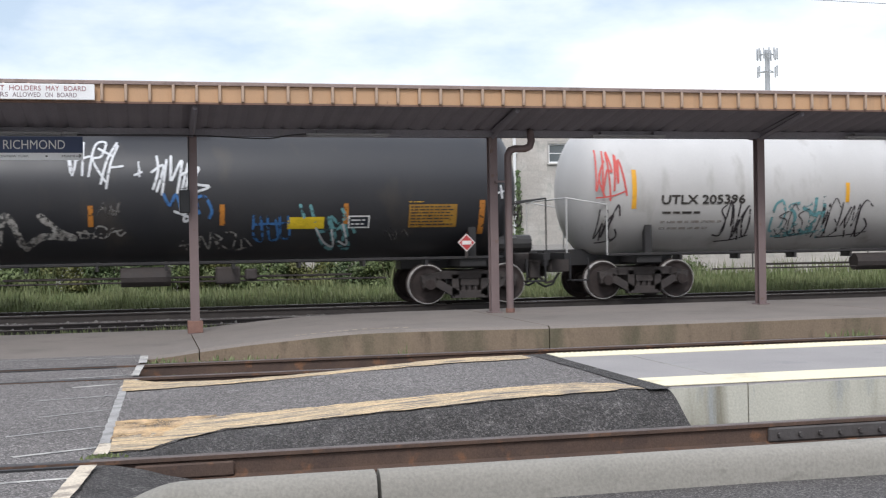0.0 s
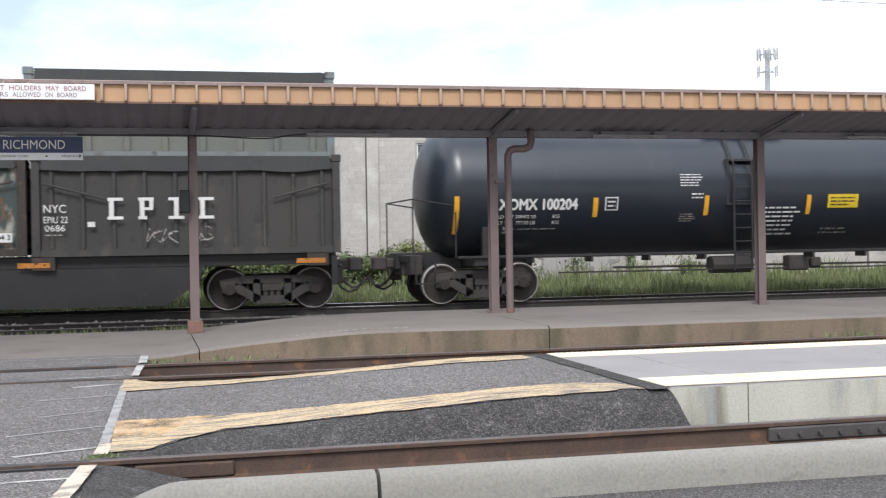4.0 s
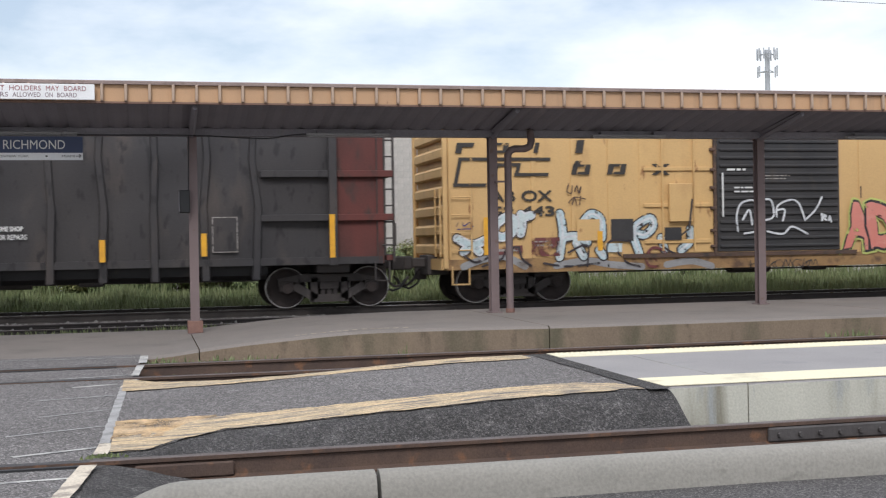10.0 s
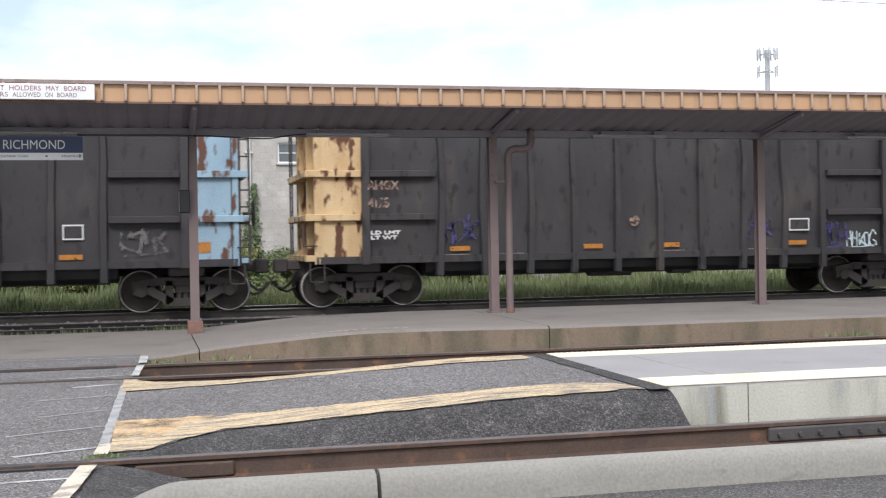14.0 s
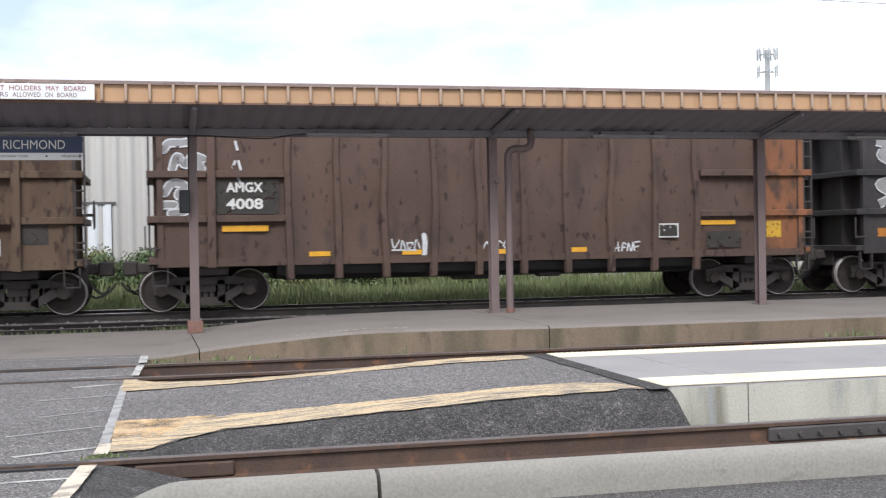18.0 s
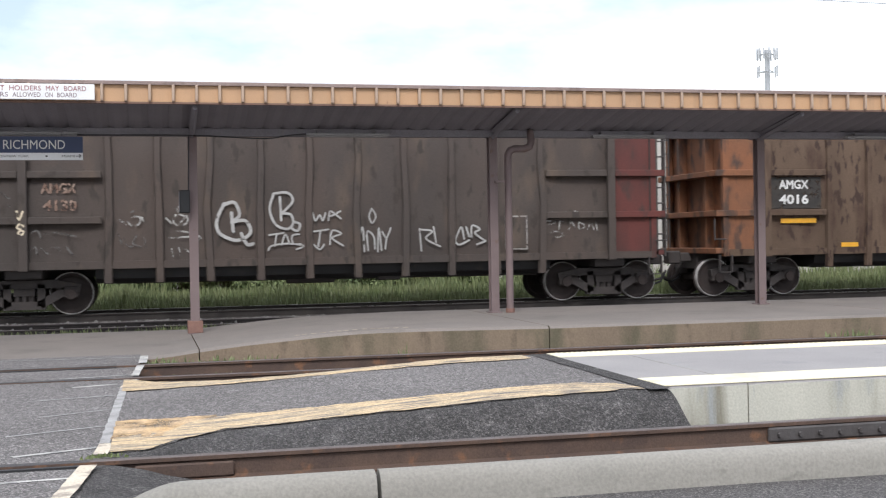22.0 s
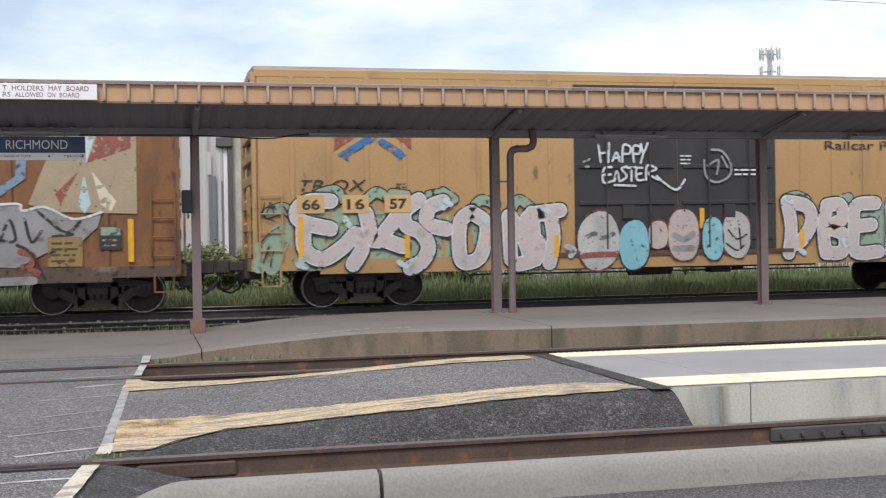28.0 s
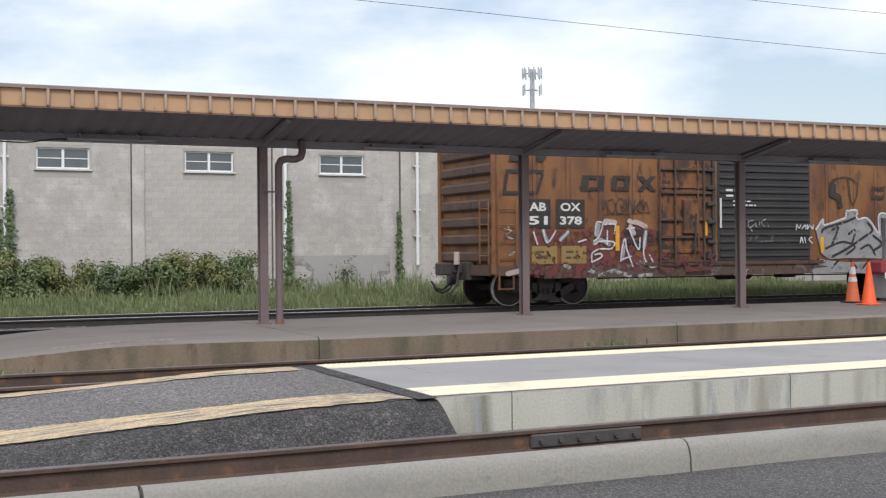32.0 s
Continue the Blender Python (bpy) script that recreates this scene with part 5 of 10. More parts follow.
def glyphs(text, size=1.0, offset=0.0, shear=0.0, spacing=1.0):
    cu = bpy.data.curves.new("writing", "FONT")
    cu.body, cu.size, cu.offset, cu.shear, cu.space_character = text, size, offset, shear, spacing
    cu.resolution_u = 3
    ob = bpy.data.objects.new("writing", cu)
    me = bpy.data.meshes.new_from_object(ob)
    bm = bmesh.new()
    bm.from_mesh(me)
    bpy.data.objects.remove(ob)
    bpy.data.curves.remove(cu)
    bpy.data.meshes.remove(me)
    bmesh.ops.transform(bm, matrix=Matrix.Rotation(radians(90), 4, "X"), verts=bm.verts)
    return bm


def fit_box(bm, x0, z0, x1, z1):
    """Stretch a flat drawing to fill a box in x and z."""
    if not bm.verts:
        return bm
    xs, zs = [v.co.x for v in bm.verts], [v.co.z for v in bm.verts]
    sx, sz = (x1 - x0) / max(1e-6, max(xs) - min(xs)), (z1 - z0) / max(1e-6, max(zs) - min(zs))
    a, b = min(xs), min(zs)
    for v in bm.verts:
        v.co.x, v.co.z = x0 + (v.co.x - a) * sx, z0 + (v.co.z - b) * sz
    return bm


def letters(car, text, x0, z0, x1, z1, mat, flat, bold=0.012, shear=0.0, name="lettering", label=""):
    if not any(ch in text for ch in "MWNX"):
        return part(name, finish(fit_box(glyphs(text, 1.0, bold, shear), x0, z0, x1, z1), flat), mat, car, label)
    # sharp letters are thickened by laying shifted copies over one another
    out, d = bmesh.new(), (0.045 if bold > 0.01 else 0.0) * (z1 - z0)
    for k, (dx, dz) in enumerate(((-d, 0), (d, 0), (0, d), (0, -d))[: 4 if d else 1]):
        bm = fit_box(glyphs(text, 1.0, 0.0, shear), x0 + d, z0 + d, x1 - d, z1 - d)
        for v in bm.verts:
            v.co.x, v.co.y, v.co.z = v.co.x + dx, v.co.y - 0.0012 * k, v.co.z + dz
        me = bpy.data.meshes.new("layer")
        bm.to_mesh(me)
        bm.free()
        out.from_mesh(me)
        bpy.data.meshes.remove(me)
    return part(name, finish(out, flat), mat, car, label)


def patch(car, x0, z0, x1, z1, mat, flat, name="reflector", label="", depth=0.004):
    """A thin plate or painted field on the side, cut in strips so that it follows a round tank."""
    bm = bmesh.new()
    n = 6
    rows = [[bm.verts.new((x, 0, z0 + (z1 - z0) * k / n)) for x in (x0, x1)] for k in range(n + 1)]
    for a, b in zip(rows, rows[1:]):
        bm.faces.new((a[0], a[1], b[1], b[0]))
    return part(name, finish(bm, flat), mat, car, label)


def bars(car, x0, z0, x1, z1, rows, mat, flat, seed=1, name="small_print"):
    """Lines of print too small to read, as plain bars."""
    rnd = random.Random(seed)
    bm = bmesh.new()
    step = (z1 - z0) / rows
    for i in range(rows):
        z, x = z1 - (i + 0.75) * step, x0
        end = x1 - rnd.uniform(0, 0.3) * (x1 - x0)
        while x < end:
            w = min(rnd.uniform(0.6, 2.6) * step, end - x)
            vs = [bm.verts.new((a, 0, b)) for a, b in ((x, z), (x + w, z), (x + w, z + step * 0.38), (x, z + step * 0.38))]
            bm.faces.new(vs)
            x += w + step * 0.36
    return part(name, finish(bm, flat), mat, car)


def stroke(bm, pts, width, index=0):
    """A ribbon along a smooth curve through points (x, z)."""
    out = []
    p = [Vector(q) for q in pts]
    for i in range(len(p) - 1):
        a, b, c, d = p[max(0, i - 1)], p[i], p[i + 1], p[min(len(p) - 1, i + 2)]
        for k in range(6):
            t = k / 6
            out.append(0.5 * (2 * b + (c - a) * t + (2 * a - 5 * b + 4 * c - d) * t * t + (3 * b - a - 3 * c + d) * t ** 3))
    out.append(p[-1])
    prev = None
    for i, q in enumerate(out):
        d = out[min(i + 1, len(out) - 1)] - out[max(i - 1, 0)]
        if d.length < 1e-6:
            continue
        n = Vector((-d.y, d.x)).normalized() * width / 2
        cur = [bm.verts.new((q.x + n.x, 0, q.y + n.y)), bm.verts.new((q.x - n.x, 0, q.y - n.y))]
        if prev:
            f = bm.faces.new((prev[0], prev[1], cur[1], cur[0]))
            f.material_index = index
        prev = cur


def loops(x0, z0, x1, z1, seed, count=None):
    """Letter-like loops and zigzags that cannot be read, as lists of points."""
    rnd = random.Random(seed)
    w, h = x1 - x0, z1 - z0
    n = count or max(2, round(w / h * 1.3))
    out = []
    for i in range(n):
        cx = x0 + w * (i + 0.5) / n
        r = w / n * 0.62
        kind = rnd.randrange(6)
        if kind == 0:
            pts = [(cx + r * math.cos(a) * 0.8, z0 + h / 2 + h * 0.45 * math.sin(a)) for a in np.linspace(1.2, 7.2, 7)]
        elif kind == 1:
            pts = [(cx - r, z0 + h * rnd.random() * 0.2), (cx - r * 0.4, z1), (cx, z0 + h * 0.3), (cx + r * 0.5, z1 - h * 0.1), (cx + r, z0)]
        elif kind == 2:
            pts = [(cx + r * 0.8, z1 - h * 0.1), (cx - r * 0.6, z1 - h * 0.25), (cx + r * 0.5, z0 + h * 0.5), (cx + r * 0.2, z0 + h * 0.1), (cx - r, z0 + h * 0.2)]
        elif kind == 3:
            pts = [(cx - r * 0.2, z1), (cx - r * 0.5, z0 + h * 0.1), (cx + r * 0.2, z0 + h * 0.6), (cx + r, z1 - h * 0.2), (cx + r * 0.1, z0 + h * 0.45), (cx + r * 1.1, z0)]
        elif kind == 4:
            pts = [(cx - r * 0.7, z1), (cx - r * 0.6, z0), (cx - r * 0.5, z0 + h * 0.55), (cx + r * 0.5, z0 + h * 0.6), (cx + r * 0.4, z1), (cx + r * 0.6, z0 - h * 0.08)]
        else:
            pts = [(cx + r, z1 - h * 0.15), (cx, z1 + h * 0.05), (cx - r * 0.8, z0 + h * 0.5), (cx - r * 0.1, z0), (cx + r, z0 + h * 0.2), (cx + r * 0.2, z0 + h * 0.45)]
        out.append([(x + rnd.uniform(-0.06, 0.06) * h, z + rnd.uniform(-0.08, 0.08) * h) for x, z in pts])
    return out


def tag(car, x0, z0, x1, z1, mat, flat, seed, width=0.03, count=None, label=""):
    """A quick spray-paint tag in thin lines."""
    rnd = random.Random(seed)
    bm = bmesh.new()
    w, h = x1 - x0, z1 - z0
    for pts in loops(x0, z0, x1, z1, seed, count):
        stroke(bm, pts, width * rnd.uniform(0.7, 1.1))
    if rnd.random() < 0.6:
        stroke(bm, [(x0 + w * 0.1, z0 - h * 0.06), (x0 + w * 0.6, z0 - h * 0.02), (x1 + w * 0.06, z0 + h * 0.1)], width * 0.7)
    return part("graffiti", finish(bm, flat), mat, car, label)


def drawn(car, strokes, layers, flat, label=""):
    """Spray-painted strokes along given points: layers of (material, width) from the outline inwards."""
    base = None
    for i, pts in enumerate(strokes):
        bm = bmesh.new()
        for k, (mat, width) in enumerate(layers):
            n0 = len(bm.verts)
            stroke(bm, pts, width, k)
            bm.verts.ensure_lookup_table()
            for v in bm.verts[n0:]:
                v.co.y -= 0.0042 * (i % 4) + 0.0013 * k
        ob = part("graffiti" if base is None else "graffiti_stroke", finish(bm, flat), [m for m, _ in layers], base or car, label if base is None else "")
        base = base or ob
    return base


def sprayed(car, strokes, layers, flat, label=""):
    """Spray-painted strokes with round ends, as one painted mark: layers of (material, width) from the outline inwards."""
    bm = bmesh.new()
    for k, (mat, width) in enumerate(layers):
        for i, pts in enumerate(strokes):
            n0 = len(bm.verts)
            stroke(bm, pts, width, k)
            for (x, z), (x2, z2) in ((pts[0], pts[1]), (pts[-1], pts[-2])):
                turn = math.atan2(z - z2, x - x2)
                f = bm.faces.new([bm.verts.new((x + width / 2 * math.cos(turn + a), -0.0001, z + width / 2 * math.sin(turn + a))) for a in np.linspace(-1.571, 1.571, 7)])
                f.material_index = k
            bm.verts.ensure_lookup_table()
            for v in bm.verts[n0:]:
                v.co.y -= 0.0014 * k + 0.00022 * (i % 6)
    for f in bm.faces:
        f.normal_update()
        if f.normal.y > 0:
            f.normal_flip()
    return part("graffiti", finish(bm, flat), [m for m, _ in layers], car, label)


def piece(car, word, x0, z0, x1, z1, fills, edge, flat, halo=None, seed=1, shine=None, bold=0.05, label=""):
    """A spray-painted word in fat outlined letters, one mesh with its paints in layers."""
    rnd = random.Random(seed)
    mats = [edge, *fills] + ([halo] if halo else []) + ([shine] if shine else [])
    out = bmesh.new()
    n = len(word)
    w = (x1 - x0) / n
    spots = []
    for i, ch in enumerate(word):
        a = x0 + w * i - w * 0.1
        b = x0 + w * (i + 1) + w * 0.1
        dz = (z1 - z0) * 0.07
        spots.append((ch, a, z0 + rnd.uniform(-dz, dz), b, z1 + rnd.uniform(-dz, dz), rnd.uniform(-6, 6)))
    grow = 0.055 * (z1 - z0)

    def letter(i, g, index, lift):
        ch, a, b, c, d, turn = spots[i]
        bm = glyphs(ch, 1.0, bold + 0.035 * g)
        e = grow * g
        fit_box(bm, a - e, b - e, c + e, d + e)
        bmesh.ops.rotate(bm, cent=Vector(((a + c) / 2, 0, (b + d) / 2)), matrix=Matrix.Rotation(radians(turn), 3, "Y"), verts=bm.verts)
        bmesh.ops.triangulate(bm, faces=bm.faces)
        bmesh.ops.subdivide_edges(bm, edges=bm.edges, cuts=3, use_grid_fill=True)
        for f in bm.faces:
            f.material_index = index
        tall = z1 - z0
        for v in bm.verts:
            x, z = v.co.x, v.co.z
            v.co.y -= lift
            v.co.x += tall * (0.05 * math.sin(4.2 * (z - z0) / tall + 1.7 * i) + 0.02 * math.sin(9 * z / tall + 5 * x / w))
            v.co.z += tall * (0.04 * math.sin(5 * x / w + 2.1 * i) + 0.012 * math.sin(11 * x / w))
        return bm

    def join(bms):
        out = bmesh.new()
        for bm in bms:
            me = bpy.data.meshes.new("layer")
            bm.to_mesh(me)
            bm.free()
            out.from_mesh(me)
            bpy.data.meshes.remove(me)
        return out

    if halo:
        base = None
        for i in range(n):
            ob = part("graffiti" if base is None else "halo", finish(letter(i, 1.8, mats.index(halo), 0.0004 * i), flat), mats, base or car, label if base is None else "")
            base = base or ob
    else:
        base = None
    for i in range(n):
        lift = 0.004 + 0.004 * (i % 2) + 0.0002 * i
        bms = [letter(i, 1.0, 0, lift), letter(i, 0.0, 1 + i % len(fills), lift + 0.002)]
        out = join(bms)
        if shine:
            ch, a, b, c, d, turn = spots[i]
            for q in range(3):
                cx, top, s0 = a + (c - a) * rnd.uniform(0.2, 0.8), b + (d - b) * rnd.uniform(0.2, 0.85), len(out.verts)
                stroke(out, [(cx - 0.12 * w, top - 0.1), (cx, top), (cx + 0.16 * w, top + 0.03)], 0.035, len(mats) - 1)
                out.verts.ensure_lookup_table()
                for v in out.verts[s0:]:
                    v.co.y -= lift + 0.004
        ob = part("graffiti" if base is None else "graffiti_letter", finish(out, flat), mats, base or car, label if base is None else "")
        base = base or ob
    return base


def blobs(car, cells, fills, edge, flat, shine=None, seed=2, label="", rim=0.05, egg=False):
    """Throw-up bubbles: rounded outlined shapes with small holes; cells are (x, z, half width, half height)."""
    rnd = random.Random(seed)
    mats = [edge, *fills] + ([shine] if shine else [])
    bm = bmesh.new()

    def oval(x, z, a, b, index, lift, p):
        pts = [bm.verts.new((x + a * math.copysign(abs(math.cos(t)) ** p, math.cos(t)), -lift, z + b * math.copysign(abs(math.sin(t)) ** p, math.sin(t)) + 0.06 * a * math.sin(3 * t + x))) for t in np.linspace(0, 2 * math.pi, 20, endpoint=False)]
        f = bm.faces.new(pts)
        f.material_index = index
        f.normal_update()
        if f.normal.y > 0:
            f.normal_flip()

    for i, (x, z, a, b) in enumerate(cells):
        p = 0.92 if egg else rnd.uniform(0.55, 0.85)
        lift = 0.002 * (i % 3)
        oval(x, z, a + rim, b + rim, 0, lift, p)
        oval(x, z, a, b, 1 + i % len(fills), lift + 0.003, p)
        if rnd.random() < 0.7 and not egg:
            oval(x + a * rnd.uniform(-0.25, 0.25), z + b * rnd.uniform(-0.3, 0.35), a * 0.3, b * 0.2, 0, lift + 0.005, 1)
        if shine:
            n0 = len(bm.verts)
            stroke(bm, [(x - a * 0.75, z - b * 0.2), (x - a * 0.6, z + b * 0.5), (x, z + b * 0.8)], 0.03, len(mats) - 1)
            bm.verts.ensure_lookup_table()
            for v in bm.verts[n0:]:
                v.co.y -= 0.011
    return part("graffiti", finish(bm, flat), mats, car, label)


def shapes(car, rows, mats, flat, name="painted_emblem", label=""):
    """Flat painted polygons: rows of (material index, points in x and z)."""
    if name in ("trade_mark", "mural", "painted_emblem") and len(rows) > 1:
        return [shapes(car, [row], mats, lambda z, k=k: flat(z) - 0.0012 * k, name, label) for k, row in enumerate(rows)]
    bm = bmesh.new()
    for k, (m, pts) in enumerate(rows):
        f = bm.faces.new([bm.verts.new((x, -0.0015 * k, z)) for x, z in pts])
        f.material_index = m
        f.normal_update()
        if f.normal.y > 0:
            f.normal_flip()
    return part(name, finish(bm, flat), mats, car, label)


# ---- train: running gear, made once and shared ----
WHEEL_R = 0.43


def lathe(profile, n=36):
    """Turn (y, r) points round the y axis; each face takes the material of its point."""
    bm = bmesh.new()
    rings = []
    for y, r, _ in profile:
        rings.append([bm.verts.new((r * math.cos(t), y, r * math.sin(t))) for t in np.linspace(0, 2 * math.pi, n, endpoint=False)])
    for i, (a, b) in enumerate(zip(rings, rings[1:])):
        for j in range(n):
            f = bm.faces.new((a[j], a[(j + 1) % n], b[(j + 1) % n], b[j]))
            f.material_index = profile[i][2]
    bm.faces.new(rings[0])
    bm.faces.new(rings[-1])
    bmesh.ops.recalc_face_normals(bm, faces=bm.faces)
    return bm


def wheelset_mesh():
    r = WHEEL_R
    half = [(-1.12, 0.001, 0), (-1.12, 0.075, 0), (-0.95, 0.08, 0), (-0.86, 0.1, 0), (-0.84, 0.14, 0), (-0.815, 0.16, 0), (-0.79, 0.3, 0), (-0.80, 0.355, 0), (-0.818, 0.375, 0), (-0.82, r - 0.021, 1), (-0.818, r - 0.006, 1),
            (-0.805, r, 1), (-0.72, r, 0), (-0.69, r + 0.028, 0), (-0.675, r + 0.02, 0), (-0.67, 0.37, 0), (-0.73, 0.33, 0), (-0.73, 0.14, 0), (-0.64, 0.12, 0), (-0.62, 0.085, 0)]
    bm = lathe(half + [(-y, rr, m) for y, rr, m in reversed(half)])
    for s in (-1, 1):
        for k in range(3):
            a = k * 2.094
            box(bm, 0.045 * math.cos(a) - 0.012, s * 1.13 - 0.012, 0.045 * math.sin(a) - 0.012, 0.045 * math.cos(a) + 0.012, s * 1.13 + 0.012, 0.045 * math.sin(a) + 0.012)
    return bm


def bar(bm, a, b, width, y0, y1):
    """A flat bar in the x-z plane from a to b."""
    a, b = Vector((a[0], 0, a[1])), Vector((b[0], 0, b[1]))
    d = b - a
    m = Matrix.LocRotScale(((a + b) / 2) + Vector((0, (y0 + y1) / 2, 0)), d.to_track_quat("X", "Z"), (d.length, y1 - y0, width))
    bmesh.ops.create_cube(bm, size=1, matrix=m)


def side_frame_mesh():
    bm = bmesh.new()
    y0, y1 = -1.06, -0.9
    for a, b, w in (((-1.06, 0.54), (-0.62, 0.62), 0.16), ((-0.64, 0.63), (0.64, 0.63), 0.16), ((0.62, 0.62), (1.06, 0.54), 0.16), ((-0.78, 0.5), (-0.3, 0.22), 0.17), ((0.78, 0.5), (0.3, 0.22), 0.17),
                    ((-0.4, 0.21), (0.4, 0.21), 0.16), ((-0.32, 0.2), (-0.32, 0.64), 0.15), ((0.32, 0.2), (0.32, 0.64), 0.15), ((-0.2, 0.47), (0.2, 0.47), 0.14)):
        bar(bm, a, b, w, y0, y1)
    for s in (-1, 1):
        box(bm, s * 0.885 - 0.15, y0 - 0.01, 0.34, s * 0.885 + 0.15, y1 + 0.02, 0.6, bevel=0.03)
    return bm


GEAR = {}


def shared(name, make, mats, parent, at=(0, 0, 0), flip=False, smooth=False, label=""):
    """A part whose mesh is built once and shared by all its repeats."""
    if name not in GEAR:
        ob = part(name, make(), mats, parent, label, smooth)
        GEAR[name] = ob.data
    else:
        ob = new(name, GEAR[name])
        ob.parent = parent
        if label:
            ob["label"] = label
    ob.matrix_basis = pose(*at, 0, 0, 180 if flip else 0)
    return ob


WHEELS = []


def truck(car, x, wheelbase=1.77):
    t = shared("truck", lambda: boxes((-0.18, -1.0, 0.38, 0.18, 1.0, 0.62), (-0.5, -0.35, 0.6, 0.5, 0.35, 0.72), (-0.9, -0.06, 0.3, 0.9, 0.06, 0.36), bevel=0.02), STEEL_DARK, car, (x, 0, 0), label="grimy steel two-axle bogie")
    for f in (False, True):
        shared("side_frame", side_frame_mesh, STEEL_DARK, t, flip=f)
        for k in (-0.13, 0.0, 0.13):
            shared("spring", lambda: rods(((0, -0.98, 0.27), (0, -0.98, 0.4), 0.06), n=10), STEEL_DARK, t, (k if not f else -k, 0, 0), flip=f)
        for s in (-1, 1):
            shared("bearing_cap", lambda: rods(((0, -1.13, 0.43), (0, -1.0, 0.43), 0.11), n=14), WHEEL_FACE, t, (s * wheelbase / 2, 0, 0), flip=f)
    for s in (-1, 1):
        w = shared("wheelset", wheelset_mesh, [WHEEL_FACE, WHEEL_RIM], t, (s * wheelbase / 2, 0, WHEEL_R), smooth=True)
        WHEELS.append((w, s * wheelbase / 2))
    return t


def coupler_mesh():
    bm = boxes((0, -0.12, 0.78, 0.55, 0.12, 1.0), (0.5, -0.2, 0.74, 0.8, 0.16, 1.04), bevel=0.03)
    pts = [(0.25, 0.75), (0.4, 0.5), (0.55, 0.38), (0.72, 0.42), (0.85, 0.6)]
    for (a, b), (c, d) in zip(pts, pts[1:]):
        rod(bm, (a, -0.3, b), (c, -0.3, d), 0.028, 6)
    return bm


def hose_mesh():
    bm = bmesh.new()
    pts = [(0.0, 0.9), (0.1, 0.62), (0.22, 0.4), (0.4, 0.3), (0.58, 0.36), (0.68, 0.55)]
    for (a, b), (c, d) in zip(pts, pts[1:]):
        rod(bm, (a, -0.5, b), (c, -0.5, d), 0.024, 6)
    return bm


def couplers(car, half):
    shared("coupler", coupler_mesh, STEEL_DARK, car, (half - 0.15, 0, 0), label="grimy coupler with a hanging air hose")
    shared("coupler", coupler_mesh, STEEL_DARK, car, (-half + 0.15, 0, 0), flip=True, label="grimy coupler with a hanging air hose")
    for f in (False, True):
        e = -1 if f else 1
        shared("draft_gear", lambda: boxes((-0.25, -0.42, 0.62, 0.22, 0.42, 1.06), (0.1, -1.2, 0.86, 0.18, -0.2, 0.92), (0.05, -0.62, 0.5, 0.3, -0.44, 0.9), bevel=0.02), STEEL_DARK, car, (e * (half - 0.15), 0, 0), flip=f)
        shared("air_hose", hose_mesh, BLACK, car, (e * (half - 0.1), 0, 0), flip=f, label="black air hose hanging beside the coupler")


def ladder(car, x, y, z0, z1, mat, wide=0.42, rungs=None, along="x"):
    bm = bmesh.new()
    n = rungs or max(3, int((z1 - z0) / 0.36))
    dx, dy = (wide / 2, 0) if along == "x" else (0, wide / 2)
    for s in (-1, 1):
        rod(bm, (x + s * dx, y + s * dy, z0), (x + s * dx, y + s * dy, z1), 0.02, 6)
    for i in range(n):
        z = z0 + (z1 - z0) * (i + 0.5) / n
        rod(bm, (x - dx, y - dy, z), (x + dx, y + dy, z), 0.014, 6)
    return part("ladder", bm, mat, car)


def brake_wheel(car, x, y, z, mat=STEEL_DARK):
    bm = bmesh.new()
    n = 16
    for i in range(n):
        a, b = 2 * math.pi * i / n, 2 * math.pi * (i + 1) / n
        rod(bm, (x, y + 0.28 * math.cos(a), z + 0.28 * math.sin(a)), (x, y + 0.28 * math.cos(b), z + 0.28 * math.sin(b)), 0.018, 5)
    for i in range(4):
        a = math.pi * i / 4
        rod(bm, (x, y - 0.28 * math.cos(a), z - 0.28 * math.sin(a)), (x, y + 0.28 * math.cos(a), z + 0.28 * math.sin(a)), 0.012, 5)
    s = 1 if x > 0 else -1
    rod(bm, (x, y, z), (x - s * 0.22, y, z), 0.03, 6)
    return part("brake_wheel", bm, mat, car)


def brake_gear(car, mat=STEEL_DARK):
    """Air reservoir, pipes and rods under the floor."""
    part("air_reservoir", rods(((-0.9, -0.7, 0.72), (0.1, -0.7, 0.72), 0.2), n=12), mat, car)
    part("brake_rod", rods(((-4.6, -0.8, 0.62), (4.6, -0.8, 0.6), 0.018), ((-3.2, -0.5, 0.7), (3.9, -0.5, 0.68), 0.025), n=6), mat, car)
    part("brake_valve", boxes((1.0, -0.95, 0.55, 1.5, -0.6, 0.9), (1.6, -0.9, 0.62, 1.85, -0.7, 0.85), bevel=0.03), mat, car)


CARS = []


def rolling(name, c, label, category, group="cars of the freight train"):
    car = thing(name, c, TRACK_4, 0.065, label, category, group)
    CARS.append((car, c, 0.0))
    return car


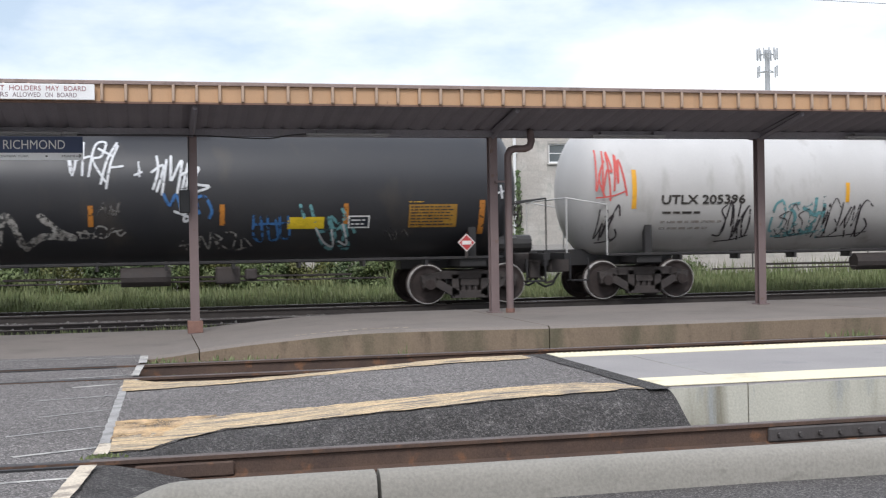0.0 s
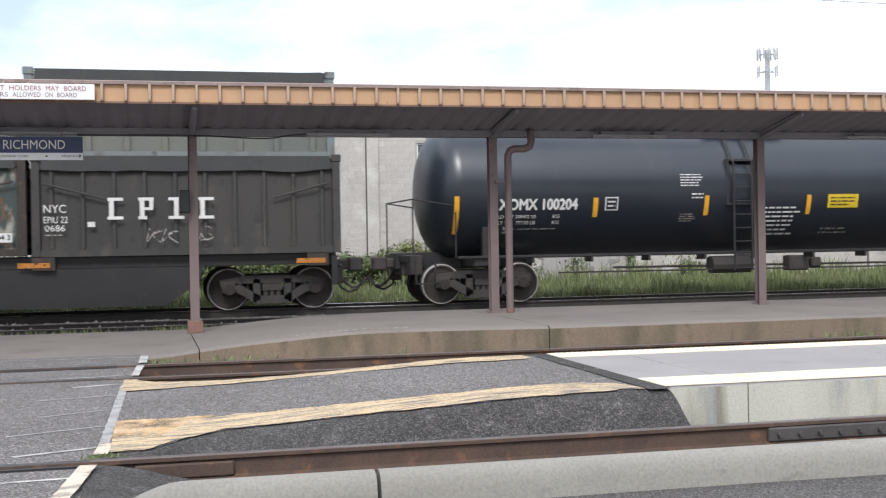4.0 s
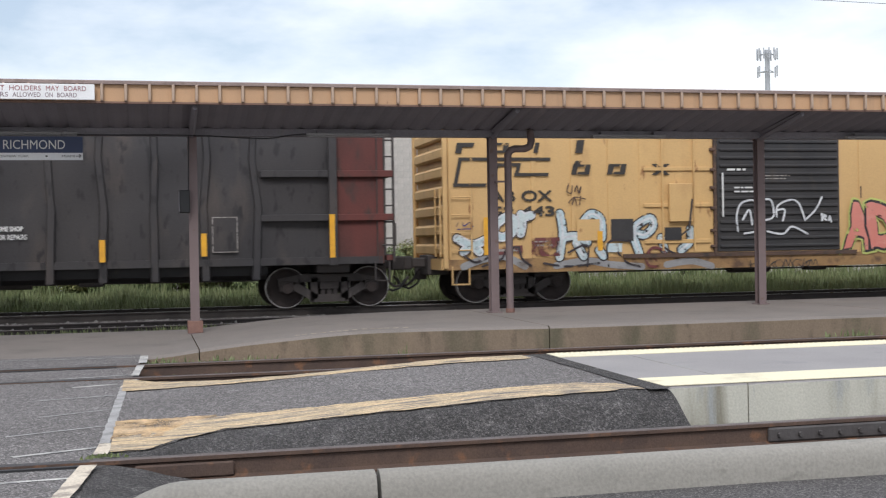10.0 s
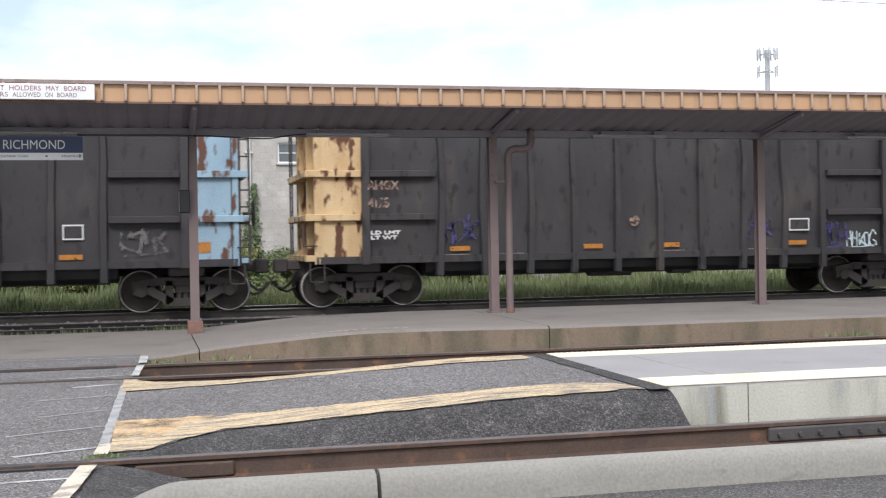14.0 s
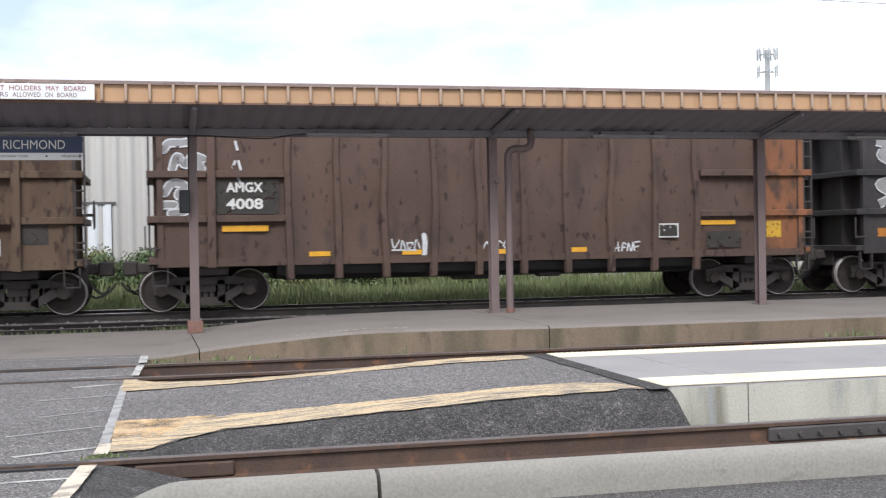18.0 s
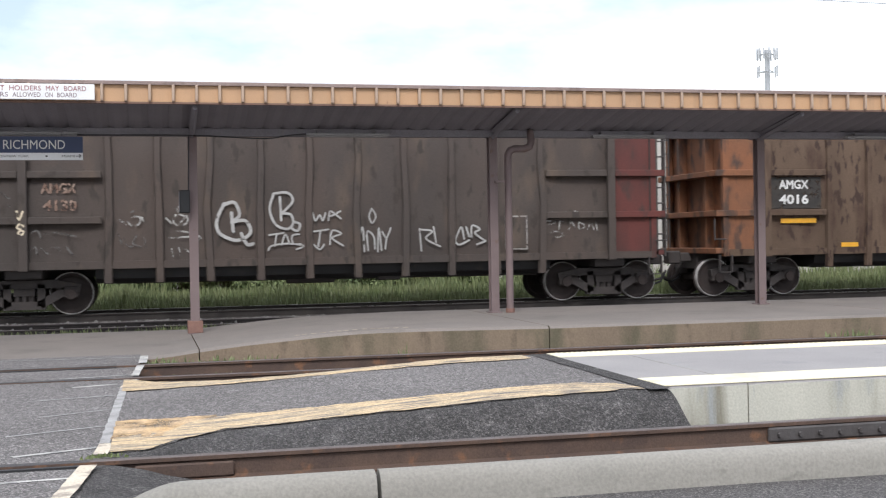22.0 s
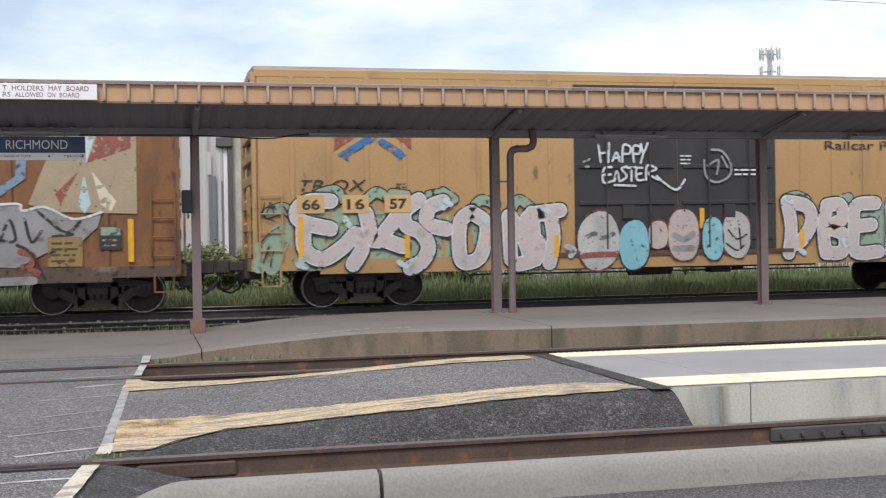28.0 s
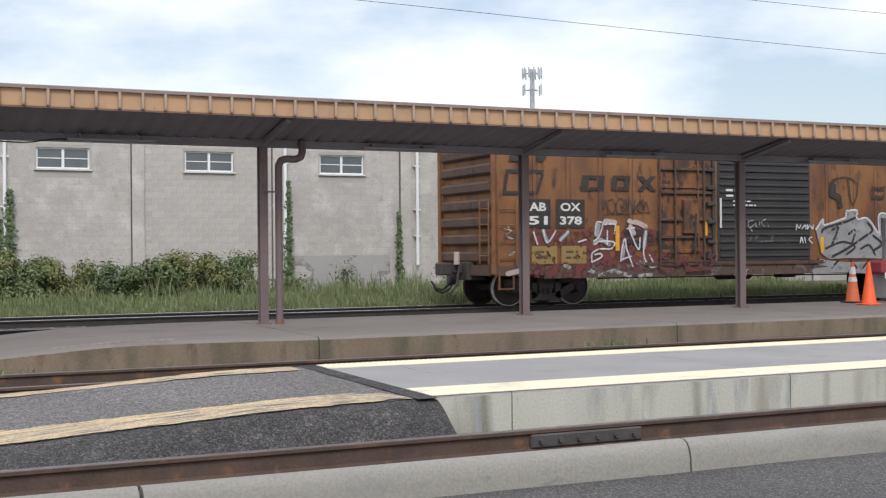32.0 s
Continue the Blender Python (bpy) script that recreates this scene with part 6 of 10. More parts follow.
def tank_car(c, half, truck_x, paint, label, r=1.5, zc=2.45, dome=True, steps=True, step_x=0.0):
    car = rolling("tank_car", c, label, "tank car")
    prof = []
    d = 0.72
    for i in range(9):
        a = math.pi / 2 * i / 8
        prof.append((-half + d - d * math.cos(a), max(0.002, r * math.sin(a))))
    bm = bmesh.new()
    full = prof + [(-x, rr) for x, rr in reversed(prof)]
    rings = [[bm.verts.new((x, rr * math.cos(t), zc + rr * math.sin(t))) for t in np.linspace(0, 2 * math.pi, 56, endpoint=False)] for x, rr in full]
    for a, b in zip(rings, rings[1:]):
        for j in range(56):
            bm.faces.new((a[j], a[(j + 1) % 56], b[(j + 1) % 56], b[j]))
    bm.faces.new(rings[0])
    bm.faces.new(rings[-1])
    bmesh.ops.recalc_face_normals(bm, faces=bm.faces)
    part("tank", bm, paint, car, smooth=True)
    for s in (-1, 1):
        x = s * half
        part("stub_sill", boxes((x - s * 2.6, -0.3, 0.75, x + s * 0.55, 0.3, 1.12), bevel=0.02), SILL_BLACK, car)
        part("bolster", boxes((s * truck_x - 0.3, -1.35, 0.8, s * truck_x + 0.3, 1.35, 1.0), bevel=0.02), SILL_BLACK, car)
        for y in (-1.3, 1.15):
            part("saddle", boxes((s * truck_x - 0.08, y, 0.98, s * truck_x + 0.08, y + 0.15, 1.65)), SILL_BLACK, car)
        part("end_sill", boxes((x + s * 0.3, -1.45, 0.92, x + s * 0.45, 1.45, 1.06)), SILL_BLACK, car)
        rail_z = 2.25
        rail_mat = SILL_BLACK if paint is not TANK_WHITE else TANK_WHITE
        for y in (-1.42, 1.42):
            bm = bmesh.new()
            rod(bm, (x + s * 0.38, y, 1.0), (x + s * 0.38, y, rail_z), 0.017, 6)
            rod(bm, (x - s * 0.55, y, 1.0), (x - s * 0.55, y, rail_z - 0.15), 0.017, 6)
            rod(bm, (x - s * 0.55, y, rail_z - 0.15), (x + s * 0.38, y, rail_z), 0.017, 6)
            part("hand_rail", bm, rail_mat, car)
        part("end_rail", rods(((x + s * 0.38, -1.42, rail_z), (x + s * 0.38, 1.42, rail_z), 0.017), n=6), rail_mat, car)
        part("step", boxes((x - s * 0.1, -1.5, 0.45, x + s * 0.35, -1.3, 0.48), (x - s * 0.1, -1.5, 0.45, x - s * 0.07, -1.45, 0.95), (x + s * 0.32, -1.5, 0.45, x + s * 0.35, -1.45, 0.95)), SILL_BLACK, car)
        truck(car, s * truck_x)
    part("side_rail", rods(((-half + 0.6, -1.38, 1.0), (half - 0.6, -1.38, 1.0), 0.035), ((-half + 0.6, 1.38, 1.0), (half - 0.6, 1.38, 1.0), 0.035), n=6), SILL_BLACK, car)
    for k in range(-4, 5):
        x = k * (half - 1.6) / 4.5
        part("rail_bracket", boxes((x - 0.03, -1.4, 0.86, x + 0.03, -1.0, 1.04)), SILL_BLACK, car)
    if steps:
        bm = bmesh.new()
        for s in (-1, 1):
            rod(bm, (s * 0.22, -1.56, 0.6), (s * 0.22, -1.56, 3.0), 0.024, 6)
            rod(bm, (s * 0.22, -1.56, 3.0), (s * 0.22, -0.8, 3.95), 0.024, 6)
        for i in range(9):
            rod(bm, (-0.22, -1.56, 0.65 + 0.3 * i), (0.22, -1.56, 0.65 + 0.3 * i), 0.016, 6)
        part("ladder", bm, paint if paint is TANK_WHITE else SILL_BLACK, car).location.x = step_x
        part("ladder_cage", boxes((-0.36, -1.5, 2.05, -0.3, -1.3, 3.1), (0.3, -1.5, 2.05, 0.36, -1.3, 3.1), (-0.3, -1.5, 3.04, 0.3, -1.3, 3.1), (-0.3, -1.5, 2.05, 0.3, -1.3, 2.11), bevel=0.012), SILL_BLACK, car, "dark outlet cage beside the ladder").location.x = step_x
    if dome:
        part("dome_platform", boxes((-1.0, -1.0, 3.95, 1.0, 1.0, 4.02)), SILL_BLACK, car)
        part("dome", rods(((0, 0, 3.9), (0, 0, 4.35), 0.45), n=20), paint, car)
    brake_gear(car)
    couplers(car, half + 0.35)
    brake_wheel(car, half + 0.35, 0.5, 1.95)
    part("brake_cylinder", rods(((half - 0.75, -0.95, 1.28), (half + 0.15, -0.95, 1.28), 0.19), n=12), SILL_BLACK, car)
    return car


def shape_arrow():
    bm = bmesh.new()
    for pts in ([(1.11, 0.052), (1.17, 0.052), (1.17, 0.064), (1.11, 0.064)], [(1.145, 0.03), (1.165, 0.03), (1.195, 0.058), (1.165, 0.086), (1.145, 0.086), (1.17, 0.058)]):
        bm.faces.new([bm.verts.new((x, -0.004, z)) for x, z in pts])
    return bm


# ---- writing on the station's signs ----


def sign_text(ob, text, x0, z0, x1, z1, mat, y=-0.004, bold=0.0):
    bm = fit_box(glyphs(text, 1.0, bold), x0, z0, x1, z1)
    for v in bm.verts:
        v.co.y += y
    return part("lettering", bm, mat, ob)


def sign_words(ob, text, x0, z0, x1, z1, mat):
    """A line of capitals, each word a part of its own."""
    step = (x1 - x0) / len(text)
    at = 0
    for word in text.split(" "):
        sign_text(ob, word, x0 + step * at, z0, x0 + step * (at + len(word) - 0.1), z1, mat)
        at += len(word) + 1


sign_text(sign, "RICHMOND", 0.05, 0.165, 0.95, 0.305, MARK_WHITE)
sign_text(sign, "TON/NEW YORK", -0.05, 0.04, 0.42, 0.075, MARK_BLACK)
sign_text(sign, "MIAMI", 0.9, 0.04, 1.09, 0.075, MARK_BLACK)
part("arrow", shape_arrow(), MARK_BLACK, sign)
part("dot", boxes((0.66, -0.004, 0.045, 0.69, -0.001, 0.07)), MARK_BLACK, sign)
NOTICE_RED = surf("dull_red_print", (0.3, 0.09, 0.1), 0.7, color2=(0.26, 0.1, 0.11), scale=8)
NOTICE_GREY = surf("dull_grey_print", (0.25, 0.18, 0.2), 0.7, scale=8)
sign_words(notice, "T HOLDERS MAY BOARD", 0.0, 0.125, 1.17, 0.195, NOTICE_RED)
sign_words(notice, "RS ALLOWED ON BOARD", 0.0, 0.035, 1.04, 0.1, NOTICE_GREY)


# white tank
W = tank_side(1.5, 2.45)
car = tank_car(17.1, 7.95, 6.38, TANK_WHITE, "grey-white tank car with red and black graffiti")
letters(car, "UTLX 205396", -6.13, 2.09, -4.1, 2.3, MARK_BLACK, W, 0.03)
bars(car, -6.1, 1.85, -5.1, 1.98, 1, MARK_BLACK, W, 3)
bars(car, -6.1, 1.5, -4.5, 1.78, 2, MARK_GREY, W, 4)
patch(car, -6.83, 2.0, -6.72, 2.86, REFLECTOR, W)
patch(car, -1.58, 2.1, -1.48, 2.55, REFLECTOR, W)
tag(car, -7.75, 2.3, -7.0, 3.25, SPRAY_RED, W, 11, 0.045, 3)
tag(car, -7.6, 1.3, -7.1, 2.0, SPRAY_BLACK, W, 12, 0.04, 3)
tag(car, -4.7, 1.3, -3.9, 2.1, SPRAY_BLACK, W, 13, 0.04, 4)
tag(car, -3.4, 1.4, -2.0, 2.2, SPRAY_TEAL, W, 14, 0.08, 4)
tag(car, -2.2, 1.35, -0.9, 2.1, SPRAY_BLACK, W, 15, 0.035, 5)
tag(car, -3.2, 1.35, -2.5, 2.0, SPRAY_BLACK, W, 16, 0.03, 3)

# older black tank
car = tank_car(0.3, 7.62, 6.38, TANK_BLACK_OLD, "faded black tank car with white and blue graffiti", steps=False)
TABLE_AMBER = surf("worn_amber_stencil_panel", (0.36, 0.2, 0.03), 0.65, color2=(0.28, 0.15, 0.03), scale=4, grain=0.12, wear=(0.26, 0.36, 9))
PLACARD = surf("white_placard_sheet", (0.75, 0.72, 0.7), 0.5, color2=(0.66, 0.63, 0.6), scale=6)
PLACARD_RED = surf("red_placard_sheet", (0.5, 0.05, 0.05), 0.5, color2=(0.42, 0.05, 0.05), scale=6)
holder = part("placard", boxes((6.17, -1.5, 1.0, 6.23, -1.47, 1.2)), STEEL_DARK, car, "red and white hazard placard in a holder")
for k, (size, mat) in enumerate(((0.19, PLACARD), (0.165, PLACARD_RED))):
    bm = bmesh.new()
    ring = [[bm.verts.new((6.2 + dx * size, y, 1.32 + dz * size)) for dx, dz in ((0, -1), (1, 0), (0, 1), (-1, 0))] for y in (-1.505 - 0.004 * k, -1.485)]
    bm.faces.new(ring[0])
    for q in range(4):
        bm.faces.new((ring[0][q], ring[1][q], ring[1][(q + 1) % 4], ring[0][(q + 1) % 4]))
    bmesh.ops.recalc_face_normals(bm, faces=bm.faces)
    part("placard_sheet", bm, mat, holder)
part("placard_strip", boxes((6.1, -1.514, 1.28, 6.3, -1.508, 1.36)), PLACARD, holder)
letters(car, "THE TANK CAR PEOPLE", -6.28, 2.25, -4.95, 2.33, MARK_YELLOW, W, 0.0)
letters(car, "UTLX 203926", -6.28, 1.93, -4.05, 2.18, MARK_YELLOW, W, 0.035)
bars(car, -6.28, 1.64, -4.4, 1.86, 2, MARK_YELLOW, W, 6)
for x, z in ((-6.78, 1.4), (6.57, 1.5)):
    patch(car, x - 0.06, z, x + 0.06, z + 0.72, REFLECTOR_DIRTY, W)
for x in (-3.95, -1.44, 1.12, 3.65):
    patch(car, x - 0.05, 1.75, x + 0.05, 2.17, REFLECTOR_DIRTY, W)
patch(car, 2.44, 1.66, 3.2, 1.9, YELLOW_LABEL, W, "placard", "yellow placard")
patch(car, 3.7, 1.66, 4.15, 1.92, MARK_WHITE, W, "placard")
patch(car, 3.73, 1.69, 4.12, 1.89, TANK_BLACK, tank_side(1.5, 2.45, 0.015), "placard")
bars(car, 3.76, 1.71, 4.1, 1.87, 2, MARK_WHITE, tank_side(1.5, 2.45, 0.018), 8)
patch(car, 4.98, 1.66, 6.02, 2.14, TABLE_AMBER, W, "test_table", "amber panel of worn test dates")
bars(car, 5.02, 1.69, 5.98, 2.12, 7, TANK_BLACK, tank_side(1.5, 2.45, 0.016), 7)
bars(car, 4.98, 2.17, 5.34, 2.22, 1, MARK_YELLOW, W, 9)
shapes(car, [(0, [(6.3, 1.15), (6.47, 1.35), (6.3, 1.55), (6.13, 1.35)]), (1, [(6.19, 1.31), (6.41, 1.31), (6.41, 1.39), (6.19, 1.39)])], [SPRAY_RED, MARK_WHITE], W, "placard", "red diamond hazard placard")
W2 = tank_side(1.5, 2.45, 0.018)
sprayed(car, [[(-1.72, 3.39), (-1.71, 3.0), (-1.77, 2.77)], [(-1.56, 3.43), (-1.58, 2.77)], [(-1.7, 3.07), (-1.44, 3.15)], [(-1.46, 2.75), (-1.34, 3.37), (-1.13, 3.43), (-1.22, 3.15), (-1.38, 3.07), (-1.15, 2.65)], [(-0.92, 3.43), (-1.11, 3.07), (-1.23, 2.6)], [(-0.9, 3.37), (-1.04, 3.0), (-1.13, 2.51)], [(-1.27, 3.31), (-0.99, 3.15)], [(-1.06, 2.92), (-0.81, 2.95)], [(-0.5, 3.03), (-0.49, 2.75)], [(-0.58, 2.77), (-0.45, 2.83)]], [(SPRAY_WHITE, 0.045)], W, "white graffiti signature")
sprayed(car, [[(-2.02, 3.43), (-1.86, 3.23), (-1.79, 2.83)], [(-1.87, 3.39), (-1.78, 3.27)]], [(SPRAY_WHITE, 0.07)], W)
sprayed(car, [[(-0.15, 3.15), (-0.13, 2.84), (-0.23, 2.49)], [(-0.25, 2.83), (-0.02, 2.96), (-0.16, 2.44)], [(0.04, 3.07), (-0.06, 2.38)], [(0.13, 3.15), (0.11, 2.67)], [(0.14, 2.67), (0.34, 3.07), (0.24, 2.41)], [(0.46, 3.0), (0.32, 2.44)], [(0.3, 2.76), (0.66, 2.92), (0.57, 2.61), (0.87, 2.53), (0.53, 2.4)], [(0.53, 2.96), (0.37, 2.37)], [(0.41, 2.37), (0.29, 2.16), (0.45, 2.23), (0.36, 1.85), (0.57, 1.93)], [(0.18, 2.04), (0.57, 1.88)], [(0.37, 2.31), (0.51, 2.0)]], [(SPRAY_WHITE, 0.05)], W, "white graffiti signature with a star")
sprayed(car, [[(-0.03, 2.38), (0.09, 2.16), (0.21, 2.38), (0.29, 2.12)], [(0.59, 2.3), (0.77, 2.33), (0.91, 2.07), (0.87, 1.91)], [(0.61, 2.21), (0.66, 2.0)]], [(SPRAY_BLUE, 0.06)], W2, "blue graffiti strokes")
sprayed(car, [[(-5.1, 1.62), (-4.94, 1.37), (-4.82, 1.69), (-4.64, 1.36)], [(-4.58, 1.46), (-4.53, 1.76), (-4.42, 1.46)], [(-4.3, 1.69), (-4.2, 1.38), (-4.15, 1.76), (-4.0, 1.61), (-3.92, 1.3)], [(-3.67, 1.37), (-3.66, 2.04)], [(-3.5, 1.97), (-3.34, 1.44)], [(-3.22, 1.36), (-3.06, 1.96), (-2.9, 1.81), (-2.76, 1.43)], [(-2.68, 1.35), (-2.34, 1.57), (-1.78, 1.54)], [(-2.38, 1.96), (-2.04, 1.66), (-1.78, 1.54)]], [(SPRAY_PALE, 0.14)], W, "broad grey graffiti strokes")
sprayed(car, [[(-6.24, 1.64), (-6.17, 1.41), (-6.11, 1.57), (-6.03, 1.39), (-6.0, 1.61)], [(-5.89, 1.41), (-5.85, 1.54)], [(-5.79, 1.56), (-5.74, 1.4), (-5.64, 1.6)], [(-7.2, 1.8), (-7.17, 1.57), (-7.1, 1.86)], [(-7.03, 1.64), (-6.99, 1.79)]], [(SPRAY_PALE, 0.04)], W)
sprayed(car, [[(-7.53, 2.71), (-7.46, 3.07), (-7.42, 2.77)], [(-7.39, 3.15), (-7.32, 2.88), (-7.29, 2.67)], [(-7.5, 2.84), (-7.22, 2.7)], [(-7.34, 3.07), (-7.26, 2.82)]], [(SPRAY_SKY, 0.04)], W, "pale blue graffiti signature")
sprayed(car, [[(-1.31, 2.0), (-1.2, 2.21), (-1.11, 1.93), (-1.06, 2.18), (-0.99, 1.94), (-0.88, 2.25)], [(-1.28, 2.13), (-0.9, 2.05)]], [(SPRAY_GREY, 0.05)], W)
sprayed(car, [[(-1.66, 1.61), (-1.55, 1.68), (-1.48, 1.55), (-1.63, 1.53), (-1.66, 1.61)], [(-1.4, 1.53), (-1.32, 1.75), (-1.15, 1.72), (-1.17, 1.53), (-1.38, 1.57)], [(-1.1, 1.57), (-1.01, 1.72), (-0.89, 1.57), (-0.79, 1.64)], [(-1.7, 1.65), (-1.31, 1.61), (-0.85, 1.68)], [(0.34, 1.44), (0.42, 1.27)], [(0.27, 1.35), (0.52, 1.38)], [(0.52, 1.62), (0.66, 1.3), (0.69, 1.55), (0.86, 1.28), (0.89, 1.62)], [(1.06, 1.29), (0.93, 1.58), (1.12, 1.48), (1.02, 1.42), (1.25, 1.26)], [(1.2, 1.61), (1.39, 1.57), (1.37, 1.26), (1.61, 1.3)], [(1.53, 1.26), (1.52, 1.53), (1.72, 1.33)]], [(SPRAY_PALE, 0.035)], W, "thin white graffiti tags")
sprayed(car, [[(1.75, 1.94), (1.76, 1.53), (1.93, 1.44), (1.9, 1.91)], [(2.03, 1.91), (2.08, 1.48), (2.25, 1.48), (2.19, 1.87)], [(2.28, 1.91), (2.32, 1.51), (2.49, 1.51), (2.45, 1.91)], [(1.75, 1.76), (2.47, 1.78)]], [(SPRAY_BLUE, 0.05)], W, "blue graffiti letters")
sprayed(car, [[(2.7, 2.14), (2.78, 1.9)], [(2.91, 2.13), (3.14, 1.43), (3.41, 1.26), (3.29, 1.9), (3.54, 1.33), (3.75, 1.27), (3.59, 1.9)], [(3.09, 1.59), (3.51, 1.66)], [(3.35, 1.9), (3.59, 1.65), (3.62, 1.41)], [(3.57, 2.05), (3.85, 1.58)]], [(SPRAY_TEAL, 0.065)], W, "teal graffiti letters")
sprayed(car, [[(3.03, 1.67), (3.21, 1.39), (3.42, 1.29), (3.36, 1.63)], [(3.53, 1.39), (3.71, 1.33), (3.59, 1.74)], [(7.05, 1.23), (7.13, 1.38), (7.36, 1.19)], [(7.4, 1.19), (7.37, 1.44), (7.65, 1.17), (7.62, 1.33)], [(6.97, 2.52), (7.0, 2.26)], [(6.91, 2.37), (7.03, 2.4)]], [(SPRAY_WHITE, 0.04)], W2)
sprayed(car, [[(4.49, 1.49), (4.53, 1.61), (4.66, 1.41)], [(4.61, 1.65), (4.74, 1.41), (4.73, 1.61)], [(4.84, 1.49), (4.9, 1.61), (5.03, 1.45)]], [(SPRAY_GREY, 0.03)], W)

# glossy black tank
car = tank_car(-16.55, 7.65, 6.4, TANK_BLACK, "glossy black tank car with white lettering", step_x=-0.49)
letters(car, "XOMX 100204", -6.15, 1.99, -4.37, 2.24, MARK_WHITE, W, 0.016)
for word, x0, x1, z in (("LD LMT 208900 LB", -6.15, -5.31, 1.82), ("LT WT  77100 LB", -6.15, -5.31, 1.69), ("KG", -4.92, -4.77, 1.82), ("KG", -4.92, -4.77, 1.69)):
    letters(car, word, x0, z, x1, z + 0.075, MARK_WHITE, W, 0.006)
bars(car, -5.8, 1.56, -4.55, 1.63, 1, MARK_GREY, W, 42)
patch(car, -6.02, 1.5, -5.84, 1.66, MARK_GREY, W, "placard")
for x, z, h in ((-7.08, 1.5, 0.8), (7.03, 1.5, 0.8), (-3.96, 1.83, 0.42), (-1.33, 1.84, 0.44), (1.2, 1.84, 0.44), (3.88, 1.84, 0.43)):
    patch(car, x - 0.055, z, x + 0.055, z + h, REFLECTOR, W)
for x0, z0, x1, z1 in ((-3.74, 1.97, -3.44, 2.26), (4.99, 1.6, 5.42, 1.88)):
    patch(car, x0, z0, x1, z1, MARK_WHITE, W, "stencil_frame")
    patch(car, x0 + 0.025, z0 + 0.025, x1 - 0.025, z1 - 0.025, TANK_BLACK, tank_side(1.5, 2.45, 0.015), "stencil_field")
    bars(car, x0 + 0.06, z0 + 0.06, x1 - 0.05, z1 - 0.05, 2, MARK_WHITE, tank_side(1.5, 2.45, 0.018), 43)
bars(car, -1.97, 2.48, -1.42, 2.78, 5, MARK_WHITE, W, 44)
bars(car, -1.7, 2.2, -1.4, 2.36, 2, MARK_WHITE, W, 45)
bars(car, -1.96, 1.7, -1.55, 1.9, 4, MARK_GREY, W, 46)
bars(car, 0.03, 1.36, 1.02, 2.05, 7, MARK_WHITE, W, 47)
bars(car, 1.64, 1.38, 2.4, 1.56, 2, MARK_GREY, W, 48)
patch(car, 1.68, 1.98, 2.46, 2.29, YELLOW_LABEL, W, "placard", "yellow placard")
bars(car, 1.75, 2.02, 2.4, 2.25, 3, MARK_BLACK, tank_side(1.5, 2.45, 0.016), 49)
patch(car, 5.76, 1.95, 6.87, 2.5, MARK_GREY, W, "data_plate")
bars(car, 5.8, 1.98, 6.84, 2.48, 9, TANK_BLACK, tank_side(1.5, 2.45, 0.016), 50)
shapes(car, [(0, [(6.35, 1.15), (6.6, 1.42), (6.35, 1.69), (6.1, 1.42)])], [STEEL_DARK], tank_side(1.5, 2.45, 0.03), "placard_holder")
patch(car, 5.8, 1.62, 6.1, 1.73, MARK_GREY, W, "placard")

# ---- container cars ----


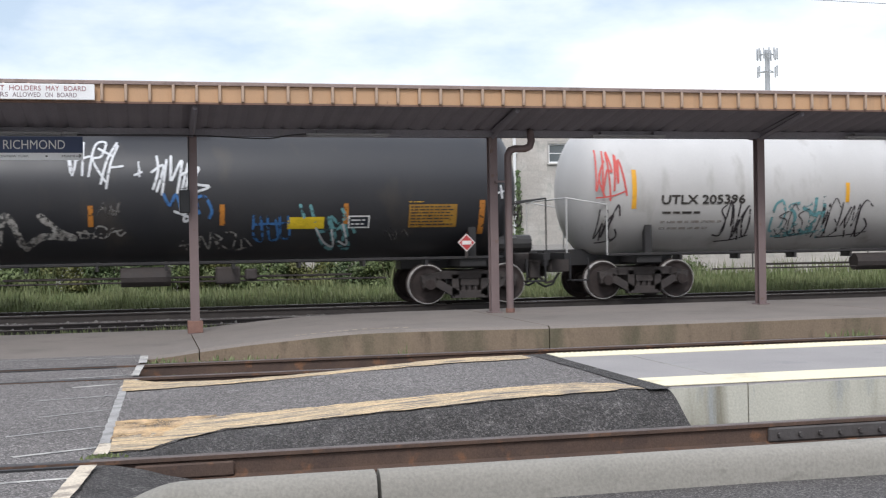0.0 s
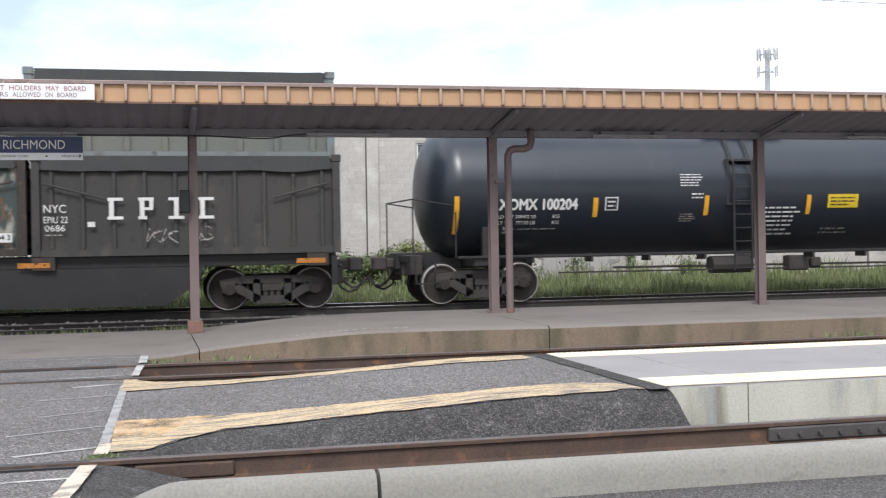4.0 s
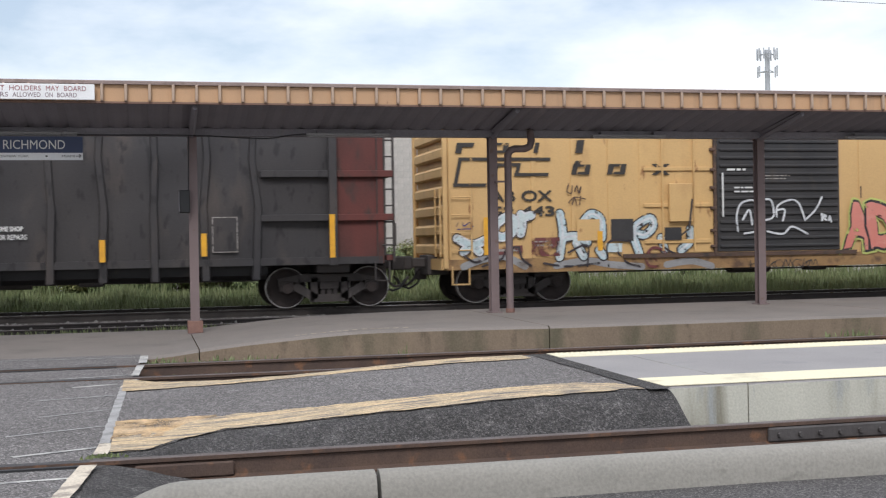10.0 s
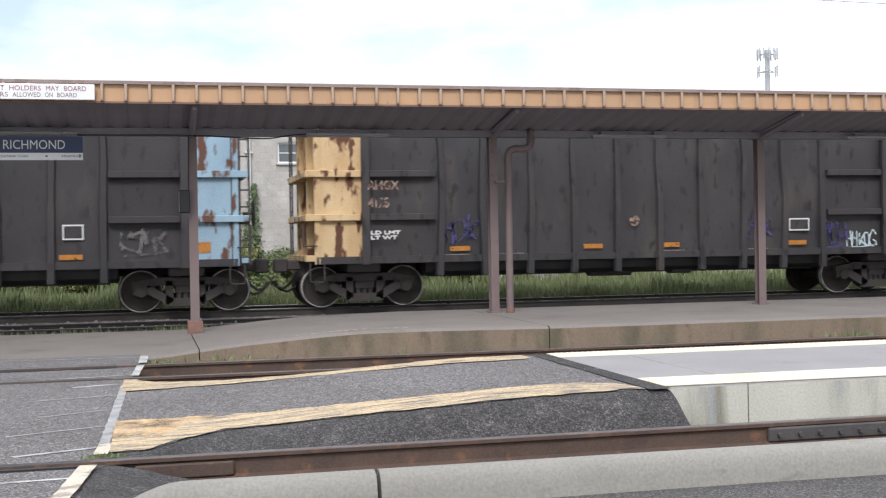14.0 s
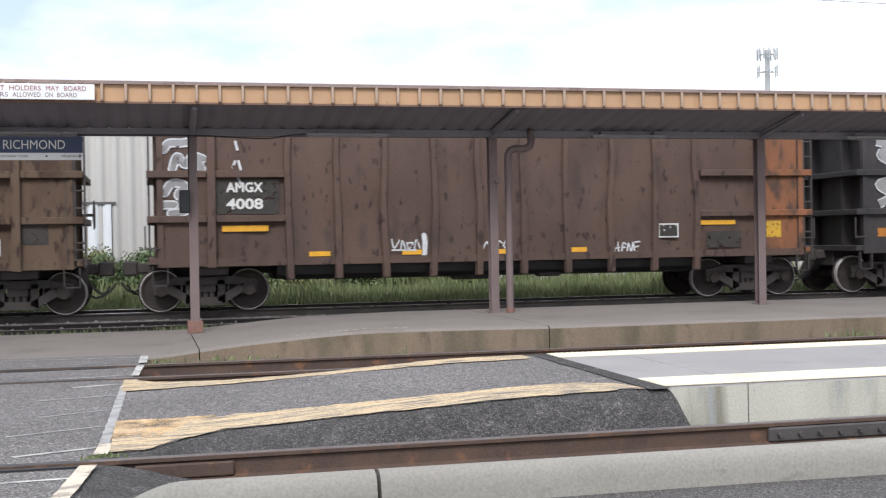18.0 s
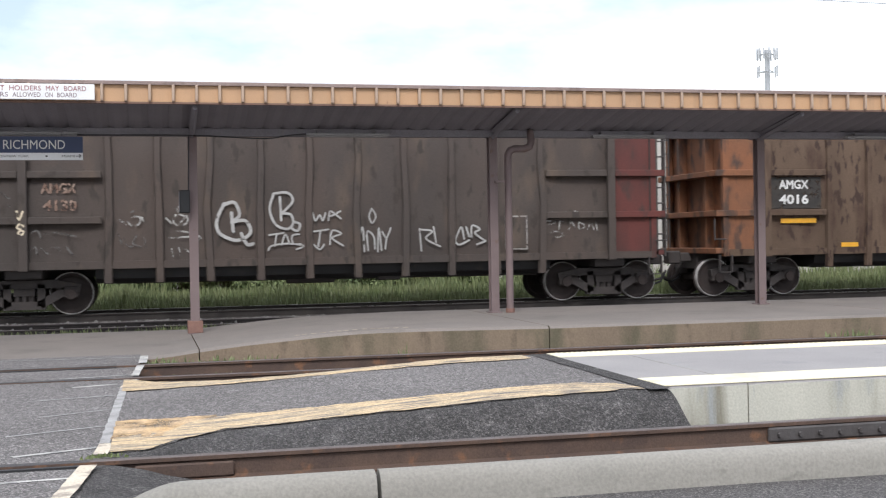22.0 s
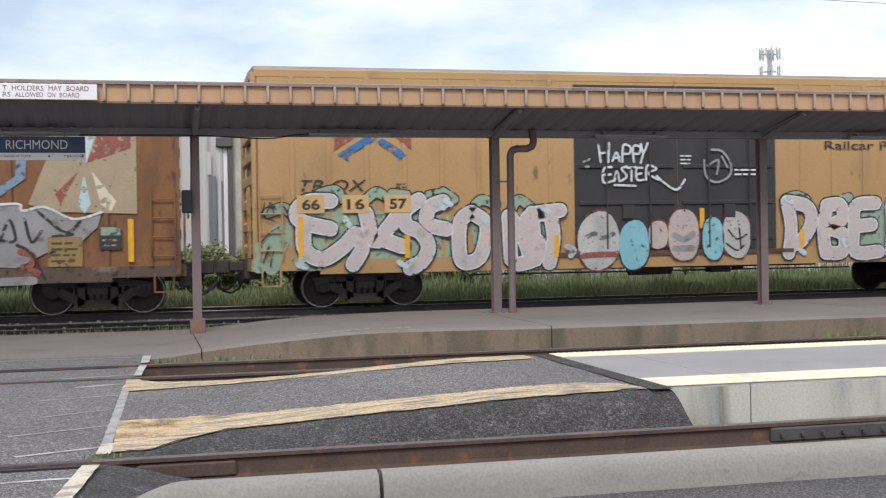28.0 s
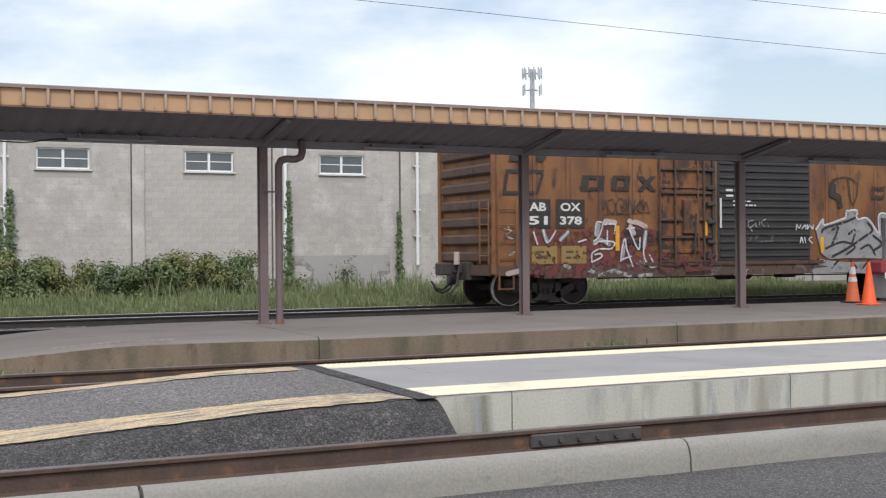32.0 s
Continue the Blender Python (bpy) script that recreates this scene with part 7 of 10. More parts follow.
def container(c, x0, x1, z0, z1, body, frame_mat, label, lid=True, ribs=7, posts_up=0.0, stack=False, rib=0.06):
    """A half-height waste container with ribs, corner posts and a sagging tarpaulin lid."""
    mid, half = (x0 + x1) / 2, (x1 - x0) / 2
    box_ob = thing("waste_container", c + mid, TRACK_4, 0.065 + z0, label, "container", "containers on the spine car")
    CARS.append((box_ob, c + mid, z0))
    h = z1 - z0
    part("shell", boxes((-half + 0.08, SIDE + 0.06, 0.1, half - 0.08, -SIDE - 0.06, h - 0.1), bevel=0.01), body, box_ob)
    for s in (-1, 1):
        for y in (SIDE + 0.06, -SIDE - 0.06):
            part("corner_post", boxes((s * half - 0.08, y - 0.08, 0.0, s * half + 0.08, y + 0.08, h + posts_up), bevel=0.01), frame_mat, box_ob)
            part("corner_casting", boxes((s * half - 0.1, y - 0.1, h + posts_up - 0.02, s * half + 0.1, y + 0.1, h + posts_up + 0.13), bevel=0.012), frame_mat, box_ob)
    for y in (SIDE + 0.05, -SIDE - 0.05):
        part("bottom_rail", boxes((-half + 0.08, y - 0.06, 0.0, half - 0.08, y + 0.06, 0.14)), frame_mat, box_ob)
        part("top_rail", boxes((-half + 0.08, y - 0.05, h - 0.16, half - 0.08, y + 0.05, h - 0.02)), frame_mat, box_ob)
        for i in range(ribs):
            x = -half + (i + 0.5) * 2 * half / ribs
            part("side_rib", boxes((x - rib, y - 0.045, 0.14, x + rib, y + 0.02, h - 0.16), bevel=0.008), body, box_ob)
    for s in (-1, 1):
        for z in (0.35, h * 0.5, h - 0.3):
            part("end_rib", boxes((s * half - 0.06, SIDE + 0.15, z - 0.06, s * half + 0.05, -SIDE - 0.15, z + 0.06)), body, box_ob)
        part("latch_bar", rods(((s * (half - 0.15), SIDE - 0.05, h - 0.45), (s * (half - 1.3), SIDE - 0.04, h - 0.75), 0.02), n=6), frame_mat, box_ob)
    if lid:
        n = 24
        bm = bmesh.new()
        prev = None
        for i in range(n + 1):
            x = -half + 0.12 + (2 * half - 0.24) * i / n
            sag = 0.05 * noise.noise(Vector((x * 2, mid, 0)))
            cur = [bm.verts.new(v) for v in ((x, SIDE - 0.03, h - 0.2 + sag), (x, SIDE - 0.02, h + 0.1), (x, SIDE + 0.5, h + 0.16 + sag), (x, 0, h + 0.2 + sag), (x, -SIDE - 0.5, h + 0.16), (x, -SIDE + 0.02, h + 0.1), (x, -SIDE + 0.03, h - 0.2 - sag))]
            if prev:
                for j in range(6):
                    bm.faces.new((prev[j], cur[j], cur[j + 1], prev[j + 1]))
            prev = cur
        part("tarpaulin", bm, TARP, box_ob, "sagging dark tarpaulin lid", smooth=True)
    return box_ob


EP = -38.5
car = rolling("spine_car", EP, "black articulated spine car carrying waste containers", "flat car")
for x in (-10.96, 0.0, 11.0):
    truck(car, x)
for s in (-1, 1):
    x0, x1 = (0.75, 12.3) if s > 0 else (-12.35, -0.75)
    part("deck_sill", boxes((x0, -1.35, 0.93, x1, 1.35, 1.165), bevel=0.01), SILL_BLACK, car)
    a, b = (1.35, 9.6) if s > 0 else (-9.6, -1.35)
    prof = [(a, 0.93), (a + 0.1, 0.6), (a + 0.75, 0.16), (b - 0.75, 0.16), (b - 0.1, 0.6), (b, 0.93)]
    for y in (-1.36, 1.36):
        bm = bmesh.new()
        v0 = [bm.verts.new((x, y - 0.04, z)) for x, z in prof]
        v1 = [bm.verts.new((x, y + 0.04, z)) for x, z in prof]
        bm.faces.new(v0)
        bm.faces.new(v1[::-1])
        for i in range(len(prof)):
            bm.faces.new((v0[i], v1[i], v1[(i + 1) % len(prof)], v0[(i + 1) % len(prof)]))
        bmesh.ops.recalc_face_normals(bm, faces=bm.faces)
        part("side_girder", bm, SILL_BLACK, car, "deep black fish-belly side girder")
    for x in (x0 + 0.4, (x0 + x1) / 2, x1 - 0.4):
        part("container_guide", boxes((x - 0.22, -1.5, 0.9, x + 0.22, -1.36, 1.2), bevel=0.01), CONT_FRAME, car)
    part("end_step", boxes((s * 12.25 - 0.06, -1.45, 0.5, s * 12.25 + 0.06, -1.3, 1.1)), SILL_BLACK, car)
part("articulation", boxes((-0.9, -0.3, 0.78, 0.9, 0.3, 1.0), bevel=0.03), STEEL_DARK, car)
couplers(car, 12.4)
F = wall_side(0.006, -1.4)
letters(car, "EPIX 91513", -8.97, 0.58, -7.44, 0.78, MARK_WHITE, F, 0.02)
letters(car, "- LD LMT 177000 LB", -8.92, 0.31, -7.83, 0.39, MARK_GREY, F, 0.01)
bars(car, 2.2, 0.3, 3.2, 0.5, 2, MARK_GREY, F, 62)
bars(car, 2.0, 0.78, 3.6, 0.9, 2, MARK_GREY, F, 63)
patch(car, 3.0, 0.3, 3.35, 0.46, MARK_GREY, wall_side(0.008, -1.4), "placard")
for x in (-11.6, 6.35, 11.75):
    patch(car, x - 0.3, 0.96, x + 0.3, 1.06, REFLECTOR_DIRTY, wall_side(0.01, -1.5))
C = wall_side(0.055)


def emblem_blocks(ob, x0, x1, z0, z1, mat, n=4, gap=0.95, flat=C):
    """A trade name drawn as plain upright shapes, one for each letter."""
    w = (x1 - x0) / (n + (n - 1) * gap)
    rows = []
    h, t = z1 - z0, 0.3 * w
    for i in range(n):
        a = x0 + i * w * (1 + gap)
        bars_ = [(a + (w - t) / 2 if i == 2 else a + 0.1 * w, z0, t, h)]
        bars_ += [(a, z1 - 0.14 * h, w, 0.14 * h), (a, z0, (w, 0.55 * w, w, w)[i], 0.14 * h)]
        if i == 1:
            bars_ += [(a + 0.4 * w, z0 + 0.42 * h, 0.55 * w, 0.13 * h), (a + 0.72 * w, z0 + 0.5 * h, 0.25 * w, 0.4 * h)]
        rows += [(0, [(x, z), (x + b, z), (x + b, z + c), (x, z + c)]) for x, z, b, c in bars_]
    return shapes(ob, rows, [mat], flat, "trade_mark")


ct = container(EP, 6.4, 12.3, 1.17, 3.05, CONT_DARK, CONT_DARK, "charcoal steel waste container with a white trade mark", ribs=10, rib=0.035)
emblem_blocks(ct, -1.6, 0.46, 0.72, 1.15, MARK_WHITE)
letters(ct, "NYC", -2.8, 0.86, -2.38, 1.02, MARK_WHITE, C, 0.0)
letters(ct, "EPIU 22", -2.8, 0.66, -2.35, 0.79, MARK_WHITE, C, 0.0)
letters(ct, "0686", -2.78, 0.5, -2.4, 0.62, MARK_WHITE, C, 0.0)
bars(ct, -2.78, 0.4, -2.4, 0.46, 1, MARK_GREY, C, 64)
patch(ct, -1.98, 0.58, -1.84, 0.68, MARK_WHITE, C, "placard")
tag(ct, -0.9, 0.25, -0.3, 0.55, MARK_GREY, C, 65, 0.025, 2)
tag(ct, 0.0, 0.3, 0.4, 0.55, MARK_GREY, C, 66, 0.025, 2)
container(EP, 6.3, 12.2, 3.1, 4.75, CONT_OLIVE, CONT_GREY, "olive grey waste container stacked on another", ribs=8, stack=True)
ct = container(EP, -12.42, -6.72, 1.17, 3.05, CONT_GREY, CONT_GREY, "grey steel waste container with a dark trade mark", ribs=4, rib=0.1)
emblem_blocks(ct, -1.2, 1.25, 0.75, 1.12, STEEL_DARK)
tag(ct, 0.2, 0.3, 0.95, 0.66, MARK_WHITE, C, 67, 0.025, 4)
patch(ct, -2.2, 0.67, -1.85, 0.86, MARK_WHITE, C, "placard")
patch(ct, -1.45, 0.95, -1.35, 1.15, MARK_WHITE, C, "placard")
patch(ct, 1.42, 0.95, 1.52, 1.15, MARK_WHITE, C, "placard")
bars(ct, 2.0, 0.35, 2.4, 0.8, 4, CONT_DARK, C, 68)
container(EP, -12.45, -6.75, 3.1, 4.78, CONT_GREY, CONT_GREY, "grey steel waste container stacked on another", ribs=8, stack=True)
ct = container(EP, 0.55, 6.15, 1.2, 3.1, TEAL_PEEL, CONT_FRAME, "teal waste container with white peeling paint and rust", ribs=4, posts_up=0.3)
patch(ct, 1.65, 0.27, 2.62, 0.45, MARK_WHITE, C, "number_label", "white number label")
letters(ct, "EGIU 420704 3", 1.69, 0.31, 2.58, 0.42, MARK_BLACK, wall_side(0.06), 0.02)
tag(ct, -0.9, 0.45, -0.3, 0.85, MARK_WHITE, C, 70, 0.025, 3)
patch(ct, -2.15, 0.3, -1.98, 0.4, MARK_WHITE, C, "placard")
patch(ct, -1.65, 1.2, -1.52, 1.38, MARK_WHITE, C, "placard")
ct = container(EP, -6.3, -0.62, 1.2, 3.1, TEAL, CONT_FRAME, "blue-teal waste container with rust patches", ribs=4, posts_up=0.3)
patch(ct, 1.75, 0.27, 2.7, 0.45, MARK_WHITE, C, "number_label", "white number label")
letters(ct, "EGIU 420270 9", 1.79, 0.31, 2.67, 0.42, MARK_BLACK, wall_side(0.06), 0.02)
tag(ct, 0.5, 0.4, 1.2, 0.9, MARK_GREY, C, 72, 0.025, 4)
patch(ct, -1.52, 1.2, -1.4, 1.38, MARK_WHITE, C, "placard")

# ---- box cars ----


def box_car(c, half, truck_x, paint, z0, z1, label, ribs, doors, end_paint=None, sill_paint=None):
    """doors: (x0, x1, material, kind) with kind ribbed for horizontal corrugations or plug for a plug door."""
    car = rolling("box_car", c, label, "box car")
    part("body", boxes((-half + 0.05, -1.492, z0 + 0.1, half - 0.05, 1.492, z1 - 0.12), bevel=0.02), paint, car)
    bm = sweep([(-1.5, z1 - 0.16), (-1.42, z1 - 0.06), (0, z1), (1.42, z1 - 0.06), (1.5, z1 - 0.16), (1.4, z1 - 0.2), (-1.4, z1 - 0.2)], -half, half)
    part("roof", bm, surf_roof, car)
    for y in (-1.47, 1.47):
        part("side_sill", boxes((-half + 1.3, y - 0.05, z0 - 0.06, half - 1.3, y + 0.03, z0 + 0.24), (-half, y - 0.03, z0 + 0.02, -half + 1.3, y + 0.03, z0 + 0.24), (half - 1.3, y - 0.03, z0 + 0.02, half, y + 0.03, z0 + 0.24)), sill_paint or paint, car)
        part("top_chord", boxes((-half, y - 0.03, z1 - 0.28, half, y + 0.03, z1 - 0.14)), paint, car)
        for x in ribs:
            part("side_post", boxes((x - 0.05, y - 0.045, z0 + 0.24, x + 0.05, y + 0.03, z1 - 0.28), bevel=0.008), paint, car)
        for x0, x1, mat, kind in doors:
            d = part("door", boxes((x0, y - 0.04, z0 + 0.3, x1, y + 0.03, z1 - 0.35), bevel=0.01), mat, car, "sliding side door")
            if kind == "ribbed":
                n = 17
                for i in range(n):
                    z = z0 + 0.42 + (z1 - z0 - 0.9) * i / (n - 1)
                    part("door_rib", boxes((x0 + 0.06, y - 0.075, z - 0.035, x1 - 0.06, y - 0.035, z + 0.035), bevel=0.015), mat, d)
            else:
                for z in (z0 + 0.55, z0 + 1.35, z0 + 2.15, z0 + 2.9):
                    part("door_stiffener", boxes((x0 + 0.1, y - 0.075, z - 0.045, x1 - 0.1, y - 0.035, z + 0.045), bevel=0.01), mat, d)
                for x in (x0 + (x1 - x0) * 0.3, x0 + (x1 - x0) * 0.72):
                    part("lock_rod", rods(((x, y - 0.09, z0 + 0.35), (x, y - 0.09, z1 - 0.5), 0.022), n=6), mat, d)
                part("door_handle", boxes((x0 + (x1 - x0) * 0.5 - 0.12, y - 0.1, z0 + 1.0, x0 + (x1 - x0) * 0.5 + 0.16, y - 0.06, z0 + 1.3), bevel=0.01), mat, d)
        x0, x1 = min(d[0] for d in doors), max(d[1] for d in doors)
        part("door_track", boxes((x0 - 0.4, y - 0.09, z0 + 0.2, x1 + 0.4, y - 0.03, z0 + 0.29)), RUST_BROWN, car)
    ep = end_paint or paint
    for s in (-1, 1):
        n = 8
        for i in range(n):
            z = z0 + 0.45 + (z1 - z0 - 0.9) * i / (n - 1)
            part("end_corrugation", boxes((s * half - 0.06, -1.36, z - 0.13, s * half + 0.05, 1.36, z + 0.13), bevel=0.05), ep, car)
        for y in (-1.47, 1.47):
            part("corner_post", boxes((s * half - 0.07, y - 0.04, z0 + 0.05, s * half + 0.03, y + 0.04, z1 - 0.2), bevel=0.01), paint, car)
        ladder(car, s * (half - 0.3), -1.56, z0 + 0.25, z0 + 1.75, paint, 0.46, 4)
        ladder(car, s * (half - 0.3), 1.56, z0 + 0.25, z0 + 1.75, paint, 0.46, 4)
        ladder(car, s * (half + 0.12), -1.2, z0 + 0.3, z0 + 1.75, paint, 0.46, 4, "y")
        part("step", boxes((s * (half - 0.3) - 0.2, -1.52, z0 - 0.3, s * (half - 0.3) + 0.2, -1.46, z0 - 0.27), (s * (half - 0.3) - 0.2, -1.52, z0 - 0.3, s * (half - 0.3) - 0.17, -1.46, z0 + 0.1), (s * (half - 0.3) + 0.17, -1.52, z0 - 0.3, s * (half - 0.3) + 0.2, -1.46, z0 + 0.1)), paint, car)
        part("bolster", boxes((s * truck_x - 0.3, -1.3, 0.72, s * truck_x + 0.3, 1.3, z0 + 0.12)), STEEL_DARK, car)
        part("end_sill", boxes((s * half - 0.1, -1.4, z0 + 0.02, s * half + 0.14, 1.4, z0 + 0.26)), ep, car)
        truck(car, s * truck_x)
    part("centre_sill", boxes((-half, -0.25, 0.75, half, 0.25, z0 + 0.1)), STEEL_DARK, car)
    brake_gear(car)
    couplers(car, half + 0.1)
    return car


surf_roof = surf("galvanised_roof", (0.3, 0.29, 0.27), 0.6, 0.4, color2=(0.24, 0.2, 0.16), scale=1)
B = wall_side(0.045)
BR = wall_side(0.009, -1.51)


# yellow box car
YELLOW_SILL = surf("dirty_yellow_sill", (0.36, 0.22, 0.09), 0.75, color2=(0.26, 0.15, 0.075), scale=1.4, fine=40, grain=0.16, stain=(0.12, 0.07, 0.045), stain_cut=(0.52, 0.68))
RIBS_50 = [-6.75, -5.85, -4.95, -4.1, 2.05, 2.9, 3.75, 4.6, 5.5, 6.4]
car = box_car(-60.2, 7.78, 6.1, BOX_YELLOW, 0.72, 4.5, "weathered yellow box car with black door and graffiti", RIBS_50,
              [(-3.42, -1.64, BOX_YELLOW, "plug"), (-1.56, 1.5, DOOR_BLACK, "ribbed")], sill_paint=YELLOW_SILL)
shapes(car, [(0, [(-7.5, 3.12), (-5.45, 3.12), (-5.47, 3.05), (-7.45, 3.05)]), (0, [(-7.5, 3.12), (-7.42, 3.12), (-7.55, 2.5), (-7.63, 2.5)]), (0, [(-7.63, 2.57), (-6.8, 2.57), (-6.82, 2.5), (-7.63, 2.5)]),
             (0, [(-6.85, 2.5), (-6.77, 2.5), (-6.6, 3.0), (-6.68, 3.0)]), (0, [(-6.66, 3.0), (-6.2, 3.0), (-6.2, 2.93), (-6.66, 2.93)]), (0, [(-6.2, 3.0), (-6.12, 3.0), (-6.2, 2.72), (-6.28, 2.72)]), (0, [(-6.28, 2.79), (-5.5, 2.79), (-5.52, 2.72), (-6.28, 2.72)])], [MARK_BLACK], BR, "trade_mark", "black outline trade mark")
letters(car, "AB OX", -6.83, 2.17, -5.43, 2.42, MARK_BLACK, BR, 0.03)
letters(car, "52 443", -6.78, 1.86, -5.38, 2.08, MARK_BLACK, BR, 0.03)
letters(car, "next\nload", 3.54, 3.2, 4.02, 3.55, MARK_BLACK, BR, 0.03, 0.2)
letters(car, "any\nroad", 5.2, 3.2, 5.68, 3.55, MARK_BLACK, BR, 0.03, 0.2)
shapes(car, [(0, [(4.35, 3.15), (4.5, 3.1), (5.0, 3.6), (4.85, 3.65)]), (1, [(4.85, 3.1), (5.0, 3.15), (4.5, 3.65), (4.35, 3.6)])], [SPRAY_BLUE, SPRAY_CORAL], BR, "painted_emblem")
piece(car, "ADOPT", 1.62, 1.08, 4.85, 2.12, [SPRAY_CORAL], SPRAY_BLACK, wall_side(0.01, -1.53), halo=SPRAY_LIME, seed=4, bold=0.07, label="coral graffiti letters with a lime outline")
bars(car, -1.33, 2.8, -0.72, 2.92, 1, MARK_WHITE, wall_side(0.004, -1.55), 74)
bars(car, -1.16, 2.32, -0.49, 2.5, 2, MARK_WHITE, wall_side(0.004, -1.55), 75)
bars(car, -0.4, 2.62, 0.3, 2.75, 2, MARK_GREY, wall_side(0.004, -1.55), 76)
patch(car, -1.46, 1.8, -1.42, 2.78, MARK_WHITE, wall_side(0.004, -1.555), "stripe")
patch(car, -6.75, 1.05, -6.12, 1.24, SPRAY_MAROON, wall_side(0.018, -1.52), "stencil_field")
bars(car, -6.7, 1.08, -6.2, 1.22, 1, MARK_GREY, wall_side(0.0195, -1.52), 180)
patch(car, -5.92, 1.0, -5.28, 1.4, SPRAY_MAROON, wall_side(0.018, -1.52), "stencil_field")
bars(car, -5.85, 1.2, -5.4, 1.36, 2, MARK_GREY, wall_side(0.0195, -1.52), 181)
patch(car, -4.88, 1.32, -4.36, 1.78, BOX_YELLOW, wall_side(0.018, -1.52), "paint_patch")
patch(car, -4.1, 1.3, -3.58, 1.78, DOOR_BLACK, wall_side(0.018, -1.52), "paint_patch")
patch(car, -4.22, 1.06, -3.85, 1.25, SPRAY_SKY, wall_side(0.018, -1.52), "paint_patch")
patch(car, -2.85, 1.3, -2.45, 1.58, DOOR_BLACK, wall_side(0.02, -1.545), "stencil_field")
patch(car, -4.42, 1.1, -4.3, 1.52, REFLECTOR, wall_side(0.02, -1.53))
# rust and door gear round the plug door
for z in (1.15, 1.5, 2.0, 2.45, 2.85, 3.3):
    part("door_lug", boxes((-1.74, -1.58, z - 0.035, -1.6, -1.5, z + 0.035), bevel=0.012), RUST_BROWN, car)
part("door_edge", boxes((-1.66, -1.57, 0.95, -1.6, -1.5, 4.1)), RUST_BROWN, car, "rusty door edge")
part("lock_box", boxes((-2.75, -1.62, 1.7, -2.2, -1.53, 2.55), bevel=0.015), BOX_YELLOW, car)
part("lock_lever", rods(((-2.3, -1.64, 1.55), (-2.22, -1.64, 2.2), 0.025), ((-2.3, -1.64, 1.55), (-2.5, -1.64, 1.4), 0.02), n=6), STEEL_DARK, car)
for x, z in ((2.05, 2.35), (2.9, 2.45), (3.75, 2.4), (2.05, 1.05), (2.9, 1.0)):
    part("rust_streak", boxes((x - 0.02, -1.5185, z - 0.15, x + 0.015, -1.5155, z + 0.12)), RUST_BROWN, car)
patch(car, -6.98, 1.05, -6.84, 1.85, REFLECTOR, wall_side(0.02, -1.53))
patch(car, 6.55, 0.98, 6.66, 1.62, REFLECTOR, wall_side(0.006, -1.52))
tag(car, -0.8, 0.62, 0.9, 0.82, STEEL_DARK, wall_side(0.006, -1.53), 81, 0.02, 8)
for x0, z0, x1, z1, k in ((5.36, 1.42, 5.84, 1.67, 2), (5.46, 1.1, 5.8, 1.3, 2)):
    patch(car, x0, z0, x1, z1, MARK_BLACK, BR, "stencil_field")
    bars(car, x0 + 0.03, z0 + 0.03, x1 - 0.03, z1 - 0.03, k, MARK_WHITE, wall_side(0.008, -1.51), 82)
bars(car, 6.05, 1.1, 6.5, 1.72, 9, SPRAY_TAN_DIM, BR, 83)
patch(car, 7.0, 0.95, 7.5, 1.5, SPRAY_ROSE, BR, "paint_patch")
tag(car, 7.0, 1.0, 7.5, 1.4, SPRAY_WHITE, wall_side(0.01, -1.51), 84, 0.03, 3)
brake_wheel(car, 7.98, -0.9, 2.2, BOX_YELLOW)
YS, YS2, YS3, YD = wall_side(0.012, -1.52), wall_side(0.006, -1.52), wall_side(0.02, -1.52), wall_side(0.006, -1.55)
sprayed(car, [[(-7.56, 1.41), (-7.25, 1.27), (-6.93, 1.37)], [(-7.25, 1.27), (-7.43, 1.13)], [(-7.25, 1.29), (-7.08, 1.12)], [(-6.7, 1.7), (-6.75, 1.52), (-6.57, 1.42), (-6.34, 1.53), (-6.28, 1.76), (-6.46, 1.85), (-6.67, 1.73)], [(-6.15, 1.9), (-6.12, 1.69), (-6.16, 1.5)], [(-6.12, 1.83), (-5.92, 1.88)]], [(SPRAY_BLACK, 0.23), (SPRAY_WHITE, 0.19), (SPRAY_SKY, 0.12)], YS, "pale blue and white graffiti letters with black outlines")
sprayed(car, [[(-5.27, 1.91), (-5.21, 1.5), (-5.29, 0.97)], [(-5.21, 1.39), (-4.91, 1.42), (-4.65, 1.29)], [(-4.91, 1.28), (-4.74, 0.98)], [(-4.73, 1.74), (-4.55, 1.9), (-4.33, 1.77), (-4.31, 1.38)], [(-4.38, 1.11), (-4.28, 0.98)], [(-3.55, 1.36), (-3.51, 1.62), (-3.18, 1.79), (-3.11, 1.61), (-3.3, 1.43), (-3.5, 1.46)], [(-3.55, 1.31), (-3.44, 1.02)], [(-2.93, 1.35), (-2.85, 1.1)], [(-2.23, 1.53), (-2.23, 1.27), (-2.46, 1.08)]], [(SPRAY_BLACK, 0.23), (SPRAY_SKY, 0.17), (SPRAY_WHITE, 0.05)], YS)
sprayed(car, [[(-7.43, 0.81), (-7.02, 0.95), (-6.54, 1.01), (-6.07, 0.79)], [(-5.37, 0.79), (-4.67, 0.88), (-4.1, 0.79), (-3.38, 0.73)], [(-2.8, 0.76), (-2.21, 0.83), (-1.72, 0.71)]], [(SPRAY_SILVER, 0.15)], YS2, "thin grey graffiti swirls along the sill")
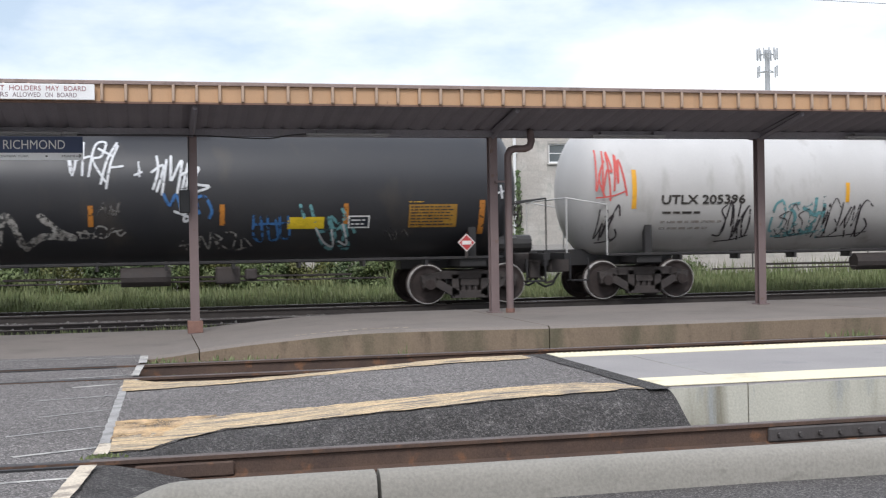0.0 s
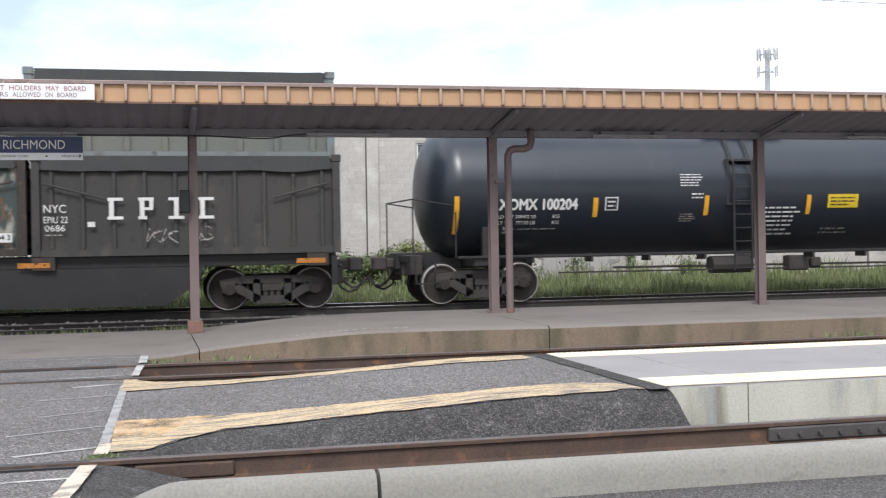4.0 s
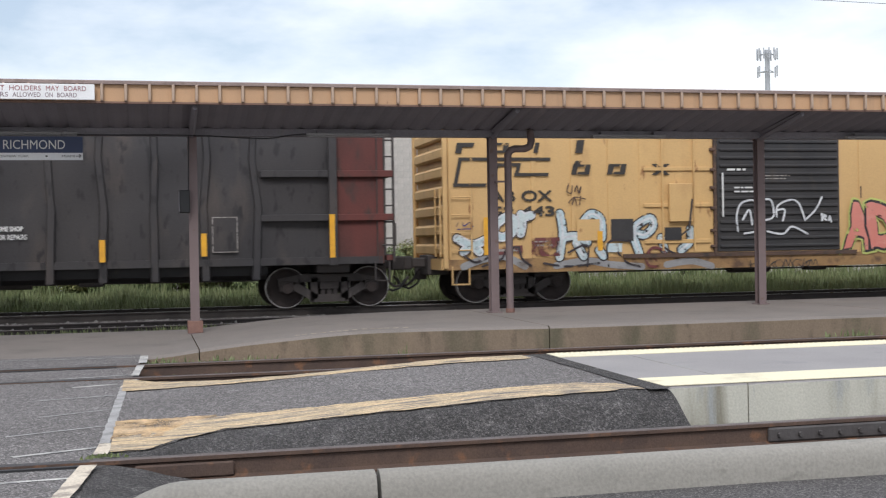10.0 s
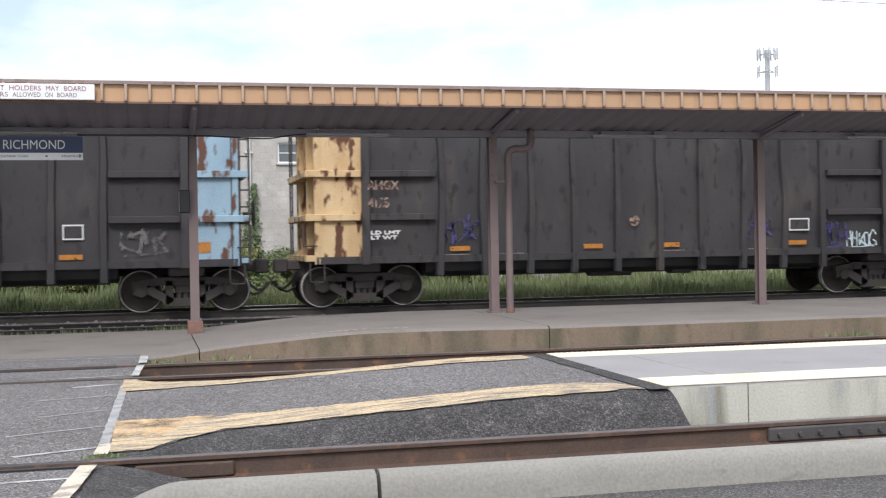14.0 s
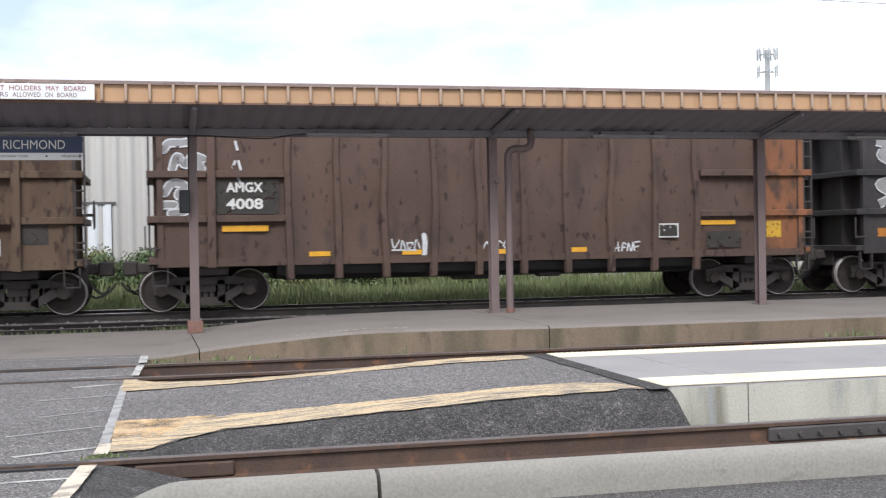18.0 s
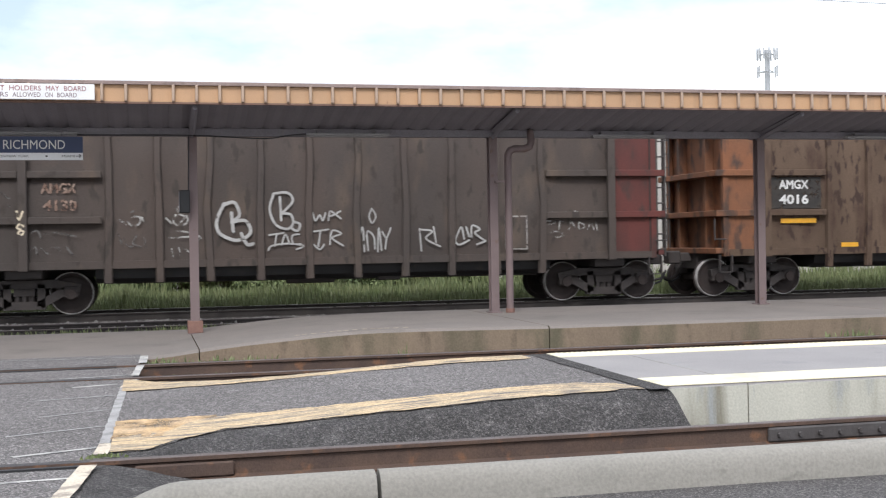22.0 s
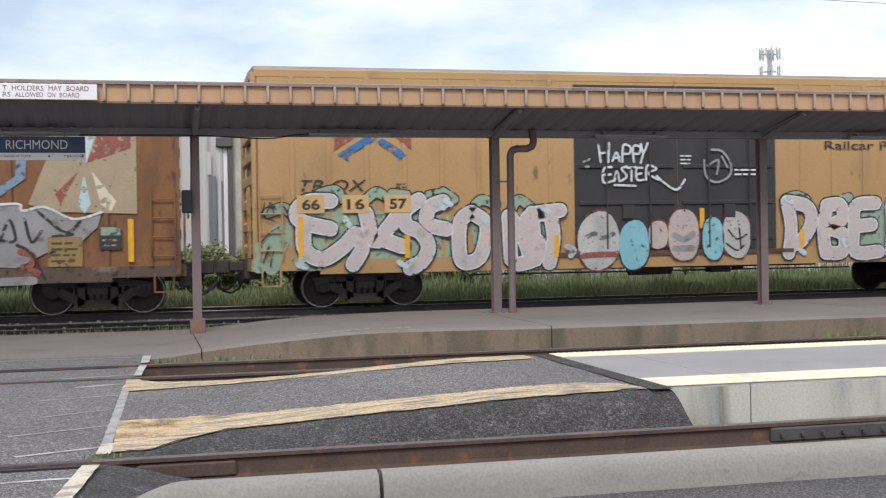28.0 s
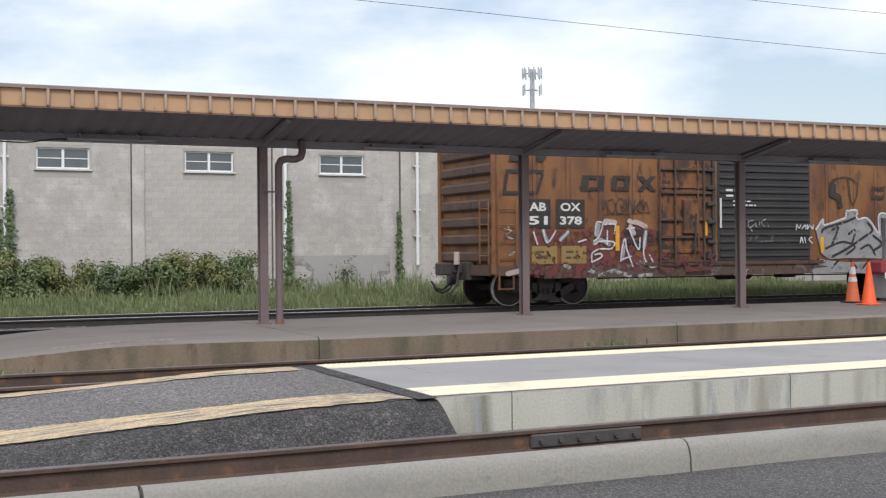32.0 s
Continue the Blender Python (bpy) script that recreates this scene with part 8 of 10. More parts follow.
sprayed(car, [[(-7.02, 0.81), (-6.61, 0.95), (-6.47, 1.17), (-6.2, 1.2)], [(-5.09, 1.07), (-4.66, 1.22), (-4.66, 0.77)], [(-3.95, 1.05), (-3.74, 0.83), (-3.44, 0.73)], [(-5.65, 0.85), (-5.09, 0.77), (-4.39, 0.83)], [(-6.2, 1.2), (-6.13, 0.95), (-5.93, 0.8)], [(-4.17, 0.76), (-4.17, 1.27), (-3.66, 1.3)], [(-3.01, 1.25), (-2.65, 1.02), (-2.28, 0.94)], [(-7.42, 1.05), (-7.16, 0.9), (-6.82, 1.03)]], [(SPRAY_BLACK, 0.045)], YS3)
sprayed(car, [[(-3.34, 0.93), (-3.12, 1.14), (-2.83, 1.03), (-2.91, 0.77), (-3.2, 0.74), (-3.34, 0.93)], [(-3.23, 1.03), (-2.94, 0.77)]], [(SPRAY_MAROON, 0.06)], YS3)
sprayed(car, [[(-7.58, 1.67), (-7.48, 1.78), (-7.41, 1.67), (-7.28, 1.75), (-7.22, 1.66)], [(-7.55, 1.6), (-7.24, 1.61)]], [(SPRAY_PURPLE, 0.03)], YS3)
sprayed(car, [[(-5.06, 2.56), (-5.1, 2.39), (-5.0, 2.35), (-4.98, 2.51)], [(-4.93, 2.39), (-4.87, 2.51), (-4.84, 2.36), (-4.78, 2.49), (-4.81, 2.35)], [(-5.07, 2.14), (-4.93, 2.26), (-4.68, 2.22)], [(-4.99, 2.1), (-4.93, 2.24), (-4.88, 2.08)], [(-4.79, 2.28), (-4.82, 2.1)]], [(RUST_BROWN, 0.025)], YS3)
sprayed(car, [[(-1.08, 1.47), (-1.11, 1.81), (-0.99, 2.1), (-0.69, 2.16), (-0.57, 2.01)], [(-0.93, 1.42), (-0.61, 1.46)], [(-0.96, 1.73), (-0.8, 1.95), (-0.73, 1.62)]], [(SPRAY_WHITE, 0.045)], YD, "white outline graffiti on the black door")
sprayed(car, [[(-0.58, 2.13), (-0.27, 2.17), (-0.2, 1.8), (-0.43, 1.71)], [(-0.12, 1.79), (-0.1, 2.02), (0.19, 2.16), (0.43, 2.09), (0.59, 1.7)], [(-0.1, 1.94), (0.08, 1.94), (0.03, 1.7)], [(-0.36, 1.46), (0.03, 1.4), (0.26, 1.56), (0.65, 1.39)], [(0.58, 1.7), (0.85, 1.93), (1.02, 2.22)], [(1.01, 1.84), (1.02, 1.69)], [(1.01, 1.84), (1.13, 1.78), (1.02, 1.77), (1.13, 1.7)], [(1.19, 1.69), (1.21, 1.79), (1.25, 1.66)]], [(SPRAY_WHITE, 0.045)], YD)
shapes(car, [(0, [(-7.58, 3.21), (-7.44, 3.21), (-7.39, 3.43), (-7.53, 3.43)]), (0, [(-7.44, 3.34), (-7.19, 3.34), (-7.14, 3.43), (-7.39, 3.43)]), (0, [(-6.84, 3.22), (-6.72, 3.22), (-6.67, 3.43), (-6.79, 3.43)]), (0, [(-6.55, 3.22), (-6.43, 3.22), (-6.38, 3.43), (-6.50, 3.43)]), (0, [(-6.72, 3.38), (-6.55, 3.38), (-6.50, 3.43), (-6.67, 3.43)]), (0, [(-6.72, 3.22), (-6.55, 3.22), (-6.50, 3.27), (-6.67, 3.27)]), (0, [(-5.85, 3.22), (-5.75, 3.22), (-5.70, 3.44), (-5.80, 3.44)]), (0, [(-4.90, 3.22), (-4.73, 3.22), (-4.68, 3.50), (-4.85, 3.50)]), (0, [(-5.00, 2.75), (-4.88, 2.75), (-4.83, 2.97), (-4.95, 2.97)]), (0, [(-4.71, 2.75), (-4.59, 2.75), (-4.54, 2.97), (-4.66, 2.97)]), (0, [(-4.88, 2.92), (-4.71, 2.92), (-4.66, 2.97), (-4.83, 2.97)]), (0, [(-4.88, 2.75), (-4.71, 2.75), (-4.66, 2.81), (-4.83, 2.81)]), (0, [(-4.94, 2.97), (-4.80, 2.97), (-4.75, 3.05), (-4.89, 3.05)]), (0, [(-4.18, 2.75), (-4.05, 2.75), (-4.00, 2.98), (-4.13, 2.98)]), (0, [(-3.89, 2.75), (-3.76, 2.75), (-3.71, 2.98), (-3.84, 2.98)]), (0, [(-4.05, 2.92), (-3.89, 2.92), (-3.84, 2.98), (-4.00, 2.98)]), (0, [(-4.05, 2.75), (-3.89, 2.75), (-3.84, 2.81), (-4.00, 2.81)]), (0, [(-3.14, 2.74), (-3.01, 2.74), (-2.70, 2.98), (-2.83, 2.98)]), (0, [(-2.83, 2.74), (-2.70, 2.74), (-3.01, 2.98), (-3.14, 2.98)])], [MARK_BLACK], wall_side(0.012, -1.51), "trade_mark", "leaning black block of a trade mark")

# tall buff box car
T = wall_side(0.008, -1.51)
T2 = wall_side(0.022, -1.53)
car = box_car(-190.07, 9.3, 7.0, BOX_BUFF, 0.78, 5.05, "tall buff box car covered in pastel graffiti", [-8.55, -7.8, -7.0, -6.2, -5.4, -4.6, -3.8, -3.0, 3.0, 3.8, 4.6, 5.4, 6.2, 7.0, 7.8, 8.55],
              [(-2.46, -0.045, DOOR_BLACK, "plug"), (-0.035, 2.34, DOOR_BLACK, "plug")])
letters(car, "TB OX", -8.41, 2.42, -7.01, 2.66, MARK_BLACK, T, 0.0, 0.25)
letters(car, "Railcar Pooling Experts", 3.58, 3.24, 7.95, 3.5, MARK_BLACK, T, 0.008)
for x0, word in ((-8.47, "66"), (-7.54, "16"), (-6.65, "57")):
    patch(car, x0, 1.97, x0 + 0.56, 2.34, BOX_YELLOW, wall_side(0.034, -1.53), "number_field")
    letters(car, word, x0 + 0.1, 2.04, x0 + 0.47, 2.26, MARK_BLACK, wall_side(0.038, -1.53), 0.03)
bars(car, -6.4, 2.4, -6.15, 2.6, 3, MARK_BLACK, T, 85)
shapes(car, [(0, [(5.9, 0.8), (8.2, 0.8), (8.0, 1.5), (7.3, 1.75), (7.0, 1.65), (6.4, 2.0), (5.95, 2.0)]), (1, [(7.85, 0.82), (8.5, 0.85), (8.62, 1.5), (8.3, 1.95), (7.8, 1.7), (8.1, 1.3)]), (2, [(8.62, 0.85), (9.25, 0.88), (9.22, 1.6), (8.95, 1.88), (8.7, 1.8)])], [SPRAY_MINT, SPRAY_BLUE, SPRAY_SKY], wall_side(0.004, -1.51), "graffiti", "green and blue graffiti shapes")
bars(car, 6.3, 1.0, 7.6, 1.6, 5, SPRAY_BLACK, wall_side(0.012, -1.51), 86)
bars(car, 1.3, 2.7, 2.0, 2.9, 2, MARK_WHITE, wall_side(0.045, -1.515), 87)
bars(car, 0.0, 2.95, 0.3, 3.2, 3, MARK_WHITE, wall_side(0.045, -1.515), 88)
for x, z0, z1 in ((-8.4, 1.02, 1.9), (-6.18, 1.02, 1.5), (-2.9, 0.97, 1.45), (0.5, 1.55, 2.0), (2.95, 1.1, 1.5), (5.9, 1.1, 1.5), (8.36, 1.06, 1.9)):
    patch(car, x - 0.055, z0, x + 0.055, z1, REFLECTOR, wall_side(0.045, -1.515))
brake_wheel(car, 9.5, -0.9, 2.1, STEEL_DARK)
T3 = wall_side(0.034, -1.53)
TD = wall_side(0.006, -1.555)
shapes(car, [(0, [(-8.72, 1.71), (-8.47, 2.13), (-6.64, 2.00), (-5.26, 1.91), (-5.19, 0.79), (-7.16, 0.76), (-8.49, 0.80)]), (0, [(-4.83, 1.90), (-3.05, 1.96), (-3.07, 0.83), (-4.67, 0.78)]), (0, [(3.53, 2.11), (6.08, 2.02), (6.06, 0.69), (3.50, 0.82)])], [SPRAY_MINT], wall_side(0.004, -1.51), "graffiti", "mint ground between the graffiti letters")
shapes(car, [(1, [(-7.67, 3.57), (-7.68, 3.27), (-7.2, 3.57)]), (1, [(-6.41, 3.58), (-6.06, 3.28), (-6.06, 3.58)]), (0, [(-6.99, 3.57), (-7.5, 3.25), (-7.61, 3.18), (-7.37, 3.04), (-7.41, 3.14), (-6.81, 3.5), (-6.71, 3.57)]), (0, [(-6.67, 3.52), (-6.12, 3.19), (-6.37, 3.04), (-6.31, 3.11), (-6.78, 3.43)])], [SPRAY_BLUE, SPRAY_BRICK], T, "painted_emblem", "blue and red arrow emblem")
sprayed(car, [[(-9.05, 1.99), (-8.76, 2.09), (-8.58, 1.98)], [(-8.0, 2.37), (-7.67, 2.44), (-7.52, 2.26)], [(-7.01, 2.26), (-6.82, 2.4), (-6.67, 2.33)], [(-6.48, 2.36), (-6.18, 2.33)], [(-5.69, 2.32), (-5.39, 2.36)]], [(SPRAY_BLACK, 0.26), (SPRAY_MINT, 0.2)], T, "mint shadow behind the graffiti letters")
sprayed(car, [[(-5.39, 2.39), (-5.16, 2.24)], [(-4.74, 2.05), (-4.55, 2.22), (-4.24, 2.12)], [(-3.88, 2.04), (-3.72, 2.22), (-3.45, 2.04)], [(2.53, 2.17), (2.84, 2.26), (3.1, 2.16)], [(4.0, 2.16), (4.18, 2.21)]], [(SPRAY_BLACK, 0.26), (SPRAY_MINT, 0.2)], T)
sprayed(car, [[(-7.78, 2.22), (-8.24, 2.21), (-8.47, 2.02), (-8.37, 1.8), (-7.79, 1.65)], [(-8.35, 1.65), (-8.31, 1.22), (-7.98, 1.03), (-7.58, 1.24), (-7.28, 1.54)]], [(SPRAY_BLACK, 0.39), (SPRAY_WHITE, 0.32), (SPRAY_PINK, 0.26)], T2, "pink and cream graffiti letters with white edges")
sprayed(car, [[(-7.24, 1.53), (-7.14, 1.24), (-7.33, 0.91)], [(-7.05, 1.96), (-6.87, 1.38), (-6.57, 1.67), (-6.34, 1.96)], [(-6.69, 1.41), (-6.28, 1.26)]], [(SPRAY_BLACK, 0.39), (SPRAY_WHITE, 0.32), (SPRAY_PINK, 0.26)], T2)
sprayed(car, [[(-5.92, 2.23), (-6.23, 1.99), (-6.19, 1.7), (-5.9, 1.55), (-5.73, 1.25), (-5.87, 0.95), (-6.13, 0.81)]], [(SPRAY_BLACK, 0.39), (SPRAY_WHITE, 0.32), (SPRAY_PINK, 0.26)], T2)
sprayed(car, [[(-5.4, 2.19), (-5.7, 2.06), (-5.74, 1.73), (-5.34, 1.61)]], [(SPRAY_BLACK, 0.39), (SPRAY_WHITE, 0.32), (SPRAY_PINK, 0.26)], T2)
sprayed(car, [[(-4.78, 1.96), (-5.03, 1.76), (-5.06, 1.12), (-4.94, 0.9), (-4.6, 1.04), (-4.46, 1.68), (-4.77, 1.94)]], [(SPRAY_BLACK, 0.39), (SPRAY_WHITE, 0.32), (SPRAY_PINK, 0.26)], T2)
sprayed(car, [[(-3.97, 1.86), (-3.93, 0.95)], [(-3.93, 1.86), (-3.62, 1.32), (-3.52, 1.02)], [(-3.45, 1.93), (-3.37, 0.94)]], [(SPRAY_BLACK, 0.39), (SPRAY_WHITE, 0.32), (SPRAY_PINK, 0.26)], T2)
sprayed(car, [[(-3.17, 1.91), (-3.53, 1.84), (-3.6, 1.55), (-3.3, 1.28), (-3.37, 0.96), (-3.75, 0.84)]], [(SPRAY_BLACK, 0.39), (SPRAY_WHITE, 0.32), (SPRAY_PINK, 0.26)], T2)
sprayed(car, [[(-3.33, 1.93), (-2.81, 1.98)], [(-3.04, 1.92), (-2.97, 1.39), (-3.07, 0.86)]], [(SPRAY_BLACK, 0.39), (SPRAY_WHITE, 0.32), (SPRAY_PINK, 0.26)], T2)
sprayed(car, [[(2.59, 2.12), (2.69, 1.54), (2.62, 0.97)], [(2.62, 2.12), (3.1, 2.0), (3.19, 1.62), (2.91, 1.22), (2.69, 1.16)]], [(SPRAY_BLACK, 0.39), (SPRAY_WHITE, 0.32), (SPRAY_PINK, 0.26)], T2)
sprayed(car, [[(3.59, 2.03), (3.5, 1.49), (3.55, 0.95)], [(3.59, 2.03), (3.93, 2.04), (3.98, 1.73), (3.65, 1.53), (4.01, 1.35), (3.97, 0.98), (3.6, 0.95)]], [(SPRAY_BLACK, 0.39), (SPRAY_WHITE, 0.32), (SPRAY_PINK, 0.26)], T2)
sprayed(car, [[(4.84, 2.07), (4.34, 2.01), (4.28, 1.52), (4.3, 0.97), (4.91, 0.96)], [(4.31, 1.54), (4.74, 1.58)]], [(SPRAY_BLACK, 0.39), (SPRAY_WHITE, 0.32), (SPRAY_PINK, 0.26)], T2)
sprayed(car, [[(-9.25, 0.91), (-9.06, 1.27), (-8.84, 1.62)], [(-9.0, 0.87), (-8.85, 1.27), (-8.73, 1.55)], [(-9.2, 1.27), (-8.85, 1.3)]], [(SPRAY_MINT, 0.3)], T)
sprayed(car, [[(-9.24, 1.34), (-9.06, 1.56), (-8.84, 1.7)], [(-9.17, 0.98), (-9.06, 1.3)], [(-9.03, 0.91), (-8.96, 1.2)], [(-9.25, 2.1), (-9.19, 1.99), (-9.12, 2.19)], [(-9.08, 1.99), (-9.01, 2.2), (-8.94, 1.98)], [(-8.9, 2.06), (-8.76, 2.13), (-8.66, 1.98)], [(-9.12, 1.88), (-8.91, 1.81)]], [(SPRAY_BLACK, 0.03)], T3)
sprayed(car, [[(-7.49, 1.86), (-7.39, 1.71)], [(-8.35, 1.04), (-8.46, 0.93), (-8.31, 0.88)], [(-6.36, 0.93), (-6.21, 0.85), (-6.09, 0.96)], [(-5.54, 2.14), (-5.4, 2.06)]], [(SPRAY_SKY, 0.12)], T3, "pale blue paint splashes")
sprayed(car, [[(-5.35, 2.21), (-5.24, 2.13)], [(-4.54, 1.83), (-4.46, 1.75)], [(-3.21, 2.04), (-3.07, 1.96)], [(-2.67, 1.2), (-2.51, 1.12), (-2.59, 1.0)], [(2.56, 2.19), (2.7, 2.12)], [(3.99, 1.24), (4.06, 1.12)], [(2.91, 1.02), (3.0, 0.96)]], [(SPRAY_SKY, 0.12)], T3)
sprayed(car, [[(-1.92, 3.4), (-1.87, 3.02)], [(-1.67, 3.43), (-1.69, 3.02)], [(-1.87, 3.21), (-1.68, 3.23)], [(-1.6, 3.04), (-1.5, 3.23), (-1.43, 3.04)], [(-1.58, 3.1), (-1.43, 3.12)], [(-1.37, 3.02), (-1.34, 3.38), (-1.18, 3.35), (-1.2, 3.21), (-1.35, 3.2)], [(-1.1, 3.02), (-1.11, 3.35), (-0.95, 3.35), (-0.97, 3.21), (-1.1, 3.2)], [(-0.93, 3.41), (-0.87, 3.23), (-0.77, 3.43)], [(-0.87, 3.23), (-0.94, 3.0)]], [(SPRAY_WHITE, 0.05)], TD, "white brush-lettered greeting on the black doors")
sprayed(car, [[(-1.62, 2.91), (-1.8, 2.87), (-1.81, 2.58), (-1.59, 2.61)], [(-1.81, 2.74), (-1.64, 2.75)], [(-1.56, 2.61), (-1.5, 2.83), (-1.44, 2.6)], [(-1.27, 2.92), (-1.39, 2.87), (-1.27, 2.71), (-1.4, 2.61)], [(-1.25, 2.89), (-1.06, 2.91)], [(-1.16, 2.89), (-1.16, 2.61)], [(-0.9, 2.89), (-1.04, 2.87), (-1.03, 2.64), (-0.88, 2.63)], [(-1.03, 2.75), (-0.93, 2.77)], [(-0.82, 2.63), (-0.79, 2.94), (-0.57, 2.87), (-0.76, 2.77), (-0.53, 2.63)], [(-1.56, 2.52), (-1.07, 2.5)], [(-0.57, 2.71), (-0.28, 2.48), (-0.07, 2.42), (0.1, 2.63)]], [(SPRAY_WHITE, 0.05)], TD)
sprayed(car, [[(0.57, 3.06), (0.61, 2.71), (0.86, 2.57), (1.17, 2.71), (1.21, 2.98), (1.0, 3.26), (0.75, 3.29)], [(0.66, 2.94), (0.91, 3.06), (0.87, 2.75)], [(1.0, 3.14), (1.13, 2.9)], [(-2.26, 3.02), (-2.23, 3.04)], [(-2.16, 3.06), (-2.13, 3.08)], [(-2.21, 2.92), (-2.15, 2.92)]], [(SPRAY_SILVER, 0.05)], TD)
egg_cells = [(-1.94, 1.31, 0.49, 0.63), (-1.12, 1.21, 0.35, 0.55), (-0.55, 1.42, 0.23, 0.32), (0.05, 1.41, 0.37, 0.59), (0.76, 1.32, 0.26, 0.49), (1.33, 1.4, 0.35, 0.53)]
blobs(car, egg_cells[::5], [SPRAY_EGG], SPRAY_MAROON, TD, seed=31, label="pale grey sprayed egg on the black doors", rim=0.045, egg=True)
blobs(car, egg_cells[1:5:3], [SPRAY_SKY_DEEP], SPRAY_BLACK, TD, seed=32, label="light blue sprayed egg on the black doors", rim=0.035, egg=True)
blobs(car, egg_cells[2:4], [SPRAY_ROSE], SPRAY_MAROON, TD, seed=33, label="rose sprayed egg on the black doors", rim=0.04, egg=True)
sprayed(car, [[(-2.33, 0.99), (-1.94, 1.01), (-1.55, 1.01)]], [(SPRAY_BRICK, 0.13)], wall_side(0.014, -1.555), "red band round an egg")
sprayed(car, [[(-2.28, 1.36), (-2.04, 1.47), (-1.86, 1.37), (-1.60, 1.45)]], [(SPRAY_GREY, 0.1)], wall_side(0.014, -1.555))
sprayed(car, [[(-0.17, 1.41), (0.05, 1.31), (0.27, 1.43)], [(-0.17, 1.11), (0.27, 1.11)]], [(SPRAY_SILVER, 0.14)], wall_side(0.014, -1.555))
for k in range(7):
    sprayed(car, [[(0.70 + 0.14 * (k % 2) - 0.04 * (k % 3), 0.82 + 0.16 * k), (0.71 + 0.14 * (k % 2) - 0.04 * (k % 3), 0.84 + 0.16 * k)]], [(SPRAY_GREY, 0.07)], wall_side(0.014, -1.555))
sprayed(car, [[(1.13, 1.50), (1.33, 1.30), (1.58, 1.40)], [(1.08, 1.20), (1.33, 1.05), (1.53, 1.18)], [(1.38, 1.70), (1.43, 1.10)]], [(SPRAY_BLACK, 0.045)], wall_side(0.014, -1.555))
sprayed(car, [[(5.25, 2.02), (5.27, 1.47), (5.23, 0.92)], [(5.28, 2.02), (5.63, 1.95), (5.88, 2.02), (6.01, 1.81), (5.67, 1.67)], [(5.57, 1.5), (5.87, 1.32), (6.13, 0.83)]], [(SPRAY_BLACK, 0.38), (SPRAY_WHITE, 0.32), (SPRAY_PINK, 0.25)], T2)

# rusty orange box car, last in the train
car = box_car(-208.7, 7.8, 6.2, BOX_ORANGE, 0.72, 4.5, "rusty orange box car with graffiti, last in the train", RIBS_50,
              [(-3.3, -1.68, BOX_RUST, "plug"), (-1.5, 1.48, DOOR_BLACK, "ribbed")], RUST_BROWN, BOX_SILL)
part("lock_box", boxes((-2.6, -1.62, 1.7, -2.15, -1.53, 2.55), bevel=0.015), BOX_RUST, car)
part("lock_lever", rods(((-2.3, -1.64, 1.2), (-2.25, -1.64, 2.2), 0.03), n=6), STEEL_DARK, car)
for z in (1.02, 1.62, 2.05, 2.72, 3.3):
    part("door_rail", boxes((-3.25, -1.575, z - 0.035, -1.72, -1.53, z + 0.035), bevel=0.01), RUST_BROWN, car, "rusty brown door rail")
for x in (-3.3, -2.85, -1.98):
    part("door_rod", rods(((x, -1.6, 0.9), (x, -1.6, 3.95), 0.024), n=6), RUST_BROWN, car)
# a thin dark strip right of each nearly flush post makes its edge show
for x in RIBS_50:
    part("seam", boxes((x + 0.055, -1.4945, 0.98, x + 0.085, -1.49, 4.2)), RUST_BROWN, car, "dark brown strip beside the post")
part("door_edge", boxes((-1.7, -1.57, 0.95, -1.62, -1.5, 4.1)), STEEL_DARK, car, "dark rusty door edge")
for z in (1.15, 1.5, 2.0, 2.45, 2.85, 3.3):
    part("door_lug", boxes((-1.86, -1.6, z - 0.05, -1.62, -1.5, z + 0.05), bevel=0.012), STEEL_DARK, car)
shapes(car, [(0, [(-5.50, 2.73), (-5.31, 2.73), (-5.26, 3.10), (-5.45, 3.10)]), (0, [(-5.06, 2.73), (-4.87, 2.73), (-4.82, 3.10), (-5.01, 3.10)]), (0, [(-5.31, 3.01), (-5.06, 3.01), (-5.01, 3.10), (-5.26, 3.10)]), (0, [(-5.31, 2.73), (-5.06, 2.73), (-5.01, 2.82), (-5.26, 2.82)]), (0, [(-4.66, 2.75), (-4.51, 2.75), (-4.46, 3.11), (-4.61, 3.11)]), (0, [(-4.30, 2.75), (-4.15, 2.75), (-4.10, 3.11), (-4.25, 3.11)]), (0, [(-4.51, 3.02), (-4.30, 3.02), (-4.25, 3.11), (-4.46, 3.11)]), (0, [(-4.51, 2.75), (-4.30, 2.75), (-4.25, 2.84), (-4.46, 2.84)]), (0, [(-3.92, 2.75), (-3.75, 2.75), (-3.36, 3.11), (-3.53, 3.11)]), (0, [(-3.53, 2.75), (-3.36, 2.75), (-3.75, 3.11), (-3.92, 3.11)]), (0, [(-7.43, 3.39), (-7.10, 3.39), (-7.05, 3.61), (-7.38, 3.61)]), (0, [(-6.75, 3.40), (-6.47, 3.40), (-6.42, 3.62), (-6.70, 3.62)])], [MARK_BLACK], BR, "trade_mark", "leaning black block of a worn trade mark")
shapes(car, [(0, [(-7.5, 3.2), (-6.5, 3.2), (-6.52, 3.12), (-7.45, 3.12)]), (0, [(-7.5, 3.2), (-7.42, 3.2), (-7.52, 2.62), (-7.6, 2.62)]), (0, [(-7.6, 2.7), (-6.75, 2.7), (-6.77, 2.62), (-7.6, 2.62)]), (0, [(-6.75, 2.62), (-6.67, 2.62), (-6.5, 3.1), (-6.58, 3.1)])], [MARK_BLACK], BR, "trade_mark")
